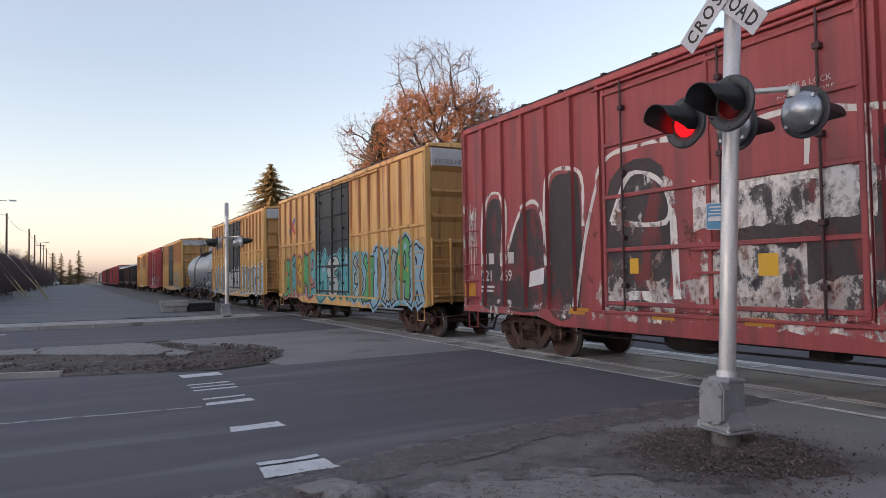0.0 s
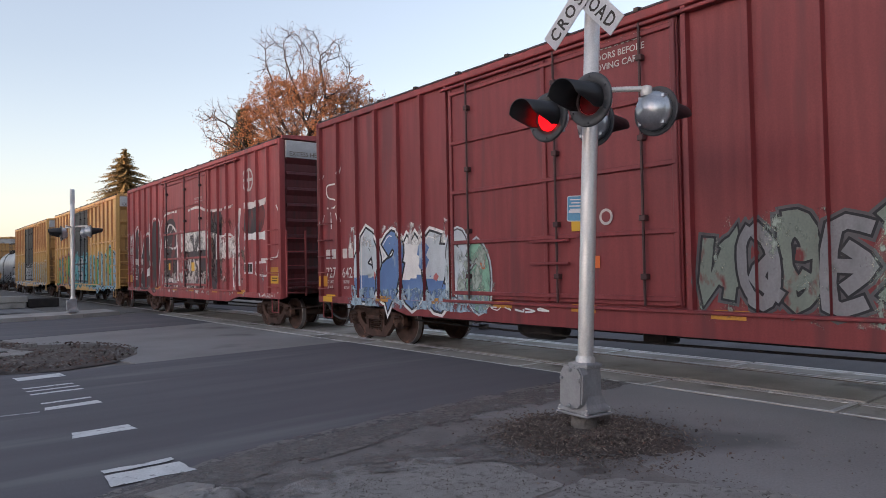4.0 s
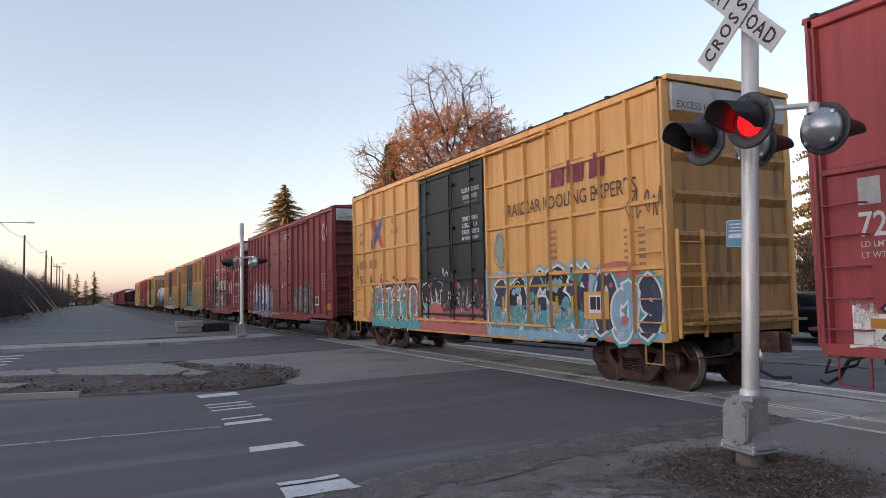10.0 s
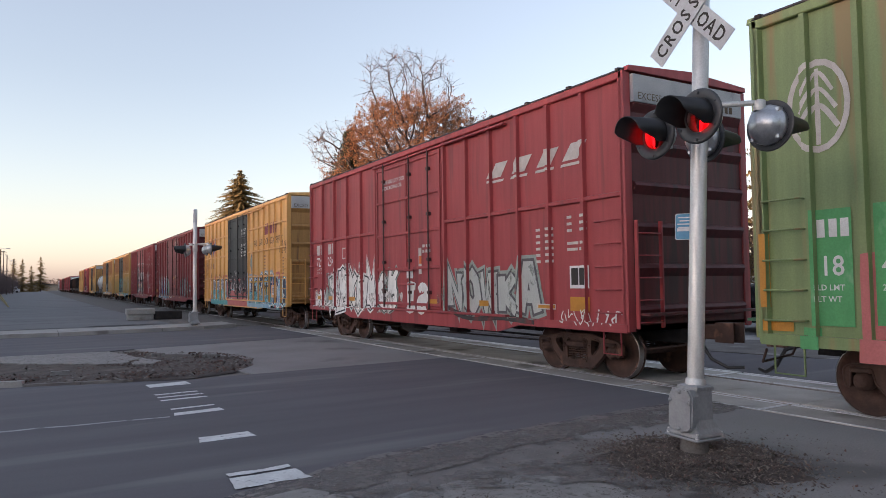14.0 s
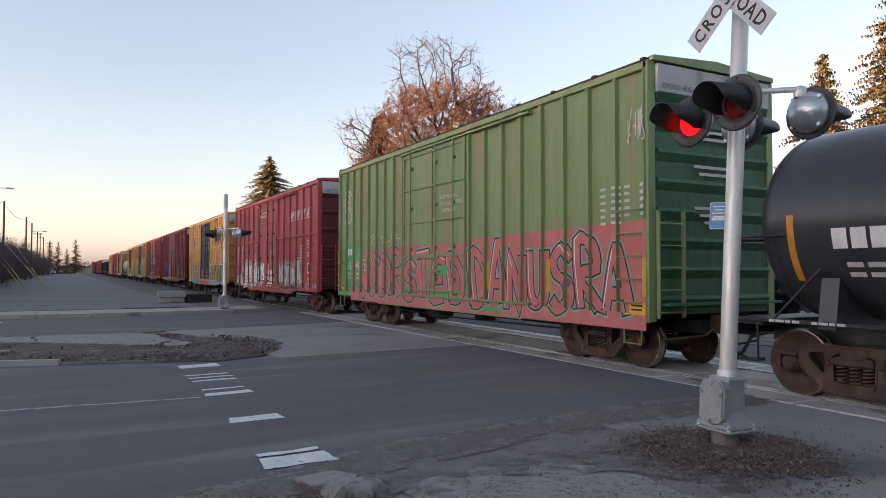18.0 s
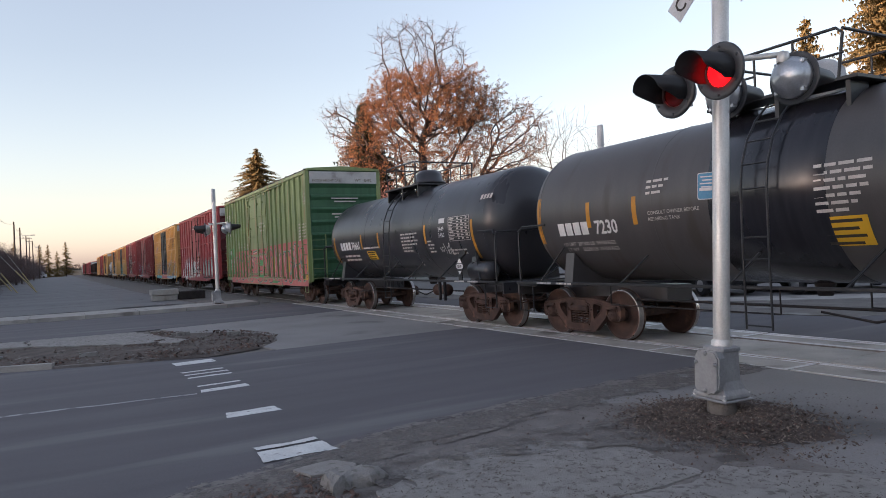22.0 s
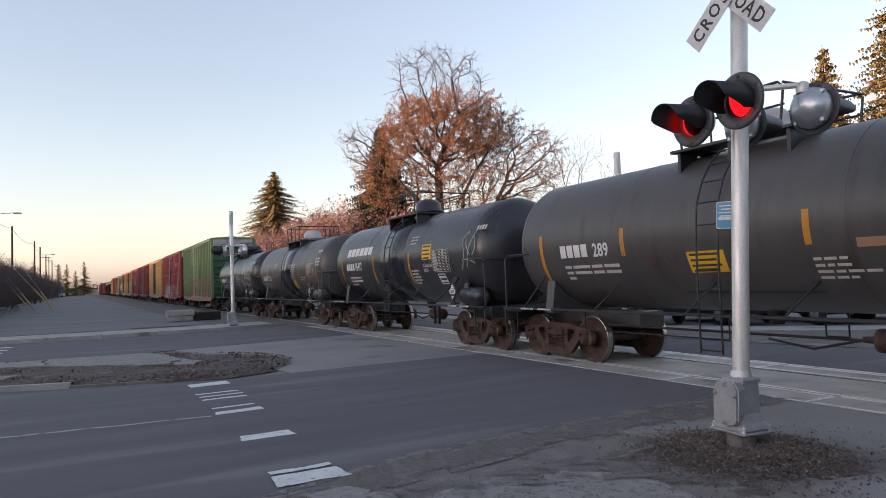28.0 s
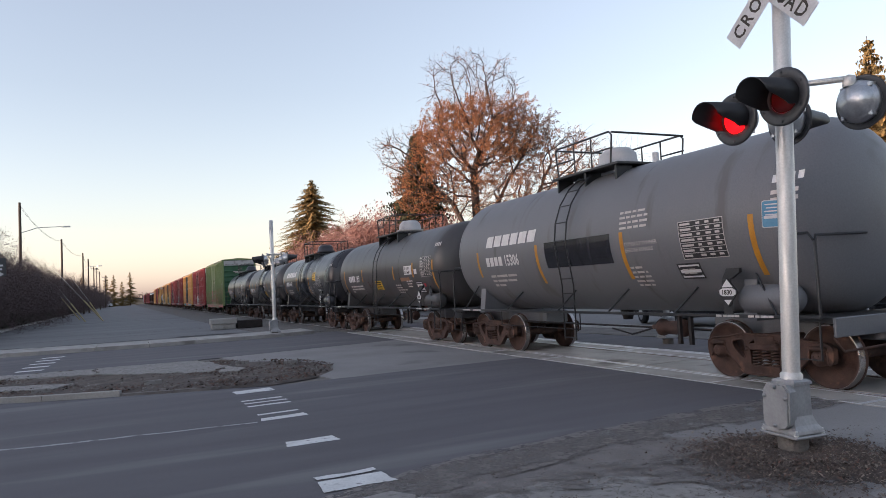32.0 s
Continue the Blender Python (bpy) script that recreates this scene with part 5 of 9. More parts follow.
tank_5, t5 = tank_car("slate grey tank wagon with large white lettering", -120.95, TANK_SLATE, dia=2.95, zc=2.5, light=END_WHITE)
car_y1, y1 = boxcar("yellow boxcar with a black door and bright graffiti", 31.48, 16.72, YELLOW_PALE, end_paint=END_YELLOW_SHADED, door_paint=DOOR_BLACK, ribs=13, door=(5.4, 9.0), belts=((3.1, 0, 5.3), (3.1, 9.1, 14.7)), end_ribs=6)
car_y2, y2 = boxcar("faded yellow boxcar with a black door", 48.7, 34.45, YELLOW_PALE, end_paint=END_YELLOW_SHADED, door_paint=DOOR_BLACK, ribs=13, door=(5.2, 8.8), belts=((3.1, 0, 5.1), (3.1, 8.9, 14.2)), end_ribs=6)
tank_0, t0 = tank_car("dull silver tank wagon between yellow boxcars", 61.0, TANK_SILVER, far=True)
car_y3, y3 = boxcar("yellow boxcar with a black door", 78.2, 64.1, YELLOW_PALE, end_paint=END_YELLOW_SHADED, door_paint=DOOR_BLACK, ribs=13, door=(5.2, 8.8), end_ribs=6, far=True)
car_x1, x1 = boxcar("red boxcar far along the train", 95.0, 80.6, BRICK_RED, end_paint=END_RED_SHADED, ribs=13, door=(5.2, 8.8), far=True)
car_x2, x2 = boxcar("yellow boxcar far along the train", 111.6, 97.2, YELLOW_PALE, end_paint=END_YELLOW_SHADED, ribs=13, door=(5.2, 8.8), far=True)


def hopper(front, length, paint, top):
    """A low covered hopper, far ahead."""
    car = thing("hopper_wagon", "dark covered hopper wagon with a pale roof", "railway wagon", "wagons of the goods train")
    h = length / 2
    CARS.append((car, front - h))
    Mesh().prism([(-h, 1.6), (-h + 1.6, 1.0), (h - 1.6, 1.0), (h, 1.6), (h, 3.9), (-h, 3.9)], -1.45, 1.45, "yz").put("body", paint, car)
    Mesh().prism([(-1.5, 3.9), (1.5, 3.9), (1.1, 4.25), (-1.1, 4.25)], -h, h, "xz").put("roof", top, car)
    for k in range(7):
        y = -h + 0.1 + (2 * h - 0.2) * k / 6
        Mesh().box(-1.55, -1.45, y - 0.05, y + 0.05, 1.5, 3.9).put("rib", paint, car)
    for k in range(3):
        Mesh().prism([(-h + 2.6 + k * (length - 5.2) / 2.6, 1.0), (-h + 4.0 + k * (length - 5.2) / 2.6, 1.0), (-h + 3.5 + k * (length - 5.2) / 2.6, 0.4), (-h + 3.1 + k * (length - 5.2) / 2.6, 0.4)], -1.0, 1.0, "yz").put("hopper_chute", paint, car)
    for d in (-1, 1):
        coupler(car, d * h, d)
        bogie(car, d * (h - 1.9), False)


at = 113.6
for paint, top, n in ((UNDER, END_WHITE, 14.0), (RUST, END_WHITE, 14.0), (UNDER, ALU, 14.0)):
    hopper(at + n, n, paint, top)
    at += n + 2.2
for paint in (BRICK_RED, RED_WORN, BRICK_RED, RUST, RED_WORN, BRICK_RED):
    boxcar("red boxcar far along the train", at + 14.4, at, paint, ribs=11, door=(5.2, 8.8), eave=4.75, detail=False, far=True)
    at += 16.8
loco = thing("locomotive", "orange and white diesel locomotive at the head of the train", "locomotive")
CARS.append((loco, at + 10))
Mesh().box(-1.5, 1.5, -10, 10, 0.9, 1.4, 0.05).put("frame", BLACK, loco)
Mesh().box(-0.95, 0.95, -9.5, 5.0, 1.4, 4.3, 0.1).put("hood", AMBER, loco)
Mesh().box(-1.5, 1.5, 5.0, 8.2, 1.4, 4.6, 0.15).put("cab", END_WHITE, loco)
for y in (5.4, 6.9):
    Mesh().box(-1.52, -1.49, y, y + 1.0, 3.2, 4.0).put("cab_window", BLACK, loco)
Mesh().box(-0.95, 0.95, 8.2, 9.6, 1.4, 3.0, 0.1).put("nose", AMBER, loco)
for y in (-6.5, 6.0):
    for d in (-1.9, 0, 1.9):
        w = place("wheelset", WHEELSET, loco, "", pose(0, y + d, WHEEL_R))

# ---- lettering, reflectors and graffiti on the wagons ----
def spray(name, col, under, at=0.60, scale=2.2):
    """Spray paint, worn through to the colour under it in places."""
    return mat(name, col, tuple(v * 0.85 for v in col), 0.7, scale=2.0, fine=40, bump=0.02, c=under, c_scale=scale, c_at=at, stretch=(2, 2, 1))


RED_U, YEL_U, GRN_U = (0.15, 0.032, 0.031), (0.42, 0.20, 0.05), (0.09, 0.10, 0.04)
S_WHITE = spray("spray_white", (0.74, 0.71, 0.67), RED_U, 0.56)
S_PALE = spray("spray_pale_grey_blue", (0.52, 0.57, 0.60), (0.42, 0.48, 0.53), 0.6)
S_SMOKE = spray("spray_smoke", (0.10, 0.095, 0.10), (0.06, 0.055, 0.06), 0.6)
S_MOSS = spray("spray_moss", (0.20, 0.235, 0.20), RED_U, 0.56)
S_SLATE = spray("spray_slate", (0.25, 0.25, 0.265), (0.17, 0.17, 0.18), 0.56)
S_WHITE2 = spray("spray_white_solid", (0.78, 0.77, 0.74), (0.58, 0.57, 0.55), 0.6)
S_DARK = spray("spray_charcoal", (0.055, 0.045, 0.045), RED_U, 0.54, 1.2)
S_BLACK = spray("spray_black", (0.02, 0.02, 0.024), (0.04, 0.035, 0.035), 0.62)
S_BLUE = spray("spray_blue", (0.12, 0.21, 0.42), (0.35, 0.42, 0.5), 0.6)
S_LIGHT = spray("spray_pale_blue", (0.27, 0.44, 0.56), (0.38, 0.48, 0.55), 0.58)
S_NAVY = spray("spray_navy", (0.045, 0.055, 0.10), (0.08, 0.09, 0.14), 0.6)
S_TEAL = spray("spray_teal", (0.10, 0.36, 0.38), (0.25, 0.42, 0.42), 0.58)
S_MINT = spray("spray_mint", (0.22, 0.42, 0.30), (0.15, 0.32, 0.22), 0.6)
S_GREEN = spray("spray_green", (0.10, 0.36, 0.13), (0.2, 0.38, 0.2), 0.6)
S_PINK = spray("spray_pink", (0.52, 0.16, 0.15), (0.44, 0.13, 0.115), 0.6)
S_MAROON = spray("spray_maroon", (0.22, 0.045, 0.075), (0.3, 0.08, 0.09), 0.6)
S_SILVER = spray("spray_silver", (0.46, 0.48, 0.455), (0.38, 0.40, 0.38), 0.6)
S_SAGE = spray("spray_sage", (0.30, 0.35, 0.31), RED_U, 0.6)
S_GOLD = spray("spray_gold", (0.55, 0.33, 0.03), (0.45, 0.26, 0.03), 0.6)
S_PURPLE = spray("spray_purple", (0.16, 0.09, 0.24), (0.12, 0.07, 0.18), 0.6)
FADED = plain("faded_lettering", (0.30, 0.17, 0.10), 0.75)
FADED_DARK = plain("faded_dark_lettering", (0.11, 0.075, 0.04), 0.75)
RED_STK = plain("red_sticker", (0.5, 0.03, 0.04), 0.5)
ORANGE_STK = plain("orange_sticker", (0.62, 0.13, 0.02), 0.5)
LOGO_BLUE, LOGO_RED = plain("logo_blue", (0.05, 0.10, 0.32), 0.6), plain("logo_red", (0.5, 0.07, 0.04), 0.6)


def ambers(sd, places, v0=0.97, v1=1.08, w=0.46):
    for u in places:
        sd.box(u, u + w, v0, v1, AMBER, "reflector", "amber reflector strip")


FORMS = {
    "P": [[(.12, 0), (.16, 1), (.75, .97), (.97, .72), (.72, .48), (.2, .45)]],
    "S": [[(.92, .82), (.55, 1), (.12, .84), (.22, .58), (.8, .44), (.86, .14), (.42, 0), (.05, .16)]],
    "A": [[(.02, 0), (.42, 1), (.62, 1), (.98, 0)], [(.24, .34), (.78, .34)]],
    "N": [[(.08, 0), (.12, 1), (.8, .05), (.92, 1)]],
    "O": [[(.5, 1), (.1, .72), (.12, .25), (.5, 0), (.9, .27), (.88, .74), (.55, 1)]],
    "W": [[(.02, 1), (.16, 0), (.5, .65), (.84, 0), (.98, 1)]],
    "M": [[(.02, 0), (.12, 1), (.48, .35), (.86, 1), (.98, 0)]],
    "K": [[(.1, 0), (.12, 1)], [(.9, 1), (.2, .5), (.98, 0)]],
    "E": [[(.92, .95), (.12, 1), (.08, .02), (.95, .05)], [(.12, .5), (.72, .52)]],
    "R": [[(.1, 0), (.1, 1), (.78, .95), (.86, .6), (.2, .5), (.95, 0)]],
    "G": [[(.9, .8), (.5, 1), (.1, .7), (.12, .22), (.55, 0), (.92, .2), (.9, .45), (.5, .45)]],
    "T": [[(.02, .95), (.98, 1)], [(.5, .95), (.46, 0)]],
    "L": [[(.15, 1), (.1, .04), (.95, .08)]],
    "I": [[(.5, 0), (.52, .66)], [(.5, .92), (.56, .98)]],
    "H": [[(.1, 0), (.12, 1)], [(.9, 0), (.88, 1)], [(.12, .5), (.88, .5)]],
    "Z": [[(.06, .92), (.92, 1), (.1, .04), (.96, .08)]],
    "D": [[(.1, 0), (.1, 1), (.65, .93), (.95, .5), (.65, .05), (.1, .02)]],
    "U": [[(.08, 1), (.12, .2), (.5, 0), (.88, .2), (.92, 1)]],
    "X": [[(.05, 1), (.95, 0)], [(.95, 1), (.05, 0)]],
    "J": [[(.3, 1), (.85, 1), (.8, .2), (.4, 0), (.05, .25)]],
    "C": [[(.92, .8), (.5, 1), (.1, .7), (.12, .25), (.5, 0), (.92, .2)]],
    "V": [[(.04, 1), (.48, .02), (.96, 1)]],
    ">": [[(.05, .1), (.9, .5), (.1, .95)], [(.1, .5), (.85, .5)]],
}


def slab(pts, w, end=0.0):
    """A stiff thick stroke with mitred corners."""
    p = [Vector(q) for q in pts]
    p[0] = p[0] + (p[0] - p[1]).normalized() * end
    p[-1] = p[-1] + (p[-1] - p[-2]).normalized() * end
    sides = []
    for i, q in enumerate(p):
        a = (q - p[i - 1]).normalized() if i else None
        b = (p[i + 1] - q).normalized() if i < len(p) - 1 else None
        a, b = a or b, b or a
        n = Vector((-a.y - b.y, a.x + b.x))
        n = n.normalized() if n.length > 1e-4 else Vector((-a.y, a.x))
        k = 1 / max(0.55, abs(n.dot(Vector((-a.y, a.x)))))
        sides.append((tuple(q + n * w / 2 * k), tuple(q - n * w / 2 * k)))
    return [[a, c, d, b] for (a, b), (c, d) in zip(sides, sides[1:])]


def backdrop(u0, u1, v0, v1, rng, step=0.22, rough=0.25):
    """Columns of a sprayed ground with an uneven top and foot."""
    out, u, h, g_ = [], u0, v1, v0
    while u < u1:
        e = min(u1, u + step)
        h2 = h + ((v1 - (v1 - v0) * rough * rng.random()) - h) * 0.5
        g2 = v0 + (v1 - v0) * 0.08 * rng.random()
        out.append([(u, g_), (e, g2), (e, h2), (u, h)])
        u, h, g_ = e, h2, g2
    return out


def washed(sd, u0, u1, v0, v1, col, at, seed, label=""):
    rng = random.Random(seed)
    sd.paint(backdrop(u0, u1, v0, v1, rng, 0.13, 0.3), wash(col, at), "graffiti", label)


W_WHITE, W_DARK, W_RUST, W_BLUE, W_PINK, W_SAGE = (0.74, 0.70, 0.66), (0.05, 0.042, 0.042), (0.20, 0.10, 0.07), (0.30, 0.40, 0.48), (0.45, 0.20, 0.19), (0.33, 0.38, 0.33)


def mural(sd, u0, u1, v0, v1, n, fills, line, halo, seed, lw=0.05, cloud=None, accents=(), marks="", low=None, split=0.45, fat=0.30, shine=None, soft=True, wild=True):
    """A sprayed piece: stiff fat forms that overlap, haloed, outlined, often two-coloured."""
    rng = random.Random(seed)
    marks = marks or "".join(rng.choice("PSANOMKERGTLHZDUXCV>") for _ in range(n))
    adv = (u1 - u0) / len(marks)
    tall = v1 - v0
    forms = []
    for k, ch in enumerate(marks):
        tilt, s, dv = rng.uniform(-0.24, 0.24), rng.uniform(0.86, 1.12), rng.uniform(-0.06, 0.06) * tall
        w = adv * fat
        flip, turn_over = wild and rng.random() < 0.5, wild and rng.random() < 0.45
        def at(p, k=k, tilt=tilt, s=s, dv=dv, w=w, flip=flip, turn_over=turn_over):
            p = (1 - p[0] if flip else p[0], 1 - p[1] if turn_over else p[1])
            return (u0 + adv * k + w * 0.35 + p[0] * (adv * 1.06 - w * 0.7) + tilt * (p[1] - 0.5) * adv, v0 + w * 0.45 + dv + p[1] * s * (tall - w * 0.9))
        forms.append([smooth_line([at(p) for p in stroke], 3) if soft and len(stroke) > 2 else [at(p) for p in stroke] for stroke in FORMS[ch]])
        if wild:
            other = FORMS[rng.choice("SCJVL>UOG")][0]
            du, dv2 = rng.uniform(-0.25, 0.35), rng.uniform(-0.1, 0.35)
            forms[-1].append(smooth_line([at((du + q[0] * 0.7, dv2 + q[1] * 0.65)) for q in other], 3))
    w = min(adv * fat, tall * 0.26)
    if cloud:
        sd.paint(backdrop(u0 - 0.15, u1 + 0.15, v0 - 0.05, v1 + 0.12, rng), cloud, "graffiti")
    if halo:
        sd.paint([q for f in forms for st in f for q in slab(st, w + lw * 4.4, lw * 2.2)], halo, "graffiti")
    for turn in (0, 1):
        some = [(i, f) for i, f in enumerate(forms) if i % 2 == turn]
        if line:
            sd.paint([q for _, f in some for st in f for q in slab(st, w + lw * 2, lw)], line, "graffiti")
        for k, mt in enumerate(fills):
            quads = [q for i, f in some if i % len(fills) == k for st in f for q in slab(st, w)]
            if quads:
                sd.paint(quads, mt, "graffiti")
            if low and quads:
                cut = v0 + tall * split
                under = [[(b, a) for a, b in clip_strip([(b, a) for a, b in q], -9.0, cut + 0.06 * math.sin(q[0][0] * 5))] for q in quads]
                sd.paint([q for q in under if len(q) > 2], low, "graffiti")
    if shine:
        sd.paint([q for f in forms for st in f[:1] for q in slab([(a - w * 0.28, b + w * 0.28) for a, b in st[:5]], 0.022)], shine, "graffiti")
    for mt, count in accents:
        polys = []
        for _ in range(count):
            f = rng.choice(rng.choice(forms))
            i = rng.randrange(len(f) - 1)
            t = rng.random()
            x, y = f[i][0] + (f[i + 1][0] - f[i][0]) * t, f[i][1] + (f[i + 1][1] - f[i][1]) * t
            r = w * rng.uniform(0.25, 0.6)
            polys.append([(x - r, y - r * 0.5), (x + r * 0.3, y - r * 0.9), (x + r, y + r * 0.2), (x + r * 0.1, y + r), (x - r * 0.8, y + r * 0.4)])
        sd.paint(polys, mt, "graffiti")


def scrawl(sd, u0, u1, v0, v1, mt, seed, w=0.02, n=5):
    """A quick unreadable hand-drawn tag."""
    rng = random.Random(seed)
    quads = []
    for k in range(n):
        a = u0 + (u1 - u0) * k / n
        b = u0 + (u1 - u0) * (k + 1.2) / n
        quads += ribbon([(rng.uniform(a, b), rng.uniform(v0, v1)) for _ in range(4)], w)
    sd.paint(quads, mt, "graffiti")


def blocks(sd, places, v, w, h, mt, slant=0.0, name="mark"):
    """Plain blocks in place of a company's mark."""
    sd.paint([[(u, v), (u + w, v), (u + w + slant, v + h), (u + slant, v + h)] for u in places], mt, name)


def data_plate(sd, u, v, w=0.45, h=0.33, edge=None):
    sd.box(u, u + w, v, v + h, edge or WHITE, "data_plate", "black data panel with a white frame")
    sd.box(u + 0.04, u + w * 0.45, v + 0.06, v + h - 0.04, DARKTEXT, "data_plate")
    sd.box(u + w * 0.5, u + w - 0.04, v + 0.06, v + h - 0.04, DARKTEXT, "data_plate")


def columns(sd, u, v, mt, n=6, step=0.12):
    for du, wd in ((0.0, 0.13), (0.36, 0.16)):
        sd.bars(u + du, v, [[wd]] * n, 0.05, step - 0.05, mt, "stencil")


def end_words(car, half, words, x, z, size, mt, out=0.09):
    m = Mesh()
    for t in letters(words, size):
        m.add([(x + a, -half - out, z + b) for a, b in t], [(0, 1, 2)])
    m.put("lettering", mt, car)


# dark red boxcar: tall white outlines
a.paint([t for q in ([(5.0, 1.3), (5.1, 3.3), (6.3, 3.4), (6.4, 1.5), (5.6, 1.1)], [(7.4, 1.2), (7.5, 2.7), (9.5, 2.9), (9.6, 1.3)], [(9.7, 1.2), (9.8, 3.3), (10.6, 3.4), (10.4, 1.3)], [(0.8, 1.05), (0.86, 1.9), (0.98, 3.2), (1.4, 3.38), (1.68, 3.0), (1.62, 1.9), (1.65, 1.05)], [(1.7, 1.05), (1.75, 2.1), (2.2, 2.85), (2.85, 3.0), (3.15, 1.95), (3.2, 1.05)], [(3.3, 1.05), (3.28, 2.9), (3.4, 3.55), (3.9, 3.6), (4.2, 3.4), (4.15, 1.1)], [(9.7, 2.9), (9.75, 3.5), (10.5, 3.5), (10.45, 2.85)], [(12.6, 2.7), (12.62, 3.4), (13.7, 3.45), (13.6, 2.8)]) for t in fans(smooth_loop(q))], S_DARK, "graffiti", "charcoal fill between the white outlines")
a.strokes([[(0.78, 1.9), (0.94, 3.33), (1.44, 3.5), (1.73, 3.13), (1.62, 1.9)], [(1.62, 1.9), (2.23, 2.96), (2.9, 3.11), (3.24, 1.88)], [(3.24, 1.88), (3.2, 2.9), (3.33, 3.64), (3.86, 3.71), (4.27, 3.48), (4.29, 2.58)], [(4.05, 1.1), (4.41, 2.57), (4.94, 3.65), (5.82, 3.8), (6.52, 3.79)]], 0.10, S_WHITE)
a.strokes([[(5.11, 2.59), (5.58, 3.35), (6.29, 3.12), (6.35, 2.5), (5.11, 2.59)], [(7.68, 3.74), (8.64, 3.79), (9.54, 3.61), (10.7, 3.57), (11.55, 3.63)], [(8.77, 3.58), (8.72, 2.9)], [(9.5, 3.62), (9.46, 1.4)], [(12.47, 2.94), (12.43, 2.44), (12.43, 1.5)]], 0.10, S_WHITE)
a.strokes([[(7.3, 2.86), (8.45, 2.96), (9.96, 2.78)], [(6.5, 2.7), (6.55, 1.3)], [(12.46, 3.54), (13.03, 3.52), (13.86, 3.57)], [(11.95, 1.2), (11.9, 2.6), (12.05, 3.5)], [(4.9, 1.2), (5.8, 1.35), (6.5, 1.15)]], 0.20, S_WHITE)
a.strokes([[(10.5, 2.72), (11.46, 2.7), (11.48, 1.94), (11.51, 1.15)], [(10.5, 2.77), (10.5, 2.06), (10.56, 1.4), (10.78, 1.48)], [(10.75, 2.2), (11.0, 2.5), (10.8, 2.35), (11.0, 2.1)], [(11.1, 2.5), (11.4, 2.5)], [(11.25, 2.5), (11.2, 2.1)]], 0.09, S_WHITE)
a.strokes([[(12.54, 2.63), (13.2, 2.62), (13.8, 2.62)]], 0.27, S_WHITE2)
a.strokes([[(14.49, 3.41), (14.66, 3.17), (14.70, 2.76), (14.6, 2.1), (14.25, 1.97), (13.5, 1.95)], [(13.27, 1.87), (13.93, 1.85), (13.9, 1.52), (13.3, 1.55), (13.27, 1.87)], [(14.66, 1.89), (14.72, 1.64), (14.7, 1.23)]], 0.07, S_WHITE)
scrawl(a, 13.5, 14.55, 0.90, 1.05, S_WHITE2, 3, 0.035, 7)
washed(a, 0.02, 4.2, 0.86, 1.22, W_WHITE, 0.50, 2, "washed-out white paint")
washed(a, 4.6, 9.7, 0.88, 1.75, W_WHITE, 0.48, 3)
washed(a, 4.9, 6.6, 1.7, 3.5, W_WHITE, 0.55, 4)
washed(a, 6.9, 9.6, 2.3, 3.1, W_WHITE, 0.40, 5)
washed(a, 7.0, 8.7, 1.3, 2.2, W_WHITE, 0.44, 6)
washed(a, 4.4, 9.7, 1.0, 2.9, W_RUST, 0.55, 7)
washed(a, 9.7, 10.6, 1.2, 3.6, W_DARK, 0.45, 8)
washed(a, 10.4, 12.6, 0.88, 2.9, W_WHITE, 0.54, 9)
washed(a, 10.3, 11.7, 2.0, 2.85, W_WHITE, 0.36, 10)
washed(a, 9.7, 12.5, 1.2, 3.6, W_RUST, 0.52, 11)
washed(a, 0.02, 0.5, 1.5, 3.4, W_WHITE, 0.50, 12)
washed(a, 12.4, 14.7, 0.9, 2.3, W_WHITE, 0.58, 13)
blocks(a, (0.72, 1.02, 1.5, 1.80), 1.95, 0.22, 0.24, OFF_WHITE)
a.text("721", 0.70, 1.58, 0.34, OFF_WHITE, 0.004, squeeze=0.95)
a.text("569", 1.46, 1.58, 0.34, OFF_WHITE, 0.004, squeeze=0.95)
a.bars(0.72, 1.42, [[0.18, 0.3], [0.15, 0.28]], 0.05, 0.04, OFF_WHITE)
a.paint([[(2.55, 1.45), (3.05, 1.52), (3.1, 1.85), (2.6, 1.76)]], WHITE, "sticker", "white paper sticker")
a.box(0.05, 0.42, 1.22, 1.52, AMBER, "reflector")
a.text("CLOSE & LOCK", 8.35, 4.05, 0.11, OFF_WHITE)
a.text("DOORS BEFORE", 8.35, 3.92, 0.11, OFF_WHITE)
ambers(a, (3.94, 6.05, 7.77, 9.95, 12.0))
data_plate(a, 12.49, 1.55)
a.box(14.13, 14.61, 1.54, 1.73, AMBER, "placard")
a.box(14.13, 14.61, 1.29, 1.50, SIGN_YELLOW, "placard", "yellow placard with dark lines")
a.bars(14.2, 1.42, [[0.34], [0.3]], 0.03, 0.04, DARKTEXT)
a.box(5.55, 5.75, 1.7, 1.95, SIGN_YELLOW, "placard")
a.box(8.0, 8.3, 1.65, 1.95, SIGN_YELLOW, "placard")
a.paint([t for t in fans([(12.75 + 0.30 * math.cos(k * 0.3142), 4.27 + 0.34 * math.sin(k * 0.3142)) for k in range(20)])], OFF_WHITE, "emblem", "round faded white emblem")
a.paint([t for t in fans([(12.75 + 0.23 * math.cos(k * 0.3142), 4.27 + 0.27 * math.sin(k * 0.3142)) for k in range(20)])], RED_WORN, "emblem")
a.strokes([[(12.75, 4.0), (12.75, 4.54)], [(12.52, 4.27), (12.98, 4.27)]], 0.09, OFF_WHITE, "emblem")
scrawl(a, 0.1, 0.5, 1.6, 3.4, OFF_WHITE, 8, 0.018, 6)

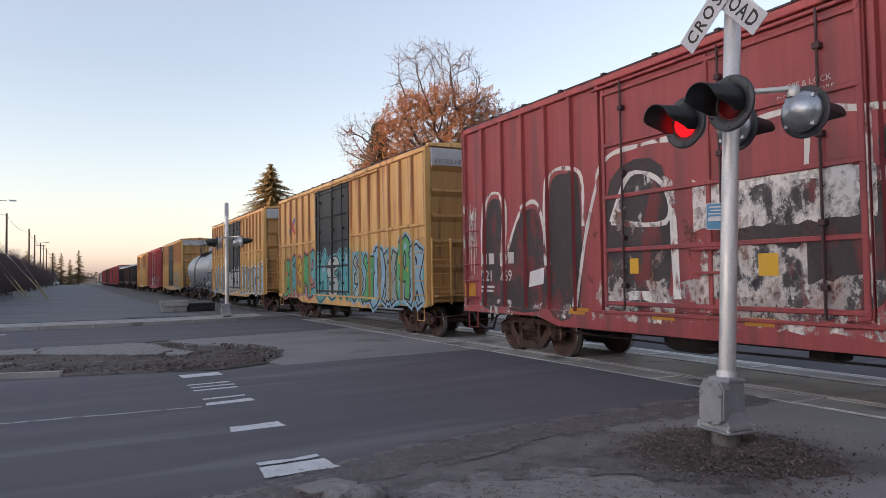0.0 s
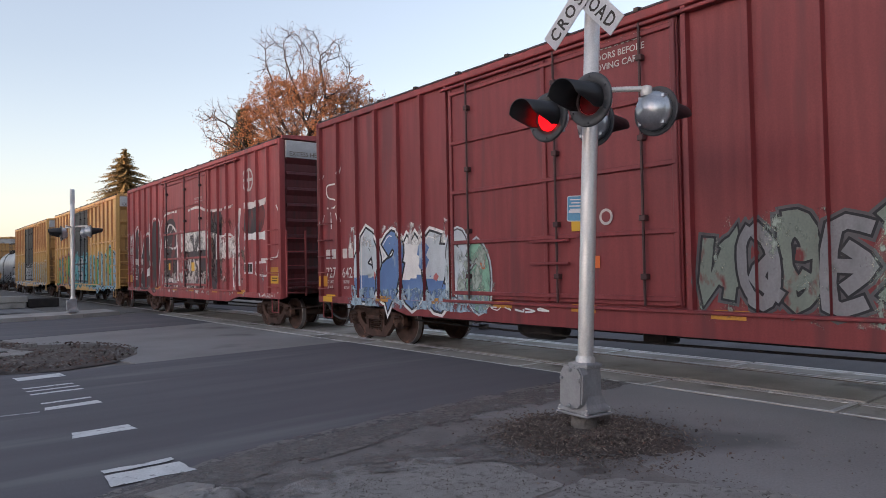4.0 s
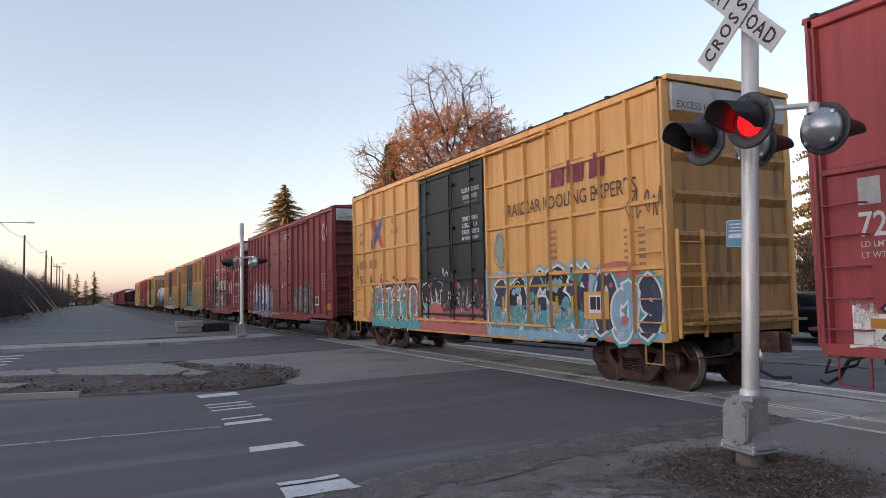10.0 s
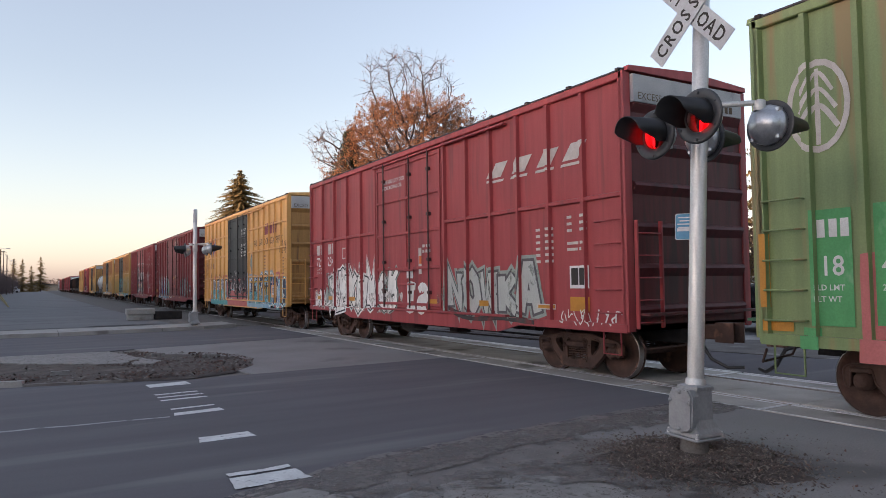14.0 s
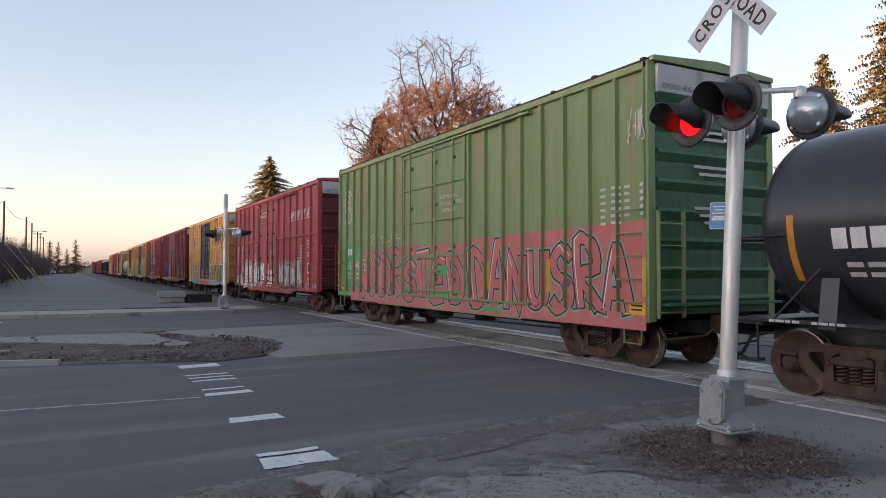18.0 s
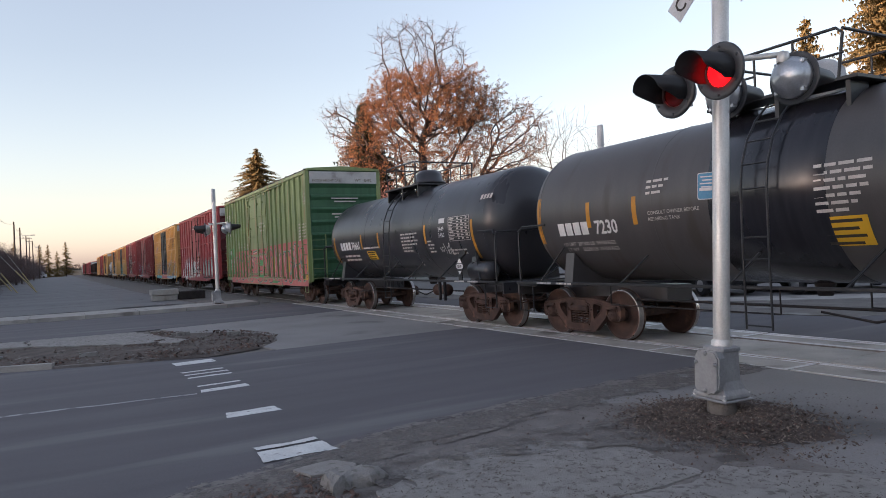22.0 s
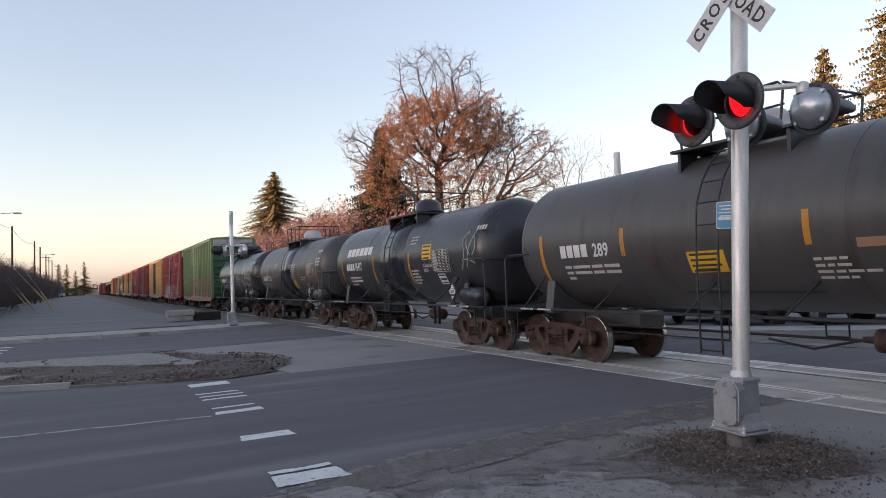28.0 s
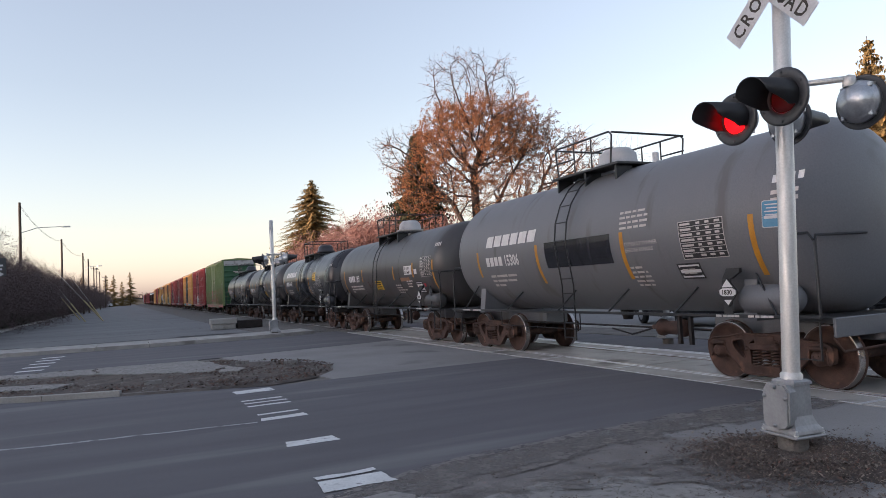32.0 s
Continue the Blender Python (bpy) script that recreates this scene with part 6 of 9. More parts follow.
# brick red boxcar
mural(b, 1.75, 4.9, 0.92, 2.30, 4, (S_PALE, S_BLUE, S_WHITE2, S_PALE), S_BLACK, S_WHITE2, 5, 0.045, S_PALE, ((S_PINK, 2), (S_BLUE, 3)), marks="DSOJ", low=S_BLUE, split=0.40, fat=0.42, shine=S_WHITE2)
mural(b, 4.85, 6.0, 0.95, 2.25, 2, (S_PALE, S_MINT), S_SMOKE, S_PALE, 6, 0.03, None, (), marks="UG", fat=0.40)
b.strokes([[(0.74, 3.64), (0.34, 3.62), (0.38, 3.36), (0.73, 3.26), (0.68, 3.1), (0.32, 3.1)], [(0.1, 3.8), (0.2, 3.9)], [(0.9, 3.85), (1.0, 4.0)], [(0.5, 3.0), (0.52, 2.6)], [(0.2, 2.95), (0.1, 2.75)], [(0.85, 2.95), (0.95, 2.75)]], 0.05, S_WHITE)
blocks(b, (0.25, 0.52, 1.02, 1.28), 1.90, 0.20, 0.22, OFF_WHITE)
b.text("727", 0.24, 1.46, 0.34, OFF_WHITE, 0.003, squeeze=0.9)
b.text("642", 0.98, 1.46, 0.34, OFF_WHITE, 0.003, squeeze=0.9)
b.text("LD LMT", 0.26, 1.33, 0.10, OFF_WHITE, 0.001)
b.text("LT WT", 0.26, 1.20, 0.10, OFF_WHITE, 0.001)
b.text("182500", 1.0, 1.33, 0.10, OFF_WHITE, 0.001)
b.text("80500", 1.05, 1.20, 0.10, OFF_WHITE, 0.001)
b.box(0.02, 0.30, 1.25, 1.5, AMBER, "placard")
b.box(0.24, 0.66, 0.90, 1.06, SIGN_YELLOW, "placard", "yellow placard with dark lines")
ambers(b, (2.5, 4.4, 6.15, 7.88, 10.15))
mural(b, 9.95, 12.5, 1.12, 2.15, 5, (S_MOSS, S_SLATE), S_BLACK, S_SMOKE, 15, 0.03, None, (), marks="NODEK", fat=0.30)
mural(b, 12.6, 13.2, 1.05, 1.95, 1, (S_MOSS,), S_BLACK, None, 16, 0.04, None, (), marks="E")
for k, line in enumerate(("CLOSE & LOCK", "DOORS BEFORE", "MOVING CAR")):
    b.text(line, 8.33, 4.78 - 0.15 * k, 0.13, OFF_WHITE, 0.002)
b.box(7.9, 8.16, 2.18, 2.38, SIGN_YELLOW, "placard")
for u in (5.8, 8.28):
    b.box(u, u + 0.14, 1.62, 1.80, ORANGE_STK, "sticker")
data_plate(b, 13.25, 1.38, 0.5, 0.36)
columns(b, 14.2, 2.6, OFF_WHITE)
b.box(14.9, 15.3, 1.2, 1.45, AMBER, "placard")
b.paint([t for t in fans([(8.55 + 0.12 * math.cos(k * 0.3927), 2.36 + 0.12 * math.sin(k * 0.3927)) for k in range(16)])], OFF_WHITE, "emblem")
b.paint([t for t in fans([(8.55 + 0.08 * math.cos(k * 0.3927), 2.36 + 0.08 * math.sin(k * 0.3927)) for k in range(16)])], RED_DEEP, "emblem")
b.paint([t for t in fans([(14.6 + 0.34 * math.cos(k * 0.3142), 4.3 + 0.36 * math.sin(k * 0.3142)) for k in range(20)])], OFF_WHITE, "emblem", "round faded white emblem")
b.paint([t for t in fans([(14.6 + 0.26 * math.cos(k * 0.3142), 4.3 + 0.28 * math.sin(k * 0.3142)) for k in range(20)])], RED_DEEP, "emblem")
washed(b, 1.4, 6.0, 0.84, 1.3, W_BLUE, 0.42, 25)
washed(b, 1.3, 5.0, 2.1, 2.65, W_WHITE, 0.52, 26)
washed(b, 4.9, 6.2, 0.9, 2.2, W_SAGE, 0.48, 27)
washed(b, 9.7, 13.0, 0.9, 2.4, W_SAGE, 0.55, 28)
scrawl(b, 6.1, 7.4, 0.9, 1.0, S_WHITE2, 6, 0.03, 5)

# orange boxcar with the black door
rb.paint(backdrop(1.5, 9.0, 0.85, 1.6, random.Random(3), 0.35, 0.6), S_PINK, "graffiti", "pink sprayed ground")
rb.paint([t for q in ([(1.55, 0.9), (1.6, 1.5), (1.95, 2.05), (2.6, 2.22), (3.6, 2.12), (4.6, 2.25), (5.3, 2.1), (5.5, 1.4), (5.4, 0.9)],) for t in fans(smooth_loop(q))], S_PINK, "graffiti", "pink cloud behind the sprayed forms")
mural(rb, 1.75, 5.3, 0.90, 2.05, 5, (S_SLATE,), S_WHITE2, S_BLACK, 21, 0.062, None, ((S_TEAL, 5),), marks="PEGAN", soft=False, low=S_TEAL, split=0.52, fat=0.34, shine=S_WHITE2)
mural(rb, 5.6, 6.9, 1.0, 2.1, 2, (S_BLACK,), S_WHITE2, None, 28, 0.03, None, (), marks="KL", low=S_TEAL, split=0.5)
mural(rb, 9.25, 12.9, 0.95, 2.18, 5, (S_NAVY, S_BLACK), S_WHITE2, S_LIGHT, 22, 0.05, S_LIGHT, ((S_LIGHT, 8), (S_TEAL, 6)), marks="SCGSO", low=S_TEAL, split=0.36, fat=0.40, shine=S_WHITE2)
rb.paint([t for q in ([(12.7, 1.7), (12.9, 2.1), (13.5, 2.25), (14.2, 2.1), (14.55, 1.5), (14.5, 0.9), (13.0, 0.9)],) for t in fans(smooth_loop(q))], S_PINK, "graffiti", "pink cloud behind the sprayed forms")
mural(rb, 12.9, 14.55, 0.92, 1.95, 3, (S_NAVY, S_LIGHT), S_WHITE2, S_TEAL, 23, 0.045, S_LIGHT, ((S_PINK, 3),), marks="OJC", fat=0.38)
washed(rb, 1.5, 9.2, 0.85, 2.3, W_PINK, 0.52, 29)
washed(rb, 9.2, 13.0, 0.9, 1.6, W_BLUE, 0.45, 30)
rb.paint(backdrop(5.5, 9.1, 0.76, 1.0, random.Random(9), 0.2, 0.4), S_PINK, "graffiti")
rb.paint(backdrop(1.8, 5.5, 0.76, 1.02, random.Random(10), 0.15, 0.4), S_TEAL, "graffiti")
rb.box(9.2, 12.5, 0.78, 0.94, S_LIGHT, "graffiti")
rb.paint([[(1.55, 3.25), (1.85, 3.25), (2.8, 4.2), (2.5, 4.25)]], LOGO_BLUE, "emblem", "crossed blue and red arrows emblem")
rb.paint([[(1.55, 4.2), (1.85, 4.28), (2.8, 3.3), (2.5, 3.22)]], LOGO_RED, "emblem")
rb.paint([[(2.05, 3.55), (2.3, 3.55), (2.3, 3.95), (2.05, 3.95)]], LOGO_BLUE, "emblem")
rb.text("next", 0.55, 3.75, 0.26, FADED_DARK, slant=0.2)
rb.text("load", 0.55, 3.45, 0.26, FADED_DARK, slant=0.2)
rb.text("any", 3.3, 3.95, 0.30, FADED_DARK, slant=0.2)
rb.text("road", 3.3, 3.62, 0.30, FADED_DARK, slant=0.2)
blocks(rb, (0.52, 0.92, 1.45, 1.87), 2.62, 0.20, 0.28, FADED)
rb.text("50", 0.50, 2.12, 0.42, FADED_DARK, 0.004)
rb.text("68", 1.45, 2.12, 0.42, FADED_DARK, 0.004)
rb.text("61", 2.35, 2.12, 0.42, FADED_DARK, 0.004)
for k, line in enumerate(("CLOSE AND LOCK", "DOOR BEFORE", "MOVING CAR")):
    rb.text(line, 8.0 + 0.06 * k, 4.22 - 0.17 * k, 0.145, WHITE, 0.003, squeeze=0.72)
for k, line in enumerate(("CIERRE Y PONGA", "EL SEGURO A LA", "PUERTA ANTES DE", "MOVER EL CARRO")):
    rb.text(line, 8.0, 3.52 - 0.165 * k, 0.145, WHITE, 0.003, squeeze=0.70)
rb.text("RAILCAR POOLING EXPERTS", 10.0, 3.40, 0.40, FADED_DARK, 0.0, squeeze=0.80)
blocks(rb, (11.65, 12.25, 12.85), 3.82, 0.42, 0.44, S_MAROON, 0.05)
scrawl(rb, 13.9, 14.7, 2.9, 3.5, FADED_DARK, 4, 0.03, 5)
scrawl(rb, 0.05, 0.5, 2.2, 3.0, FADED_DARK, 5, 0.02, 5)
rb.fill([(9.42, 2.62), (9.55, 2.45), (9.66, 2.22), (9.78, 2.40), (9.98, 2.62), (9.78, 2.78), (9.82, 3.05), (9.62, 3.10), (9.45, 2.9)], S_SAGE, label="small pale drawn figure")
rb.stroke([(9.42, 2.5), (9.6, 2.3), (9.85, 2.35), (9.95, 2.6), (9.8, 2.95), (9.6, 3.02), (9.45, 2.8)], 0.02, FADED_DARK, closed=True)
rb.box(9.3, 12.45, 1.84, 1.89, S_GOLD, "placard_board", "long yellow board")
for u in (9.7, 11.0, 11.7, 12.3):
    rb.box(u, u + 0.10, 1.3, 1.65, S_GOLD, "marking")
rb.box(12.6, 13.3, 1.22, 1.72, YELLOW, "data_panel")
data_plate(rb, 12.74, 1.33)
rb.bars(11.6, 2.9, [[0.2], [0.2], [0.18], [0.2], [0.2]], 0.06, 0.07, FADED)
columns(rb, 13.75, 2.75, FADED)
rb.box(14.55, 14.75, 1.05, 1.18, SIGN_YELLOW, "placard")
scrawl(rb, 6.9, 7.5, 2.15, 2.45, S_WHITE2, 9, 0.03, 4)
scrawl(rb, 6.0, 6.8, 1.4, 1.8, S_WHITE2, 10, 0.015, 6)
scrawl(rb, 7.6, 8.6, 1.3, 1.9, S_WHITE2, 11, 0.015, 8)
rb.box(7.2, 7.35, 1.6, 1.8, WHITE, "sticker")
rb.box(7.55, 7.7, 1.95, 2.1, RED_STK, "sticker")
rb.fill([(5.9, 1.15), (6.6, 1.12), (6.9, 1.3), (6.5, 1.5), (6.1, 1.4)], S_PINK)
ambers(rb, (4.9, 8.4), 1.04, 1.12, 0.4)

# brick red boxcar with silver letters
blocks(c, (0.50, 0.86, 1.55, 1.90), 2.70, 0.27, 0.33, OFF_WHITE)
c.text("729", 0.48, 2.32, 0.42, WHITE, 0.006, squeeze=0.85)
c.text("234", 1.50, 2.32, 0.42, WHITE, 0.006, squeeze=0.85)
c.text("LD LMT  219500", 0.5, 2.19, 0.10, OFF_WHITE, 0.001)
c.text("LT WT    70500", 0.5, 2.06, 0.10, OFF_WHITE, 0.001)
c.text("G18", 1.5, 1.95, 0.22, OFF_WHITE, 0.004)
c.box(2.75, 3.05, 2.5, 2.85, OFF_WHITE, "stencil")
c.box(2.79, 3.01, 2.54, 2.81, BRICK_RED, "stencil")
for k, line in enumerate(("CLOSE AND LOCK DOORS", "BEFORE MOVING CAR")):
    c.text(line, 5.80, 4.42 - 0.16 * k, 0.14, WHITE, 0.002, squeeze=0.85)
c.paint(backdrop(0.35, 1.9, 0.98, 1.5, random.Random(6), 0.25, 0.5), S_WHITE2, "graffiti")
mural(c, 1.7, 5.3, 0.95, 2.15, 5, (S_WHITE2,), S_BLACK, S_WHITE2, 31, 0.045, None, ((S_SILVER, 4),), marks="NZKUM", fat=0.34, soft=False)
mural(c, 0.7, 2.4, 0.96, 1.55, 3, (S_WHITE2,), S_BLACK, None, 34, 0.03, None, (), marks="X>V", fat=0.28)
mural(c, 5.55, 6.7, 1.0, 2.1, 2, (S_WHITE2,), S_DARK, S_SAGE, 32, 0.03, None, (), marks="GR")
mural(c, 7.2, 8.3, 0.98, 1.7, 2, (S_WHITE2,), None, None, 35, 0.03, None, (), marks="ES", fat=0.34)


mural(c, 9.15, 12.55, 1.08, 2.10, 5, (S_SILVER,), S_SMOKE, S_SAGE, 7, 0.055, None, (), marks="NOWKA", fat=0.36, soft=False, wild=False)
c.strokes([[(9.2, 1.15), (10.2, 0.95), (11.5, 1.0), (12.5, 0.95)]], 0.12, S_DARK)
blocks(c, (10.95, 11.75, 12.55, 13.3), 3.90, 0.42, 0.30, OFF_WHITE, 0.25)
for u in (10.9, 11.7, 12.5, 13.25):
    c.paint([[(u, 3.80), (u + 0.55, 3.80), (u + 0.58, 3.85), (u + 0.03, 3.85)]], OFF_WHITE, "mark")
washed(c, 0.3, 7.0, 0.9, 1.6, W_WHITE, 0.50, 31)
washed(c, 1.4, 2.1, 1.1, 2.1, W_SAGE, 0.42, 32)
washed(c, 2.0, 5.4, 1.9, 2.45, W_WHITE, 0.52, 33)
washed(c, 8.8, 12.7, 0.95, 2.2, W_SAGE, 0.56, 34)
ambers(c, (0.57, 1.59, 3.3, 8.34, 10.5), 1.22, 1.34, 0.44)
c.box(12.5, 13.05, 1.21, 1.31, OFF_WHITE, "reflector")
c.box(12.53, 13.02, 1.23, 1.29, AMBER, "reflector")
data_plate(c, 13.45, 1.6, 0.5, 0.40)
c.box(13.45, 13.95, 1.2, 1.45, AMBER, "placard")
columns(c, 12.5, 2.68, OFF_WHITE)
columns(c, 13.4, 2.85, OFF_WHITE, 3)
c.bars(13.4, 2.38, [[0.3, 0.15], [0.28, 0.12]], 0.05, 0.06, OFF_WHITE)
scrawl(c, 13.2, 14.2, 0.95, 1.25, S_WHITE2, 12, 0.03, 6)
scrawl(c, 14.3, 14.7, 0.95, 1.25, S_WHITE2, 13, 0.04, 3)
c.bars(8.1, 2.6, [[0.12, 0.2], [0.1, 0.24]], 0.07, 0.06, OFF_WHITE)
c.box(7.2, 7.6, 1.85, 2.05, WHITE, "sticker")
c.box(7.9, 8.05, 1.95, 2.6, OFF_WHITE, "sticker")
c.box(7.92, 8.05, 2.2, 2.4, ORANGE_STK, "sticker")

# green boxcar with a pink band
g.paint([[(1.25, 0.75), (5.2, 0.75), (5.2, 2.40), (2.6, 2.36), (1.95, 2.1), (1.3, 2.0)], [(5.28, 0.75), (8.78, 0.75), (8.78, 2.38), (5.28, 2.40)], [(8.8, 0.75), (14.6, 0.75), (14.6, 2.56), (11.3, 2.50), (8.8, 2.46)]], S_PINK, "graffiti", "pink painted band along the foot")
mural(g, 1.9, 5.1, 0.9, 2.2, 4, (S_PINK, S_PINK, S_PINK), S_BLACK, S_MINT, 41, 0.03, None, (), marks="JCDR", wild=False, shine=S_WHITE2, fat=0.26)
mural(g, 5.3, 8.7, 0.9, 2.2, 4, (S_PINK, S_PINK), S_BLACK, S_MINT, 42, 0.03, None, ((S_GREEN, 3),), marks="STED", wild=False, shine=S_WHITE2, fat=0.26)
mural(g, 8.9, 14.2, 0.9, 2.2, 7, (S_PINK, S_PINK, S_PINK), S_BLACK, S_MINT, 43, 0.03, None, ((S_PURPLE, 2),), marks="DANUSRA", wild=False, shine=S_WHITE2, fat=0.27)
for u in (9.62, 11.85, 14.48):
    g.box(u, u + 0.13, 1.3, 1.95, S_GOLD, "marking")
g.box(7.35, 7.9, 1.6, 1.85, S_GREEN, "placard_board")
g.box(7.1, 7.9, 1.02, 1.2, S_GREEN, "placard_board")
scrawl(g, 2.7, 5.4, 2.45, 2.85, OFF_WHITE, 14, 0.03, 7)
g.paint([t for t in fans([(0.83 + 0.40 * math.cos(k * 0.3142), 3.84 + 0.58 * math.sin(k * 0.3142)) for k in range(20)])], OFF_WHITE, "emblem", "white round emblem")
g.paint([t for t in fans([(0.83 + 0.33 * math.cos(k * 0.3142), 3.84 + 0.50 * math.sin(k * 0.3142)) for k in range(20)])], GREEN, "emblem")
g.strokes([[(0.83, 3.36), (0.83, 4.3)], [(0.58, 3.55), (0.83, 3.85), (1.08, 3.55)], [(0.60, 3.78), (0.83, 4.06), (1.06, 3.78)], [(0.64, 4.0), (0.83, 4.26), (1.02, 4.0)]], 0.07, OFF_WHITE, "emblem")
for q0, q1, w0, w1 in ((0.70, 1.18, 1.15, 2.56), (1.43, 1.93, 1.18, 2.58), (2.15, 2.50, 1.62, 2.02), (0.55, 0.78, 0.86, 1.12), (9.6, 10.4, 0.82, 0.93)):
    g.box(q0, q1, w0, w1, S_GREEN, "repaint_patch", "bright green repainted patch")
g.text("18", 0.78, 1.76, 0.34, WHITE, 0.004, squeeze=0.9)
g.text("49", 1.50, 1.76, 0.34, WHITE, 0.004, squeeze=0.9)
g.text("2", 2.22, 1.70, 0.34, WHITE, 0.004, squeeze=0.9)
blocks(g, (0.76, 0.91, 1.05), 2.22, 0.10, 0.22, WHITE)
g.text("LD LMT", 0.74, 1.58, 0.10, WHITE, 0.001)
g.text("LT WT", 0.74, 1.44, 0.10, WHITE, 0.001)
g.text("214000", 1.50, 1.58, 0.10, WHITE, 0.001)
g.text("71900", 1.53, 1.44, 0.10, WHITE, 0.001)
g.box(0.02, 0.12, 1.36, 2.31, AMBER, "reflector", "amber reflector strip")
g.box(0.04, 0.42, 1.06, 1.20, AMBER, "placard")
for k, line in enumerate(("CLOSE AND LOCK", "BOTH DOORS BEFORE", "MOVING CAR")):
    g.text(line, 7.45 + 0.08 * k, 3.52 - 0.17 * k, 0.13, OFF_WHITE, 0.002, squeeze=0.85)
columns(g, 13.45, 3.12, OFF_WHITE)
columns(g, 14.05, 3.12, OFF_WHITE, 5)
scrawl(g, 14.05, 14.6, 3.85, 4.45, OFF_WHITE, 15, 0.03, 6)
g.box(14.15, 14.6, 1.0, 1.2, SIGN_YELLOW, "placard", "yellow placard with dark lines")
g.bars(14.2, 1.13, [[0.34], [0.3]], 0.03, 0.04, DARKTEXT)
end_words(car_g, 7.315, "WT 18492", 0.45, 4.72, 0.16, FADED_DARK)
end_words(car_g, 7.315, "EXCESS HEIGHT CAR", -1.28, 4.72, 0.12, FADED_DARK)
for z, n in ((4.05, 2), (3.45, 2), (2.75, 3)):
    m_ = Mesh()
    for k in range(n):
        m_.box(-0.55 + 0.12 * k, 0.55 - 0.1 * k, -7.315 - 0.085, -7.315 - 0.078, z - 0.12 * k, z - 0.12 * k + 0.05)
    m_.put("stencil", OFF_WHITE, car_g)
for cr, hf in ((car_a, 7.425), (car_b, 7.85), (car_r, 7.39), (car_c, 7.44), (car_y1, 7.38)):
    end_words(cr, hf, "EXCESS HEIGHT CAR", -1.28, 4.70, 0.17, FADED_DARK)
    m_ = Mesh()
    for k in range(6):
        m_.box(0.42 + 0.12 * k, 0.50 + 0.12 * k, -hf - 0.092, -hf - 0.087, 4.70, 4.82)
    m_.put("mark", FADED_DARK, cr)

# yellow boxcars ahead
mural(y1, 0.8, 5.2, 0.95, 2.5, 5, (S_GREEN, S_TEAL, S_GOLD), S_BLACK, S_PINK, 51, 0.06, S_TEAL, ((S_PINK, 5),))
mural(y1, 5.5, 9.0, 0.95, 2.6, 3, (S_TEAL, S_SILVER), S_BLACK, S_TEAL, 52, 0.05, None, ((S_LIGHT, 4),))
mural(y1, 9.2, 14.5, 0.9, 2.6, 6, (S_SAGE, S_GREEN, S_LIGHT), S_BLACK, S_LIGHT, 53, 0.06, S_TEAL, ((S_GOLD, 6), (S_LIGHT, 6)))
mural(y2, 0.8, 5.0, 0.95, 2.4, 5, (S_SILVER, S_LIGHT), S_NAVY, S_WHITE2, 54, 0.06, S_SILVER, ((S_BLUE, 4),))
mural(y2, 5.3, 8.7, 0.95, 2.2, 3, (S_SILVER,), S_NAVY, S_WHITE2, 55, 0.05, None, ())
mural(y2, 8.9, 14.0, 0.95, 2.4, 6, (S_SILVER, S_LIGHT), S_NAVY, S_WHITE2, 56, 0.06, S_SILVER, ((S_BLUE, 6),))
y1.paint([[(1.5, 3.5), (1.75, 3.5), (2.5, 4.2), (2.25, 4.25)]], LOGO_BLUE, "emblem")
y1.paint([[(1.5, 4.2), (1.75, 4.25), (2.5, 3.55), (2.25, 3.5)]], LOGO_RED, "emblem")
mural(y3, 9.0, 13.8, 0.95, 2.4, 5, (S_TEAL, S_SILVER), S_BLACK, S_WHITE2, 57, 0.06, None, ())
mural(x1, 1.0, 13.0, 0.95, 2.2, 8, (S_SILVER, S_WHITE2), S_BLACK, None, 58, 0.06, None, ())


# tank wagons
def stripes(h, places):
    for u, v0, v1 in places:
        h.box(u - 0.05, u + 0.05, v0, v1, AMBER, "reflector", "amber reflector strip")


def table_plate(h, u0, u1, v0, v1, rows=7):
    """A black panel with a white frame, ruled lines and columns of small figures."""
    rng = random.Random(int(u0 * 100))
    h.box(u0, u1, v0, v1, OFF_WHITE, "data_table", "black data panel with white rules and figures")
    h.box(u0 + 0.012, u1 - 0.012, v0 + 0.012, v1 - 0.012, BLACK, "data_table")
    step = (v1 - v0 - 0.024) / rows
    h.paint([[(u0 + 0.012, z), (u1 - 0.012, z), (u1 - 0.012, z + 0.010), (u0 + 0.012, z + 0.010)] for z in (v0 + 0.012 + step * k for k in range(1, rows))], OFF_WHITE, "data_table")
    polys = []
    for k in range(rows):
        z = v0 + 0.012 + step * k + step * 0.36
        cells = [(u0 + 0.04, rng.uniform(0.16, 0.32) * (u1 - u0))] + [(u0 + (u1 - u0) * q, (u1 - u0) * rng.uniform(0.07, 0.12)) for q in (0.42, 0.62, 0.82)]
        polys += [[(x, z), (x + w, z), (x + w, z + step * 0.42), (x, z + step * 0.42)] for x, w in cells]
    h.paint(polys, OFF_WHITE, "data_table")


def frame_plate(h, u, v, w, d):
    h.box(u - 0.03, u + w + 0.03, v - 0.03, v + d + 0.03, BLACK, "data_plate", "black plate with a white frame")
    h.box(u, u + w, v, v + d, WHITE, "data_plate")
    h.box(u + 0.03, u + w - 0.03, v + 0.03, v + d - 0.03, BLACK, "data_plate")
    h.bars(u + 0.06, v + d * 0.58, [[w * 0.28, w * 0.28], [w * 0.2, w * 0.36]], d * 0.12, d * 0.16, OFF_WHITE, "data_plate")


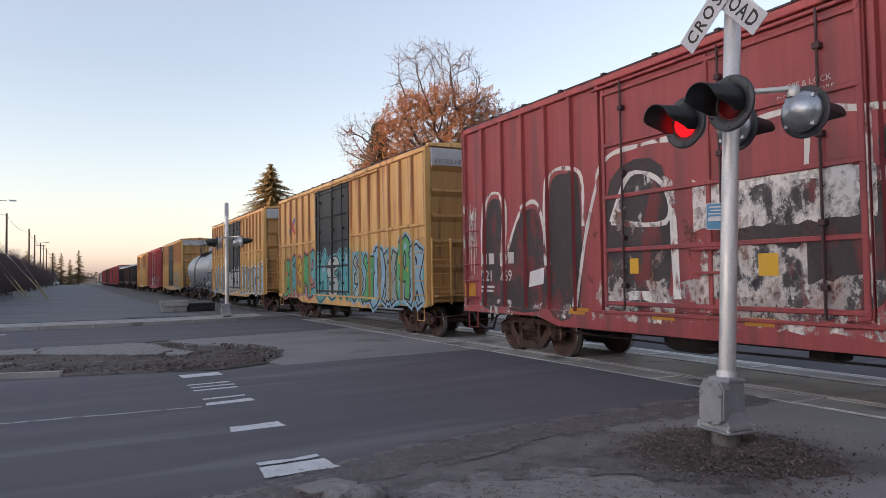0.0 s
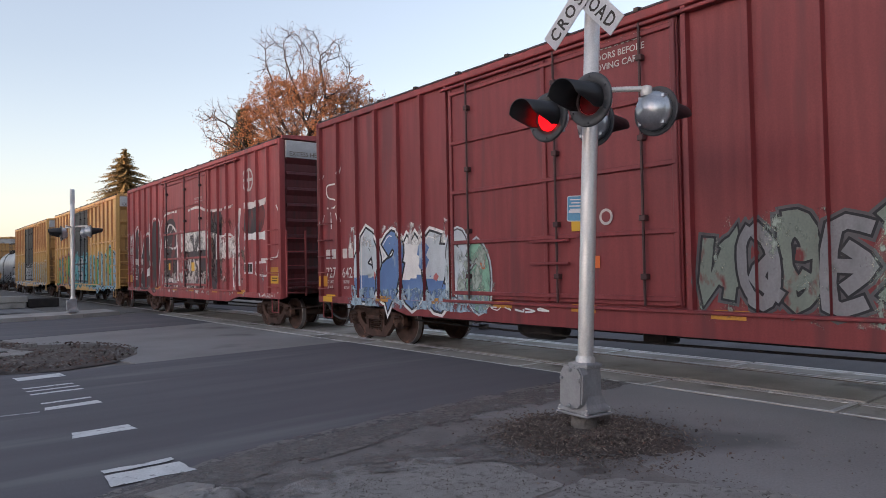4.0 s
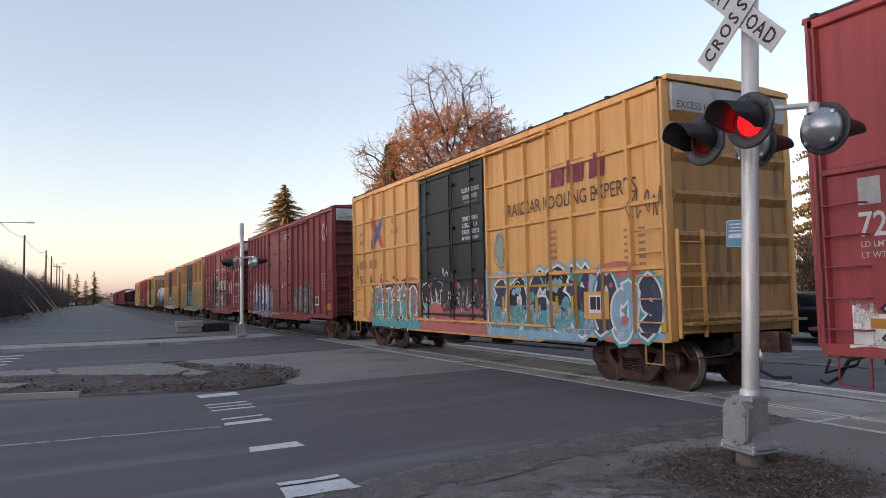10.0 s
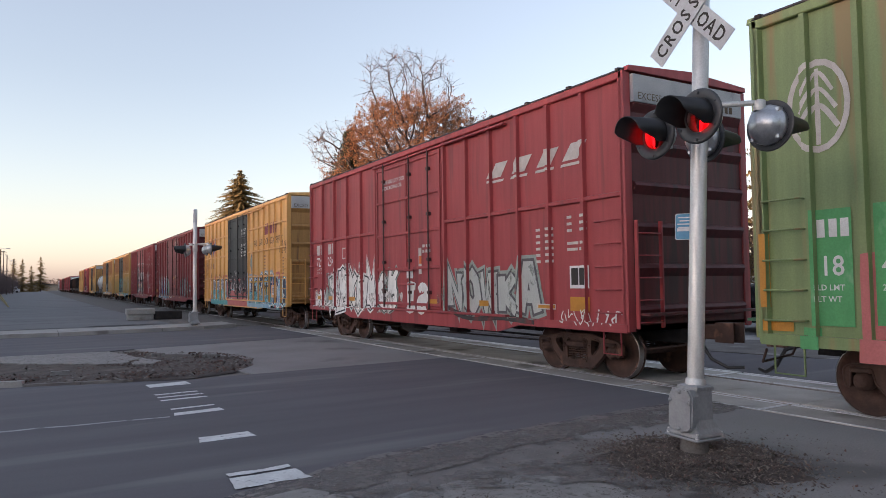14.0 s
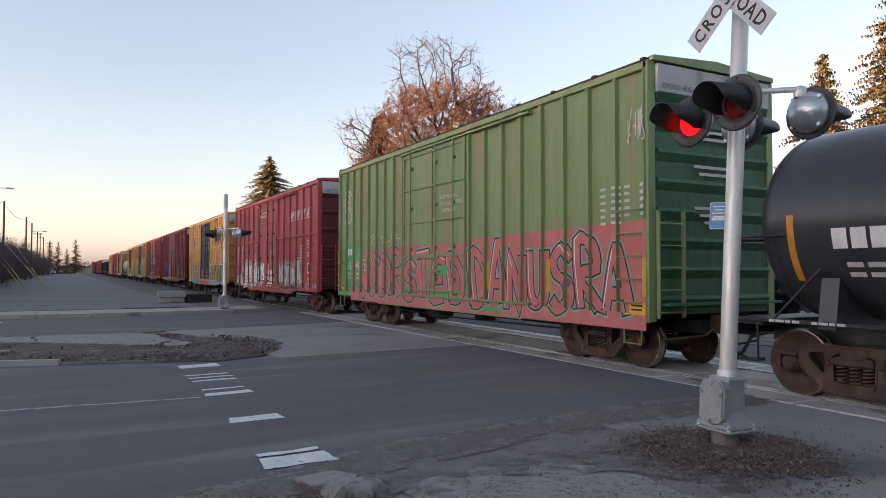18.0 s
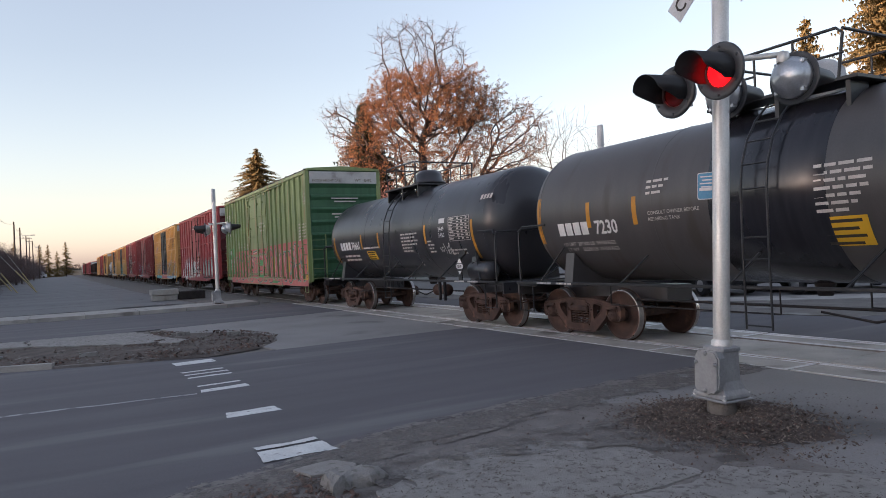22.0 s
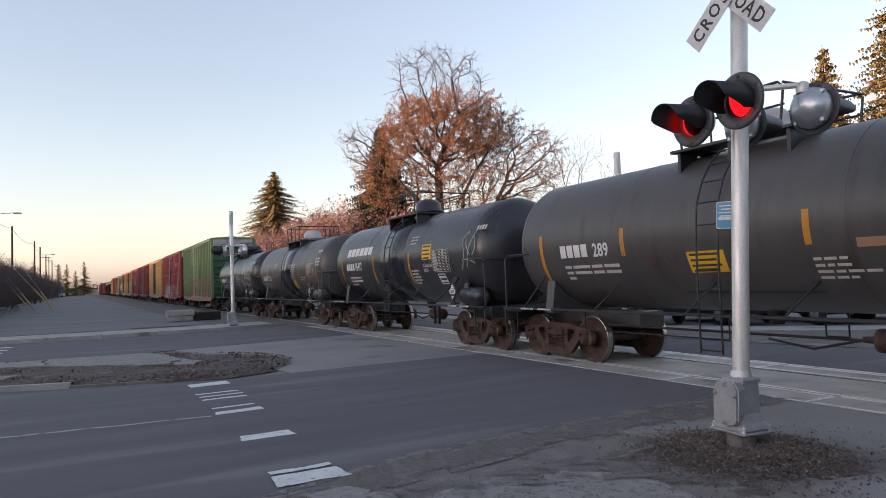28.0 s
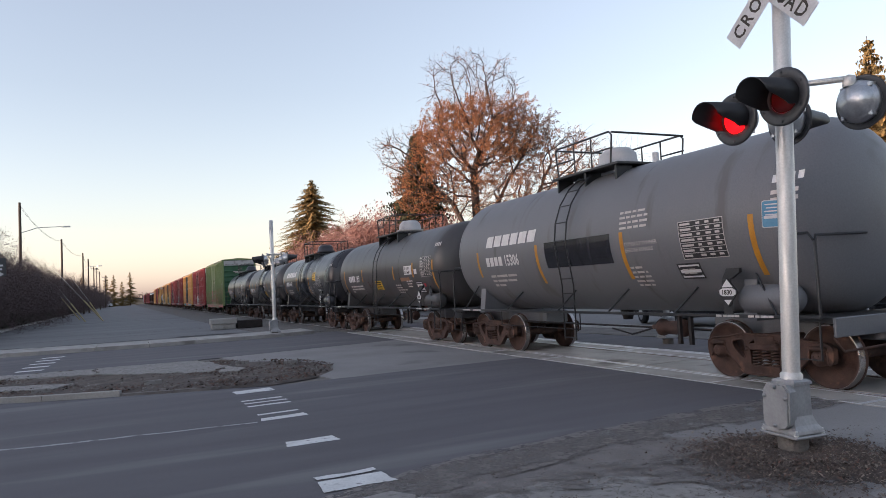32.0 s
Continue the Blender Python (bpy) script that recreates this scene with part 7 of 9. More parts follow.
def warning(h, u0, u1, v0, v1):
    h.box(u0, u1, v0, v1, SIGN_YELLOW, "placard", "yellow warning placard with dark lines")
    n = 4
    for k in range(n):
        z = v1 - (v1 - v0) * (k + 0.8) / n
        h.bars(u0 + 0.05, z, [[(u1 - u0) * (0.8 - 0.1 * (k % 2))]], (v1 - v0) / n * 0.4, 0, DARKTEXT, "marking")


def para(h, u, v, widths, hgt=0.042, gap=0.053):
    """Lines of small writing, each broken into bars of word length."""
    rng = random.Random(int(abs(u) * 100 + v * 10))
    lines = []
    for w in widths:
        line, left = [], w * 0.92
        while left > 0.05:
            q = min(left, rng.uniform(0.09, 0.22))
            line.append(q)
            left -= q + hgt * 0.8
        lines.append(line or [w])
    h.bars(u, v, lines, hgt, gap, OFF_WHITE, "stencil")


stripes(t1, ((-4.74, 1.54, 2.46), (-2.32, 2.0, 2.46), (-0.98, 2.0, 2.46), (2.10, 2.02, 2.5), (4.48, 1.53, 2.5)))
blocks(t1, (-4.18, -3.94, -3.70, -3.46), 2.0, 0.19, 0.26, WHITE)
t1.text("70661", -3.20, 2.0, 0.36, WHITE, 0.008, squeeze=0.82)
t1.bars(-4.05, 1.75, [[0.2, 0.35, 0.28, 0.3], [0.2, 0.32, 0.28, 0.3]], 0.07, 0.07, OFF_WHITE)
warning(t1, -2.04, -1.37, 1.62, 1.92)
t1.bars(-2.2, 2.0, [[0.55, 0.6]], 0.05, 0.03, OFF_WHITE)
para(t1, 0.64, 2.30, (1.1, 1.0, 1.15, 1.05, 0.6, 0.7))
table_plate(t1, 3.38, 4.38, 2.03, 2.62)
t1.bars(2.9, 2.5, [[0.3]], 0.12, 0.03, WHITE)
t1.text("3449", 2.85, 2.3, 0.16, WHITE, 0.003)
t1.text("3450", 2.85, 2.15, 0.16, WHITE, 0.003)
para(t1, 2.2, 2.05, (0.3, 0.36, 0.28, 0.34))
t1.box(-1.41, 0.94, 1.27, 1.30, BLACK, "grab_line")
scrawl(t1, 2.75, 3.4, 1.65, 2.0, S_WHITE2, 61, 0.02, 6)
blocks(t1, (4.75, 4.88, 5.01, 5.14), 2.95, 0.09, 0.12, OFF_WHITE)
para(t1, 3.3, 1.78, (0.9, 0.8))

stripes(t2, ((-5.0, 1.81, 2.72), (-3.55, 2.07, 2.53), (-2.40, 2.06, 2.53), (0.62, 2.06, 2.54), (2.02, 2.07, 2.54), (3.22, 2.06, 2.53), (4.5, 1.75, 2.75)))
blocks(t2, (-4.44, -4.22, -4.0, -3.78), 1.95, 0.18, 0.24, WHITE)
t2.text("7230", -3.42, 1.95, 0.34, WHITE, 0.008, squeeze=0.85)
t2.text("LD LMT  207500 LB  94100 KGS", -4.42, 1.74, 0.105, OFF_WHITE, 0.001)
t2.text("LT WT    55500 LB  25150 KGS", -4.36, 1.62, 0.105, OFF_WHITE, 0.001)
warning(t2, 0.74, 1.36, 1.53, 1.95)
para(t2, 0.75, 2.58, (0.8, 0.8, 0.78, 0.74, 0.66, 0.58, 0.5))
table_plate(t2, 3.32, 4.24, 2.05, 2.58)
frame_plate(t2, 2.82, 1.40, 0.42, 0.33)
para(t2, -2.12, 2.72, (0.5, 0.4, 0.4))
t2.text("CONSULT OWNER BEFORE", -2.1, 2.20, 0.085, OFF_WHITE)
t2.text("REPAIRING TANK", -2.1, 2.10, 0.085, OFF_WHITE)
para(t2, 2.2, 2.0, (0.8, 0.6))
t2.box(3.3, 3.5, 1.85, 1.97, RED_STK, "sticker")
blocks(t2, (4.55, 4.68, 4.81, 4.94), 3.0, 0.09, 0.12, OFF_WHITE)
t2.bars(4.55, 2.7, [[0.16, 0.3], [0.16, 0.3], [0.16, 0.2]], 0.07, 0.05, OFF_WHITE)

stripes(t3, ((-4.46, 1.67, 2.54), (-1.49, 1.62, 2.56), (1.23, 1.62, 2.56)))
blocks(t3, (-3.95, -3.56, -3.17, -2.78, -2.39, -2.0), 2.62, 0.32, 0.27, WHITE, 0.05)
blocks(t3, (-3.95, -3.76, -3.57, -3.38), 2.15, 0.15, 0.22, WHITE)
t3.text("16432", -3.15, 2.14, 0.36, WHITE, 0.010, squeeze=0.70)
t3.bars(-3.82, 1.85, [[0.2, 0.4, 0.35], [0.2, 0.38, 0.35], [0.14, 0.28]], 0.06, 0.07, OFF_WHITE)
warning(t3, 2.12, 2.67, 2.29, 2.71)
t3.text("SULPHURIC", 2.14, 2.09, 0.12, OFF_WHITE, 0.003)
t3.text("ACID", 2.14, 1.96, 0.12, OFF_WHITE, 0.003)
table_plate(t3, 2.72, 3.68, 1.93, 2.52)
frame_plate(t3, 2.90, 1.56, 0.4, 0.32)
para(t3, 1.32, 2.95, (0.5, 0.5, 0.45))
para(t3, 1.35, 1.98, (0.5, 0.5, 0.5, 0.5, 0.4))
t3.strokes([[(4.3, 1.95), (4.5, 2.3), (4.45, 2.7), (4.7, 2.9), (4.6, 2.6), (4.8, 2.3)], [(4.7, 2.4), (4.95, 2.75), (5.05, 2.5), (4.9, 2.3)], [(4.4, 2.2), (4.7, 2.2), (5.0, 2.1)], [(4.6, 2.0), (4.75, 2.5), (5.1, 3.0)]], 0.05, S_SAGE)
blocks(t3, (5.0, 5.12, 5.24, 5.36), 2.9, 0.08, 0.12, OFF_WHITE)

stripes(t4, ((-4.38, 1.59, 2.54), (-2.0, 2.03, 2.52), (1.47, 2.02, 2.49), (3.27, 2.06, 2.53), (4.88, 1.60, 2.54)))
blocks(t4, (-3.76, -3.55, -3.34, -3.13), 2.06, 0.17, 0.24, WHITE)
t4.text("289", -2.80, 2.06, 0.34, WHITE, 0.008, squeeze=0.85)
t4.bars(-3.72, 1.84, [[0.2, 0.5, 0.3, 0.4], [0.2, 0.5, 0.3, 0.4], [0.2]], 0.06, 0.06, OFF_WHITE)
warning(t4, -0.6, 0.11, 1.67, 2.03)
t4.box(2.53, 3.19, 2.16, 2.45, WHITE, "sticker", "white label with dark figures")
t4.text("SR 13450", 2.57, 2.33, 0.12, DARKTEXT, 0.002)
t4.text("SR 13449", 2.57, 2.19, 0.12, DARKTEXT, 0.002)
t4.box(3.4, 3.62, 2.16, 2.32, WHITE, "sticker")
t4.box(2.1, 2.9, 1.95, 2.07, FADED, "old_sticker", "browned old label")
table_plate(t4, 3.92, 4.76, 2.05, 2.67)
para(t4, 1.48, 1.80, (0.5, 0.6, 0.9, 0.6))
para(t4, 2.6, 1.92, (0.6, 0.45, 0.4))
frame_plate(t4, 3.38, 1.52, 0.42, 0.36)
t4.box(3.95, 4.1, 1.72, 1.84, RED_STK, "sticker")
t4.box(-0.96, 1.41, 1.26, 1.29, BLACK, "grab_line")
scrawl(t4, -1.5, -0.8, 1.7, 2.1, S_DARK, 62, 0.02, 6)
blocks(t4, (4.9, 5.02, 5.14, 5.26), 2.95, 0.08, 0.12, OFF_WHITE)

stripes(t5, ((-3.97, 1.88, 2.53), (-1.18, 1.62, 2.53), (1.73, 1.63, 2.55), (4.64, 1.60, 2.55)))
blocks(t5, (-3.50, -3.11, -2.72, -2.33, -1.94, -1.55), 2.62, 0.32, 0.27, WHITE, 0.05)
blocks(t5, (-3.54, -3.33, -3.12, -2.91), 2.15, 0.16, 0.22, WHITE)
t5.text("15306", -2.65, 2.14, 0.36, WHITE, 0.010, squeeze=0.76)
t5.bars(-3.5, 1.86, [[0.25, 0.5, 0.4], [0.2, 0.45, 0.4], [0.16, 0.3]], 0.06, 0.07, OFF_WHITE)
t5.box(-0.84, 1.4, 1.99, 2.55, SHINY, "patch", "glossy black repainted patch")
para(t5, 1.70, 2.88, (0.8, 0.82, 0.84, 0.8))
t5.text("CONSULT OWNER", 1.80, 2.28, 0.10, OFF_WHITE)
t5.text("BEFORE REPAIRS", 1.80, 2.17, 0.10, OFF_WHITE)
para(t5, 1.80, 1.85, (0.42, 0.45, 0.5, 0.48, 0.44))
table_plate(t5, 3.19, 4.13, 1.95, 2.58, 7)
frame_plate(t5, 3.0, 1.62, 0.45, 0.24)
blocks(t5, (5.0, 5.14, 5.28, 5.42), 2.95, 0.09, 0.12, WHITE)
t5.bars(5.0, 2.78, [[0.2, 0.2], [0.2, 0.2], [0.3]], 0.06, 0.05, OFF_WHITE)


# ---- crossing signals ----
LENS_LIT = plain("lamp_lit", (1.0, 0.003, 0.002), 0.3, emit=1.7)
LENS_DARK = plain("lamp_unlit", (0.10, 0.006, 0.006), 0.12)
HOOD = mat("hood_black", (0.014, 0.014, 0.016), (0.02, 0.02, 0.022), 0.5, scale=5, fine=40, bump=0.05)
PLATE_GREY = mat("plate_grey", (0.06, 0.062, 0.068), (0.045, 0.047, 0.052), 0.5, scale=5, fine=40, bump=0.05)
SIGN_WHITE = mat("sign_white", (0.6, 0.61, 0.63), (0.5, 0.51, 0.53), 0.5, scale=4, fine=40, bump=0.02)
SIGN_BLUE = mat("sign_blue", (0.06, 0.25, 0.42), (0.05, 0.21, 0.36), 0.45, scale=6, fine=40, bump=0.02)
FLASH = []


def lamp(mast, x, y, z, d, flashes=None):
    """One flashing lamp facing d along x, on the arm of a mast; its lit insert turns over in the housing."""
    R = 0.254
    ring = Mesh()
    prof = [(0.141, 0.0), (0.148, 0.015), (R - 0.02, 0.03), (R, 0.02), (R, 0.005), (R - 0.02, 0.012), (0.148, -0.004), (0.141, 0.0)]
    ring.lathe([(r, d * t + x) for r, t in prof], (0, y, z), "x", 36)
    for k in range(6):
        a = math.pi / 6 + k * math.pi / 3
        ring.lathe([(0.012, x + d * 0.02), (0.012, x + d * 0.035), (0, x + d * 0.037)], (0, y + 0.217 * math.cos(a), z + 0.217 * math.sin(a)), "x", 8)
    plate = ring.put("background_plate", PLATE_GREY, mast, "dark round background plate")
    back = Mesh()
    back.lathe([(0.186, x + d * 0.012), (0.198, x + d * 0.008), (0.198, x - d * 0.05), (0.180, x - d * 0.06), (0.171, x - d * 0.095), (0.139, x - d * 0.145), (0.083, x - d * 0.182), (0.0, x - d * 0.196)], (0, y, z), "x", 28)
    for k in range(4):
        a = math.pi / 4 + k * math.pi / 2
        back.box(*sorted((x - d * 0.01, x - d * 0.08)), y + 0.189 * math.cos(a) - 0.02, y + 0.189 * math.cos(a) + 0.02, z + 0.189 * math.sin(a) - 0.02, z + 0.189 * math.sin(a) + 0.02, 0.006)
    back.put("housing", ALU, mast, "silver domed lamp housing")
    hood = Mesh()
    n, v, f = 22, [], []
    for side in (0.166, 0.158):
        for k in range(n + 1):
            a = math.radians(-32 + 244 * k / n)
            reach = 0.385 + 0.04 * math.sin(a) if math.sin(a) > 0.1 else 0.115 + 0.27 * min(1, max(0, (math.sin(a) + 0.5) / 0.6))
            drop = 0.02 * reach / 0.4
            v += [(x + d * 0.01, y + side * math.cos(a), z + side * math.sin(a)), (x + d * (0.01 + reach), y + side * 1.02 * math.cos(a), z + side * 1.02 * math.sin(a) - 0.10 * reach)]
    m = 2 * (n + 1)
    for k in range(n):
        f += [(2 * k, 2 * k + 2, 2 * k + 3, 2 * k + 1), (m + 2 * k, m + 2 * k + 1, m + 2 * k + 3, m + 2 * k + 2), (2 * k + 1, 2 * k + 3, m + 2 * k + 3, m + 2 * k + 1)]
    hood.add(v, f, True)
    hood.put("hood", HOOD, mast, "black lamp hood")
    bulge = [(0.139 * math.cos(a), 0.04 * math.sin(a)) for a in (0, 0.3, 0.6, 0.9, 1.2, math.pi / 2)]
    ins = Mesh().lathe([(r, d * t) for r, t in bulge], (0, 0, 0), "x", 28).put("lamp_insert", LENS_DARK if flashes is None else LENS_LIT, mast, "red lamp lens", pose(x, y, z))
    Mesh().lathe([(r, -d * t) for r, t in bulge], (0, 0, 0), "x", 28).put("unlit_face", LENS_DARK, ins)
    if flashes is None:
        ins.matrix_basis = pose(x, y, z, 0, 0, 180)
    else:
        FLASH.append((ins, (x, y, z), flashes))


def mast(label, at, near=True):
    m = thing("crossing_signal", label, "railway signal", "crossing signals", at=at)
    # foundation, junction box base, pole
    Mesh().lathe([(0.0, -0.25), (0.132, -0.25), (0.132, 0.13), (0.127, 0.14), (0, 0.14)], (0, 0, 0), "z", 28).put("footing", FOOTING, m, "round concrete footing")
    b = Mesh()
    b.box(-0.24, 0.24, -0.24, 0.24, 0.105, 0.135, 0.012)
    b.prism([(-0.2, -0.2), (0.2, -0.2), (0.2, 0.2), (-0.2, 0.2)], 0.135, 0.15, "xy")
    v = [(s * w, t * w, z) for z, w in ((0.15, 0.225), (0.18, 0.215), (0.225, 0.175), (0.31, 0.140), (0.615, 0.125), (0.62, 0.14), (0.65, 0.14), (0.67, 0.105)) for s, t in ((-1, -1), (1, -1), (1, 1), (-1, 1))]
    b.add(v, [(4 * k + i, 4 * k + (i + 1) % 4, 4 * k + 4 + (i + 1) % 4, 4 * k + 4 + i) for k in range(7) for i in range(4)] + [(28, 29, 30, 31)])
    b.v = [(x * 0.85, y * 0.85, 0.14 + (z - 0.105) * 0.92) for x, y, z in b.v]
    b.put("base", GREYBOX, m, "grey cast junction box base")
    dr = Mesh()
    dr.prism([(-0.15, 0.24), (-0.11, 0.20), (0.11, 0.20), (0.15, 0.24), (0.15, 0.56), (0.10, 0.62), (-0.10, 0.62), (-0.15, 0.56)], -0.265, -0.12, "yz")
    dr.prism([(-0.17, 0.30), (-0.165, 0.25), (-0.13, 0.235), (-0.10, 0.20), (-0.055, 0.195), (0, 0.165), (0.055, 0.195), (0.10, 0.20), (0.13, 0.235), (0.165, 0.25), (0.17, 0.30), (0.17, 0.55), (0.115, 0.635), (-0.115, 0.635), (-0.17, 0.55)], -0.245, -0.225, "yz")
    for y, z in ((0, 0.6), (0, 0.22), (-0.13, 0.5), (0.13, 0.5)):
        dr.lathe([(0.022, -0.26), (0.022, -0.28), (0, -0.285)], (0, y, z), "x", 8)
    dr.v = [(x * 0.85, y * 0.85, 0.14 + (z - 0.105) * 0.92) for x, y, z in dr.v]
    dr.put("box_door", GREYBOX, m)
    for s, t in ((-1, -1), (1, -1), (1, 1), (-1, 1)):
        Mesh().lathe([(0.02, 0.16), (0.02, 0.19), (0.012, 0.192), (0.012, 0.22), (0, 0.22)], (s * 0.172, t * 0.172, 0), "z", 6).put("bolt", STEEL, m)
    Mesh().lathe([(0.079, 0.6), (0.079, 4.75), (0.05, 4.79), (0, 4.80)], (0, 0, 0), "z", 24).put("pole", STEEL, m, "galvanised steel pole")
    Mesh().lathe([(0.098, 0.64), (0.098, 0.70), (0.078, 0.72), (0.076, 0.74)], (0, 0, 0), "z", 24).put("collar", STEEL, m)
    if near:
        Mesh().box(0.05, 0.095, -0.03, 0.03, 0.95, 1.0, 0.006).put("clip", SIGN_WHITE, m)
    # lamp arm
    arm = Mesh()
    arm.lathe([(0.095, 3.12), (0.095, 3.42)], (0, 0, 0), "z", 20)
    arm.tube([(-0.30, -0.36, 3.42), (-0.05, -0.03, 3.40), (-0.05, 0.03, 3.40), (-0.20, 0.28, 3.38)], 0.028, 8)
    arm.tube([(0.05, 0, 3.42), (0.40, -0.33, 3.44), (0.43, -0.36, 3.42)], 0.03, 8)
    arm.tube([(0.05, 0, 3.42), (0.40, 0.33, 3.42), (0.43, 0.36, 3.38)], 0.03, 8)
    arm.lathe([(0.055, 3.36), (0.06, 3.40), (0.055, 3.46), (0, 3.48)], (0.43, -0.36, 0), "z", 12)
    arm.lathe([(0.055, 3.36), (0.06, 3.40), (0.055, 3.46), (0, 3.48)], (0.43, 0.36, 0), "z", 12)
    arm.put("lamp_arm", STEEL, m)
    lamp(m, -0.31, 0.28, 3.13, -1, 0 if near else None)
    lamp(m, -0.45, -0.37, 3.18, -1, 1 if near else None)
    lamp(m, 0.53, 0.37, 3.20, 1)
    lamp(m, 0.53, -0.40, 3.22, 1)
    if near:
        # crossbuck
        for k, (word, ang) in enumerate((("RAILROAD", 45), ("CROSSING", -45))):
            x = -0.14 - 0.02 * k
            turn = Matrix.Translation((x, 0.0, 4.36)) @ Matrix.Rotation(radians(ang), 4, "X")
            bl = Mesh()
            pts = [(-0.60, -0.112), (0.60, -0.112), (0.60, 0.112), (-0.60, 0.112)]
            bl.add([turn @ Vector((e, -a, b)) for e in (-0.008, 0.0) for a, b in pts], [(0, 1, 2, 3), (7, 6, 5, 4), (0, 4, 5, 1), (1, 5, 6, 2), (2, 6, 7, 3), (3, 7, 4, 0)])
            blade = bl.put("crossbuck_blade", SIGN_WHITE, m, "white crossbuck blade with black letters")
            tx = Mesh()
            span = 1.10
            pitch = span / len(word)
            for i, ch in enumerate(word):
                tris = letters(ch, 0.20, 0.004)
                w = max(p[0] for t in tris for p in t)
                u0 = -span / 2 + pitch * (i + 0.5) - w * 0.42
                for t in tris:
                    tx.add([turn @ Vector((-0.012, -(u0 + p[0] * 0.84), p[1] - 0.068)) for p in t], [(0, 1, 2)])
            tx.put("letters", DARKTEXT, blade)
        # emergency notice
        q = Matrix.Translation((-0.06, 0.10, 2.21)) @ Matrix.Rotation(radians(16), 4, "Z")
        def rounded(w, h, r, e):
            return [Vector((e, s * (w - r) + r * math.cos(a), t * (h - r) + r * math.sin(a))) for s, t, a0 in ((1, 1, 0), (-1, 1, 90), (-1, -1, 180), (1, -1, 270)) for a in (radians(a0 + 30 * i) for i in range(4))]
        for w, h, e, mt, nm in ((0.108, 0.132, 0.0, SIGN_WHITE, "notice_plate"), (0.100, 0.124, -0.004, SIGN_BLUE, "notice_face")):
            pl = Mesh()
            fr, bk = [q @ p for p in rounded(w, h, 0.02, e - 0.003)], [q @ p for p in rounded(w, h, 0.02, e)]
            k = len(fr)
            pl.add(fr + bk, [list(range(k)), list(range(k, 2 * k))[::-1]] + [(i, (i + 1) % k, k + (i + 1) % k, k + i) for i in range(k)])
            pl.put(nm, mt, m, "small blue notice with a white rim")
        tb = Mesh()
        for k, (w, hh) in enumerate(((0.075, 0.012), (0.06, 0.012), (0.082, 0.012), (0.07, 0.012), (0.085, 0.03))):
            z = 0.085 - 0.033 * k
            tb.add([q @ Vector((-0.009, a, z + b)) for a, b in ((-w, 0), (w, 0), (w, hh), (-w, hh))], [(0, 1, 2, 3)])
        tb.put("notice_lines", SIGN_WHITE, m)
        for z in (2.10, 2.28):
            Mesh().lathe([(0.078, z), (0.078, z + 0.015)], (0, 0, 0), "z", 20).put("strap", BLACK, m)
    else:
        Mesh().lathe([(0.08, 4.3), (0.086, 4.32), (0.086, 4.82), (0.07, 4.86), (0, 4.87)], (0, 0, 0), "z", 16).put("mast_cap", SIGN_WHITE, m, "pale cylinder on the mast top")
    return m


# the near mast leans a little
LEAN = Matrix.Rotation(radians(2.5), 4, Vector((0.77, 0.64, 0)))
near_mast = mast("steel crossing signal mast with red lamps and a white crossbuck", Matrix.Translation((5.77, 5.15, 0.05)) @ LEAN)
far_mast = mast("grey crossing signal mast across the side road", pose(5.8, 30.1, 0.02, 0, 0, 0), near=False)
mast("grey crossing signal mast beyond the tracks", pose(12.5, 14.1, 0.0, 0, 0, 170), near=False)

# the heap of bark and soil round the near mast
heap = Mesh()
v, f = [], []
random.seed(9)
NR, NA = 16, 60
for i in range(NR + 1):
    s = i / NR
    for j in range(NA):
        a = 2 * math.pi * j / NA
        r = s * (1.0 + 0.30 * noise.noise((math.cos(a) * 1.5, math.sin(a) * 1.5, 3.0)) + 0.16 * noise.noise((math.cos(a) * 6, math.sin(a) * 6, 3.0)))
        x, y = 5.66 + r * math.cos(a), 5.08 + r * math.sin(a)
        z = 0.105 * (1 - s * s) ** 1.5 + (0.035 * noise.noise((x * 5, y * 5, 0)) + 0.018 * noise.noise((x * 17, y * 17, 4))) * (1 - s) ** 0.4 - 0.02 - 0.065 * math.exp(-((x - 5.68) ** 2 + (y - 5.06) ** 2) / 0.06)
        v.append((x, y, z if i < NR else -0.03))
for i in range(NR):
    f += [(i * NA + j, i * NA + (j + 1) % NA, (i + 1) * NA + (j + 1) % NA, (i + 1) * NA + j) for j in range(NA)]
heap.add(v, f, True)
tagged(heap.put("soil_heap", DIRT), "low heap of dark soil and bark chips round the mast", "soil", kind="structure")


def heap_spot(rng, spread):
    r, a = abs(rng.gauss(0, spread)), rng.uniform(0, 6.283)
    s = min(1.0, r / 1.15)
    x, y = 5.66 + r * math.cos(a), 5.05 + r * math.sin(a)
    return x, y, rng.uniform(0, 0.02) + 0.105 * (1 - s * s) ** 1.5 + 0.035 * noise.noise((x * 5, y * 5, 0)) * (1 - s) ** 0.4 - 0.012 - 0.065 * math.exp(-((x - 5.68) ** 2 + (y - 5.06) ** 2) / 0.06)


_h = random.Random(12)
scatter("bark_chips", [heap_spot(_h, 0.50) for _ in range(20000)], (0.004, 0.020), CHIP_DARK, "dark bark chips heaped round the mast", "bark chips", 8, 0.7, 1.4)
scatter("bark_chips", [heap_spot(_h, 0.58) for _ in range(5200)], (0.004, 0.016), CHIP_PALE, "pale bark chips heaped round the mast", "bark chips", 9, 0.6, 1.8)
scatter("bark_chips", [heap_spot(_h, 0.62) for _ in range(2200)], (0.004, 0.018), LITTER, "rusty bark chips heaped round the mast", "bark chips", 10, 0.6, 1.6)


# ---- trees and shrubs ----

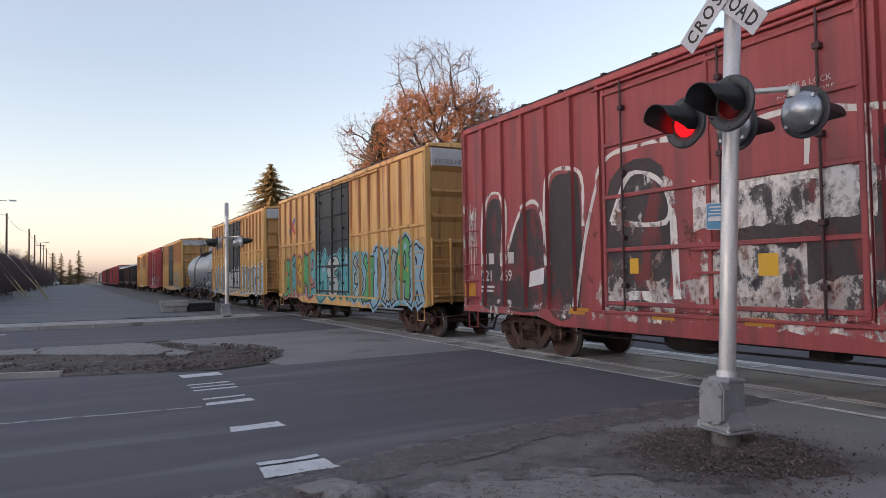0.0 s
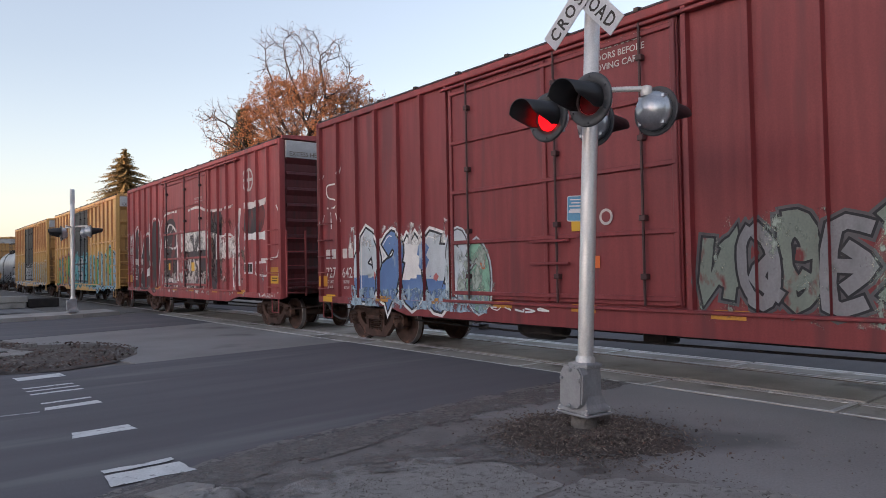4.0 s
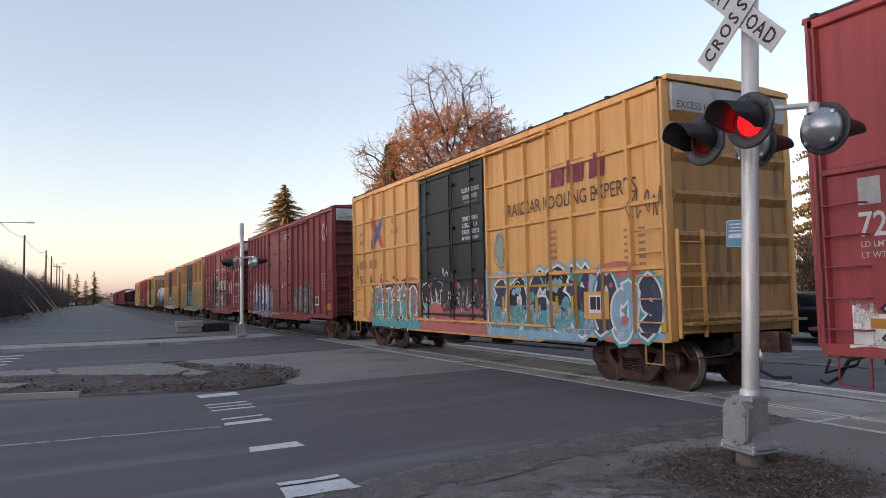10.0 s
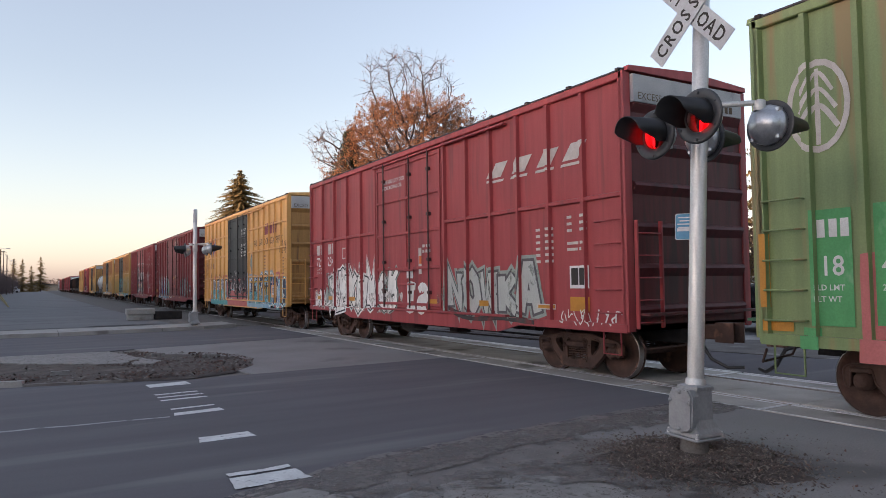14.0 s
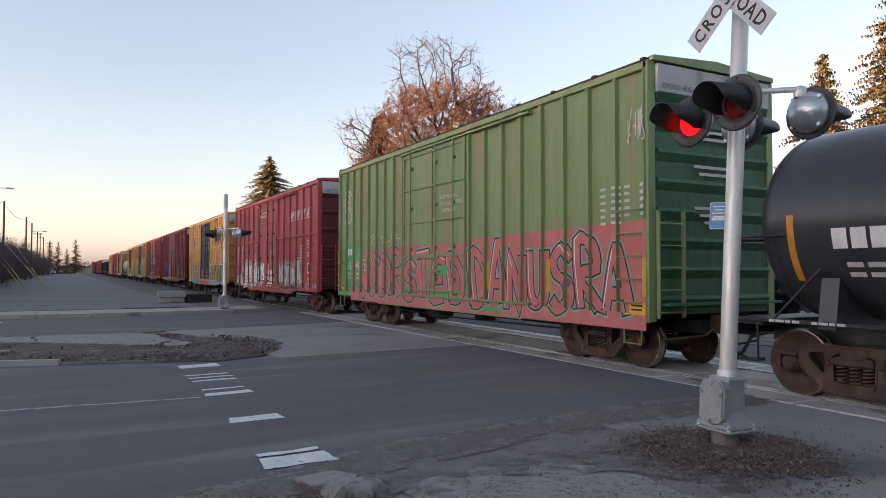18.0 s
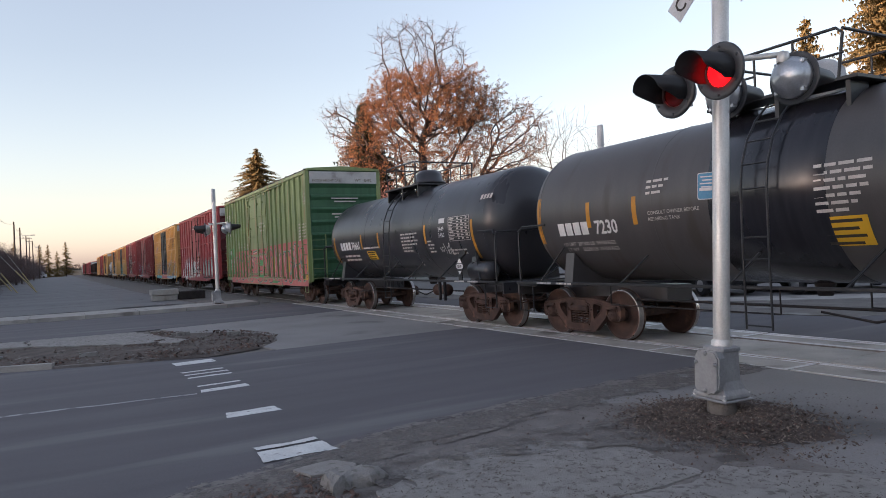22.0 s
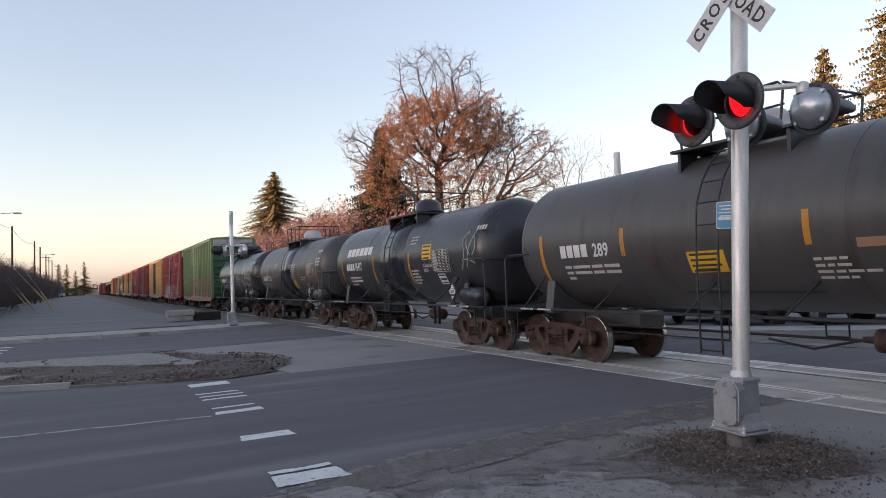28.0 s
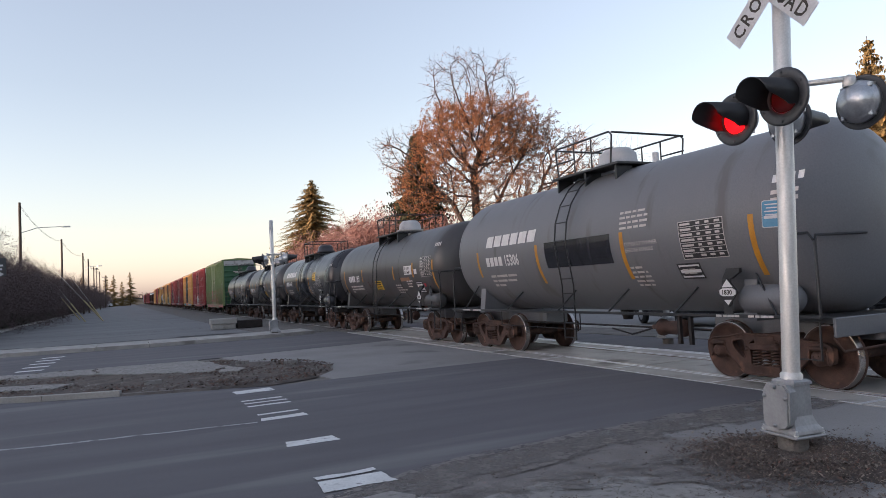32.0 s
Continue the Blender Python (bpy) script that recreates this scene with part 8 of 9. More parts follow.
LEAF_RUST = mat("leaf_rust", (0.34, 0.145, 0.050), (0.22, 0.092, 0.036), 0.8, scale=30, fine=60, bump=0)
# the first needle colour has the gold of the evening sun painted in
NEEDLE_SUNLIT = mat("needles", (0.13, 0.11, 0.045), (0.26, 0.17, 0.06), 0.85, scale=1.2, fine=40, bump=0)
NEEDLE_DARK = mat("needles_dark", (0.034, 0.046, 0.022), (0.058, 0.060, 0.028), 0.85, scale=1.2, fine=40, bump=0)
TWIG = mat("twig", (0.10, 0.062, 0.045), (0.065, 0.042, 0.032), 0.9, scale=4, fine=30, bump=0)
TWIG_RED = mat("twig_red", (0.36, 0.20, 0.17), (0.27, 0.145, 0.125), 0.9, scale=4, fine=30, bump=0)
TWIG_DARK = mat("twig_dark", (0.125, 0.09, 0.088), (0.09, 0.066, 0.065), 0.9, scale=4, fine=30, bump=0)
SHRUB_GREEN = mat("shrub_green", (0.035, 0.045, 0.018), (0.025, 0.03, 0.014), 0.9, scale=3, fine=30, bump=0)


def thin(m, p, q, r0, r1):
    """A three-sided twig."""
    d = (q - p).normalized()
    s = d.orthogonal().normalized()
    u = d.cross(s)
    v = []
    for c, r in ((p, r0), (q, r1)):
        v += [c + (s * math.cos(a) + u * math.sin(a)) * r for a in (0, 2.09, 4.19)]
    m.add(v, [(0, 1, 4, 3), (1, 2, 5, 4), (2, 0, 3, 5)])


def grow(wood, tips, p, d, length, r, level, rng, spread=0.55, lift=0.12, kids=(3, 4), limit=5):
    """A limb in three bends that forks on; tips collects the ends."""
    q = p
    step = length / 3
    for k in range(3):
        d = (d + Vector((rng.gauss(0, 0.16), rng.gauss(0, 0.16), rng.gauss(0, 0.10) + lift * 0.4))).normalized()
        e = q + d * step
        ra, rb = r * (1 - 0.12 * k), r * (1 - 0.12 * (k + 1))
        if level < 2:
            wood.tube([q, e], ra, 7, rb)
        else:
            thin(wood, q, e, max(ra, 0.006), max(rb, 0.005))
        q = e
        if level >= limit - 1:
            tips.append(q.copy())
        if level < limit and k > 0:
            n = rng.randint(*kids) - (1 if k == 1 else 0)
            for _ in range(n):
                a = rng.uniform(0, 2 * math.pi)
                o = d.orthogonal().normalized()
                side = (o * math.cos(a) + d.cross(o) * math.sin(a))
                nd = (d * rng.uniform(0.6, 1.0) + side * rng.uniform(0.5, 1.0) * (spread / 0.55) + Vector((0, 0, lift))).normalized()
                grow(wood, tips, q, nd, length * rng.uniform(0.55, 0.8), rb * rng.uniform(0.45, 0.65), level + 1, rng, spread, lift, kids, limit)


def leaf_cards(m, at, size, rng):
    n = Vector((rng.gauss(0, 1), rng.gauss(0, 1), rng.gauss(0, 1))).normalized()
    s = n.orthogonal().normalized() * size
    u = n.cross(s) * 0.6
    m.add([at - s, at + u * 0.8, at + s, at - u * 0.8], [(0, 1, 2, 3)])


def bare_tree(label, at, height, seed, leaves, material=None, wood_mat=None, trunk_r=0.35, name="tree", spread=0.55, leaf_low=0.0, limit=5, lift=0.12, stems=1, bole=0.42, group="", leaf_size=0.11, kids=(2, 3), slim=1.0):
    rng = random.Random(seed)
    t = thing(name, label, "tree" if name == "tree" else "shrub", group, at=at)
    wood, tips = Mesh(), []
    for k in range(stems):
        lean = Vector((rng.gauss(0, 0.08 * stems ** 0.7), rng.gauss(0, 0.08 * stems ** 0.7), 1)).normalized()
        grow(wood, tips, Vector((rng.gauss(0, 0.15) * (stems > 1), rng.gauss(0, 0.15) * (stems > 1), -0.1)), lean, height * bole, trunk_r / stems ** 0.5, 0, rng, spread, lift, kids, limit)
    top = max(p.z for p in tips)
    k = height / top
    def draw_in(z):
        return 1.0 - (1.0 - slim) * min(1.0, max(0.0, (z / top - 0.45) / 0.5))
    wood.v = [(x * k * draw_in(z), y * k * draw_in(z), z * k) for x, y, z in wood.v]
    wood.put("trunk", wood_mat or BARK, t)
    if leaves:
        lf = Mesh()
        for _ in range(leaves):
            p = rng.choice(tips)
            s = draw_in(p.z) * k
            if slim < 1 and rng.random() < (p.x ** 2 + p.y ** 2) ** 0.5 * k / height * 2.2 - 0.25:
                continue
            p = Vector((p.x * s + rng.gauss(0, 0.16), p.y * s + rng.gauss(0, 0.16), p.z * k + rng.gauss(0, 0.16)))
            if p.z > height * (1.0 - leaf_low) + noise.noise(p * 0.4) * 2.0 and rng.random() < 0.93:
                continue
            leaf_cards(lf, p, leaf_size * rng.uniform(0.6, 1.3), rng)
        tagged(lf.put("leaves", material or LEAF_RUST, t), kind="stuff")
    return t


def conifer(label, at, height, seed, width=0.26, group="conifers", dense=1.0, needles=None):
    rng = random.Random(seed)
    t = thing("conifer", label, "tree", group, at=at)
    trunk = Mesh()
    trunk.tube([(0, 0, -0.2), (0.03, 0, height * 0.5), (0, 0.02, height)], height * 0.014, 8, 0.015)
    trunk.put("trunk", BARK, t)
    sprays = Mesh()
    z = height * 0.06
    while z < height * 0.99:
        s = z / height
        reach = height * width * (1 - s) ** 0.85 * (0.75 + 0.5 * rng.random()) * (0.6 + 0.4 * min(1, s * 6))
        n = max(3, int((4 + 4 * (1 - s)) * dense))
        for k in range(n):
            a = rng.uniform(0, 2 * math.pi)
            L = reach * rng.uniform(0.55, 1.12) + 0.15
            out = Vector((math.cos(a), math.sin(a), 0))
            side = Vector((-out.y, out.x, 0))
            pieces = max(3, int(L / 0.21))
            thin(sprays, Vector((0, 0, z)), Vector((0, 0, z)) + out * L * 0.9 + Vector((0, 0, -0.16 * L)), 0.02, 0.006)
            for i in range(pieces):
                u = (i + 0.6) / pieces
                p = Vector((0, 0, z)) + out * L * u + Vector((0, 0, (0.10 - 0.35 * u) * L * 0.75 + rng.gauss(0, 0.05)))
                w = (0.13 + 0.30 * (1 - u) * min(1.4, L / 2)) * rng.uniform(0.6, 1.2)
                for sg in (-1, 1):
                    tip = p + side * sg * w + out * w * 0.55 + Vector((0, 0, rng.gauss(-0.12, 0.12) * w * 2))
                    b = p + out * w * 0.75 + Vector((0, 0, -0.10 * w))
                    c = p + side * sg * w * 0.5 + out * w * rng.uniform(-0.3, 0.3) + Vector((0, 0, -0.15 - 0.55 * w))
                    sprays.add([p, b, tip, c], [(0, 1, 2), (0, 2, 3)])
        z += height * (0.012 + 0.012 * (1 - s)) * rng.uniform(0.7, 1.3) / dense ** 0.5
    tagged(sprays.put("needle_sprays", needles or NEEDLE_SUNLIT, t), kind="stuff")
    return t


def crowned_tree(label, at, lobes, stems, seed, base_r):
    """A tree whose limbs grow towards scattered points of its crown; lobes: (place, half sizes, points, leaves at each twig)."""
    rng = random.Random(seed)
    goals = []
    for (cx, cy, cz), (rx, ry, rz), count, leafy in lobes:
        while count:
            p = Vector((rng.uniform(-1, 1), rng.uniform(-1, 1), rng.uniform(-1, 1)))
            if 0.25 < p.length < 1:
                goals.append((Vector((cx + p.x * rx, cy + p.y * ry, cz + p.z * rz)), leafy))
                count -= 1
    spots, parent, kin = [Vector((0, 0, -0.2))], [-1], [0]
    for tip, bend in stems:
        last = 0
        for k in range(1, 11):
            u = k / 10
            spots.append(Vector(tip) * u + Vector(bend) * math.sin(u * math.pi) * 0.6)
            parent.append(last)
            last = len(spots) - 1
    leaf_of = {}
    step = 0.42
    for _ in range(90):
        tree = KDTree(len(spots))
        for i, p in enumerate(spots):
            tree.insert(p, i)
        tree.balance()
        pull, left = {}, []
        for g, leafy in goals:
            _, i, d = tree.find(g)
            if d < 0.55:
                leaf_of[i] = max(leafy, leaf_of.get(i, 0))
                continue
            left.append((g, leafy))
            pull.setdefault(i, []).append((g - spots[i]).normalized())
        goals = left
        if not pull:
            break
        for i, ways in pull.items():
            back = (spots[i] - spots[parent[i]]).normalized() if parent[i] >= 0 else Vector((0, 0, 1))
            d = sum(ways, Vector()) / len(ways) + back * 0.45 + Vector((rng.gauss(0, 0.22), rng.gauss(0, 0.22), rng.gauss(0, 0.16) + 0.06))
            spots.append(spots[i] + d.normalized() * step)
            parent.append(i)
    load = [0.0] * len(spots)
    for i in range(len(spots) - 1, -1, -1):
        load[i] = max(load[i], 1.0)
        if parent[i] >= 0:
            load[parent[i]] += load[i]
    full = max(load)
    radius = [max(0.012, base_r * (v / full) ** 0.46) for v in load]
    t = thing("tree", label, "tree", at=at)
    wood, lf = Mesh(), Mesh()
    for i in range(1, len(spots)):
        p, q = spots[parent[i]], spots[i]
        if radius[i] > 0.05:
            wood.tube([p, q], radius[parent[i]] if parent[i] > 0 else radius[i] * 1.15, 7, radius[i])
        else:
            thin(wood, p, q, radius[i] * 1.1, radius[i])
        if load[i] < 4:
            leafy = leaf_of.get(i, 0)
            for _ in range(3):
                d = ((q - p).normalized() * 0.6 + Vector((rng.gauss(0, 0.6), rng.gauss(0, 0.6), rng.gauss(0.1, 0.5)))).normalized()
                e = q + d * rng.uniform(0.3, 0.75)
                thin(wood, q, e, 0.010, 0.006)
                f2 = e + (d + Vector((rng.gauss(0, 0.5), rng.gauss(0, 0.5), rng.gauss(0, 0.4)))).normalized() * rng.uniform(0.2, 0.5)
                thin(wood, e, f2, 0.007, 0.004)
                for _ in range(int(leafy * rng.uniform(0.3, 1.7))):
                    w = rng.random()
                    c_ = (q.lerp(e, w * 2) if w < 0.5 else e.lerp(f2, w * 2 - 1)) + Vector((rng.gauss(0, 0.07), rng.gauss(0, 0.07), rng.gauss(-0.05, 0.07)))
                    leaf_cards(lf, c_, rng.uniform(0.038, 0.078), rng)
    wood.put("trunk", BARK_TREE, t)
    tagged(lf.put("leaves", LEAF_RUST, t), kind="stuff")
    return t


crowned_tree("tall autumn tree with a bare top and rusty leaves", pose(23.3, 42.8, 0, 0, 0, -27.3),
             (((-1.0, 0.0, 15.9), (3.6, 3.0, 2.1), 190, 2), ((-0.6, 0.0, 11.8), (4.6, 4.2, 2.9), 1250, 30), ((1.9, 0.0, 12.3), (3.0, 3.5, 2.4), 380, 24), ((4.9, 0.0, 9.6), (3.1, 3.6, 2.7), 520, 9), ((-5.6, 0.0, 11.2), (2.4, 2.6, 1.7), 150, 3), ((-3.6, 0.0, 8.8), (3.2, 3.2, 2.2), 420, 20), ((1.0, 0.0, 8.0), (4.4, 3.5, 2.2), 480, 14)),
             (((-0.9, 0.2, 9.5), (-0.5, 0.2, 0)), ((0.7, -0.4, 7.5), (0.3, -0.3, 0)), ((3.0, 0.5, 6.6), (-0.5, 0.3, 0.6)), ((-2.4, -0.6, 7.2), (0.4, -0.2, 0.3))), 11, 0.40)
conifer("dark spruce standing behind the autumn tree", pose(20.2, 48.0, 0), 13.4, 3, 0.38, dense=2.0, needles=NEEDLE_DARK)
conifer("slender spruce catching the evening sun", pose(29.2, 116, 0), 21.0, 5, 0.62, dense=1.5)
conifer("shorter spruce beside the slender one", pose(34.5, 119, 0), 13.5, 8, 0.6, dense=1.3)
for k, (x, y, h) in enumerate(((28, 92, 9.5), (31.5, 95, 10.5), (24.5, 90, 8.0), (35.5, 97, 9.0), (21.0, 88, 6.5), (18.8, 49.5, 6.6), (17.8, 48.5, 5.6), (19.8, 46.6, 6.2))):
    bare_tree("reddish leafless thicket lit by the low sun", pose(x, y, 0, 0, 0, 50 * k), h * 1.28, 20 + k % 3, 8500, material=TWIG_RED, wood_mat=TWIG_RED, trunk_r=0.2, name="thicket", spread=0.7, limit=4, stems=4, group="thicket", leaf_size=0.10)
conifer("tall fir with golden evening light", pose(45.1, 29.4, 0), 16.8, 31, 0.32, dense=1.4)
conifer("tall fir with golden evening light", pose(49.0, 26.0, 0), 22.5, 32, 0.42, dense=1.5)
conifer("broad dark fir behind the shops", pose(60, 22.0, 0), 20, 33, 0.40)
conifer("dark fir behind the parked cars", pose(50, 44.0, 0), 11, 34, 0.42)
bare_tree("bare street tree beyond the tracks", pose(30.0, 33.5, 0), 10.5, 41, 0, trunk_r=0.2, spread=0.7, limit=4)
for k, (x, y, h) in enumerate(((38, 28, 7.0), (42, 34, 6.0), (47, 38, 7.5), (35, 40, 6.0), (56, 18, 6.5))):
    bare_tree("leafless brown shrubs beyond the tracks", pose(x, y, 0, 0, 0, 70 * k), h, 50 + k % 2, 1500, material=TWIG, wood_mat=TWIG, trunk_r=0.15, name="shrub", spread=0.8, limit=4, stems=4, group="shrubs beyond the tracks", leaf_size=0.12)

# the overgrown bank along the lot
proto = [bare_tree("dark leafless shrub in the overgrown bank", pose(-9.9, 41 + 4.5 * k, 0), h, 60 + k, 9000, material=TWIG_DARK, wood_mat=TWIG_DARK, trunk_r=0.14, name="shrub", spread=0.95, limit=5, stems=4, lift=0.02, kids=(2, 3), group="bank of shrubs", leaf_size=0.05) for k, h in enumerate((7.3, 6.3, 6.8))]
rng = random.Random(5)
y = 54.0
k = 0
while y < 330:
    copy_thing(proto[k % 3], pose(-9.7 + rng.gauss(0, 0.5), y, 0, 0, 0, rng.uniform(0, 360)))
    copy_thing(proto[(k + 1) % 3], pose(-13.2 + rng.gauss(0, 0.8), y + rng.uniform(-2, 2), 0.2, 0, 0, rng.uniform(0, 360)))
    y += rng.uniform(2.2, 3.2) * (1 + (y - 50) / 100)
    k += 1
for yy in (38.5, 43, 48):
    copy_thing(proto[k % 3], pose(-13.5 + rng.gauss(0, 0.6), yy, 0.2, 0, 0, rng.uniform(0, 360)))
    k += 1
low = Mesh()
for _ in range(14000):
    yy = 46 + 120 * rng.random() ** 1.6
    xx = -8.5 - abs(rng.gauss(0, 0.9))
    leaf_cards(low, Vector((xx, yy, abs(rng.gauss(0, 0.7)))), rng.uniform(0.08, 0.2), rng)
tagged(low.put("ivy", SHRUB_GREEN), "low dark green ivy along the foot of the bank", "ground cover", kind="stuff")
bank = Mesh()
bank.prism([(-8.0, -0.05), (-8.4, 0.16), (-10.4, 0.35), (-13, 0.6), (-40, 0.8), (-40, -0.05)], 37.8, 360, "xz")
tagged(bank.put("bank", DIRT), "dark earth bank with leaf litter", "bank", kind="structure")

# the far end of the view
far = Mesh()
rng = random.Random(8)
for _ in range(16000):
    xx = rng.uniform(-160, 160)
    h = 5 + 4 * noise.noise((xx * 0.03, 0, 0)) + 2.5 * noise.noise((xx * 0.15, 2, 0))
    zz = rng.random() ** 1.3 * max(2, h)
    leaf_cards(far, Vector((xx, 520 + rng.uniform(-12, 12), zz)), rng.uniform(0.3, 0.8), rng)
tagged(far.put("far_wood", TWIG), "distant line of bare brown trees", "woodland", kind="stuff")
far_cone = conifer("small conifer on the far skyline", pose(1.7, 330, 0), 14.8, 70, 0.34, "far conifers", 0.6)
for x, yy, dz in ((-16.5, 328, 1.5), (-8.0, 345, 0.6), (-4.8, 332, 0.0), (-1.6, 340, -2.6), (-12.2, 352, -4.0)):
    copy_thing(far_cone, pose(x, yy, dz - 1.0, 0, 0, x * 30))


# ---- along the lot and beyond the tracks ----
CAR_BLUE = mat("car_blue", (0.30, 0.37, 0.46), (0.27, 0.34, 0.43), 0.25, 0.3, scale=2, fine=40, bump=0)
CAR_BLACK = mat("car_black", (0.016, 0.016, 0.018), (0.013, 0.013, 0.015), 0.22, 0.1, scale=2, fine=40, bump=0)
CAR_WHITE = mat("car_white", (0.55, 0.56, 0.58), (0.5, 0.51, 0.53), 0.25, 0.1, scale=2, fine=40, bump=0)
GLASS = plain("car_glass", (0.02, 0.024, 0.03), 0.08)
TYRE = mat("tyre", (0.018, 0.018, 0.02), (0.024, 0.024, 0.026), 0.9, scale=8, fine=40, bump=0.1)
YELLOW_TUBE = mat("yellow_guard", (0.46, 0.38, 0.18), (0.38, 0.31, 0.15), 0.55, scale=6, fine=40, bump=0.05)
WALL_TAN = mat("wall_tan", (0.32, 0.28, 0.23), (0.27, 0.235, 0.19), 0.9, scale=1, fine=25, bump=0.2)
WALL_PALE = mat("wall_pale", (0.42, 0.41, 0.40), (0.36, 0.35, 0.34), 0.9, scale=1, fine=25, bump=0.2)
ROOF_DARK = mat("roof_dark", (0.06, 0.055, 0.055), (0.045, 0.042, 0.042), 0.9, scale=2, fine=25, bump=0.3)
PURPLE = mat("purple_cloth", (0.10, 0.02, 0.16), (0.08, 0.016, 0.13), 0.8, scale=3, fine=40, bump=0.1)


def utility_pole(x, y, h, arms=1, lamp_arm=0.0, label="weathered wooden utility pole beside the lot", wires=()):
    t = thing("utility_pole", label, "utility pole", "utility poles", at=pose(x, y, 0))
    Mesh().tube([(0, 0, -0.3), (0, 0, h)], 0.16, 10, 0.11).put("pole", WOODPOLE, t)
    for k in range(arms):
        z = h - 0.5 - 0.9 * k
        Mesh().box(-0.9, 0.9, -0.05, 0.05, z - 0.05, z + 0.05, 0.01).put("crossarm", WOODPOLE, t)
        for q in (-0.8, -0.4, 0.4, 0.8):
            Mesh().lathe([(0.03, z + 0.06), (0.05, z + 0.1), (0.03, z + 0.2), (0, z + 0.21)], (q, 0, 0), "z", 8).put("insulator", ALU, t)
    if lamp_arm:
        Mesh().tube([(0, 0, h - 2.9), (lamp_arm * 0.4, 0, h - 2.4), (lamp_arm, 0, h - 2.3)], 0.035, 6).put("lamp_bracket", STEEL, t)
        Mesh().box(lamp_arm - 0.1, lamp_arm + 0.6, -0.13, 0.13, h - 2.38, h - 2.25, 0.03).put("street_light", ALU, t, "grey street light head")
    return t


poles = [(-8.8, 76, 11.6, 0, 3.6), (-7.6, 106, 10.6, 0, 0), (-6.6, 136, 10.6, 0, 2.4), (-6.4, 150, 10.4, 0, 0), (-6.8, 185, 10.5, 1, 0), (-6.5, 215, 10.5, 0, 0), (-6.0, 250, 10.5, 2, 0), (-9.5, 280, 14.5, 2, 0)]
for x, y, h, n, q in poles:
    utility_pole(x, y, h, n, q)
wires = thing("wires", "thin dark wires slung between the utility poles", "cable")
for (x0, y0, h0, *_), (x1, y1, h1, *_) in zip(poles, poles[1:]):
    for q in (-0.05, 0.05):
        pts = [(x0 + q + (x1 - x0) * s, y0 + (y1 - y0) * s, h0 - 0.3 + (h1 - h0) * s - 3.2 * s * (1 - s)) for s in (0, 0.2, 0.4, 0.6, 0.8, 1)]
        Mesh().tube(pts, 0.012, 4).put("wire", BLACK, wires)
far_pole = utility_pole(43.8, 40.0, 9.5, 1, 0, "utility pole beyond the tracks carrying wires")
utility_pole(66, 30, 10.5, 1, 0, "utility pole beyond the tracks carrying wires")
w2 = thing("wires", "thin dark wires beyond the tracks", "cable")
for q in (-0.9, 0.9):
    Mesh().tube([(43.8 + q, 40.0, 9.3), (50, 37.5, 8.9), (57, 34, 9.0), (66 + q, 30, 10.3)], 0.014, 4).put("wire", BLACK, w2)
    Mesh().tube([(43.8 + q, 40.0, 9.3), (30, 60, 9.0), (20, 95, 9.6)], 0.014, 4).put("wire", BLACK, w2)

for k, (x, y, dx, z) in enumerate(((-4.57, 87.6, -1.8, 2.5), (-1.92, 75.6, -1.7, 2.1), (-2.6, 92, -1.2, 1.9), (-3.6, 78, -1.3, 1.9))):
    t = thing("guy_guard", "slanting yellow tube guarding a pole stay", "guy wire guard", "stay guards")
    Mesh().tube([(x, y, -0.05), (x + dx, y + 0.3, z)], 0.06, 8).put("tube", YELLOW_TUBE, t)
    Mesh().tube([(x + dx, y + 0.3, z), (x + dx * 2.4, y + 0.7, z * 2.4)], 0.012, 4).put("stay_wire", STEEL, t)

# street sign and bollard by the side road
s = thing("street_sign", "small grey street sign with white arrow on a post", "street sign", at=pose(-4.5, 32.9, 0))
Mesh().tube([(0, 0, 0.0), (0, 0, 4.6)], 0.035, 8).put("post", STEEL, s)
Mesh().box(-0.32, 0.32, -0.06, -0.04, 3.0, 3.75, 0.004).put("plate", PLATE_GREY, s)
ln = Mesh()
for k, w in enumerate((0.12, 0.22, 0.2)):
    ln.box(-0.22, -0.22 + 2 * w, -0.068, -0.062, 3.55 - 0.15 * k, 3.62 - 0.15 * k)
ln.put("sign_lines", SIGN_WHITE, s)
Mesh().prism([(-0.2, 3.02), (0.05, 3.02), (0.05, 2.96), (0.24, 3.09), (0.05, 3.22), (0.05, 3.16), (-0.2, 3.16)], -0.07, -0.064, "xz").put("arrow", SIGN_WHITE, s)
s = thing("vent_pipe", "short grey steel pipe with a white cap", "bollard", at=pose(-5.0, 32.3, 0))
Mesh().tube([(0, 0, 0), (0, 0, 1.45)], 0.07, 10).put("pipe", STEEL, s)
Mesh().lathe([(0.09, 1.45), (0.12, 1.5), (0.10, 1.75), (0, 1.8)], (0, 0, 0), "z", 10).put("cap", SIGN_WHITE, s)

# concrete block by the ballast, with pipes beside it
s = thing("concrete_block", "pale concrete block with stacked rails beside the ballast", "block", at=pose(4.8, 39.6, 0))
Mesh().box(-0.55, 0.65, -0.3, 0.5, 0.0, 0.28, 0.02).put("lower_block", CONCRETE, s)
Mesh().box(-0.6, 0.75, -0.35, 0.55, 0.285, 0.58, 0.02).put("upper_block", CONCRETE, s)
for k in range(3):
    Mesh().box(0.78, 2.1, -0.3 + 0.25 * k, -0.12 + 0.25 * k, 0.0, 0.42, 0.02).put("stacked_rail", UNDER, s)

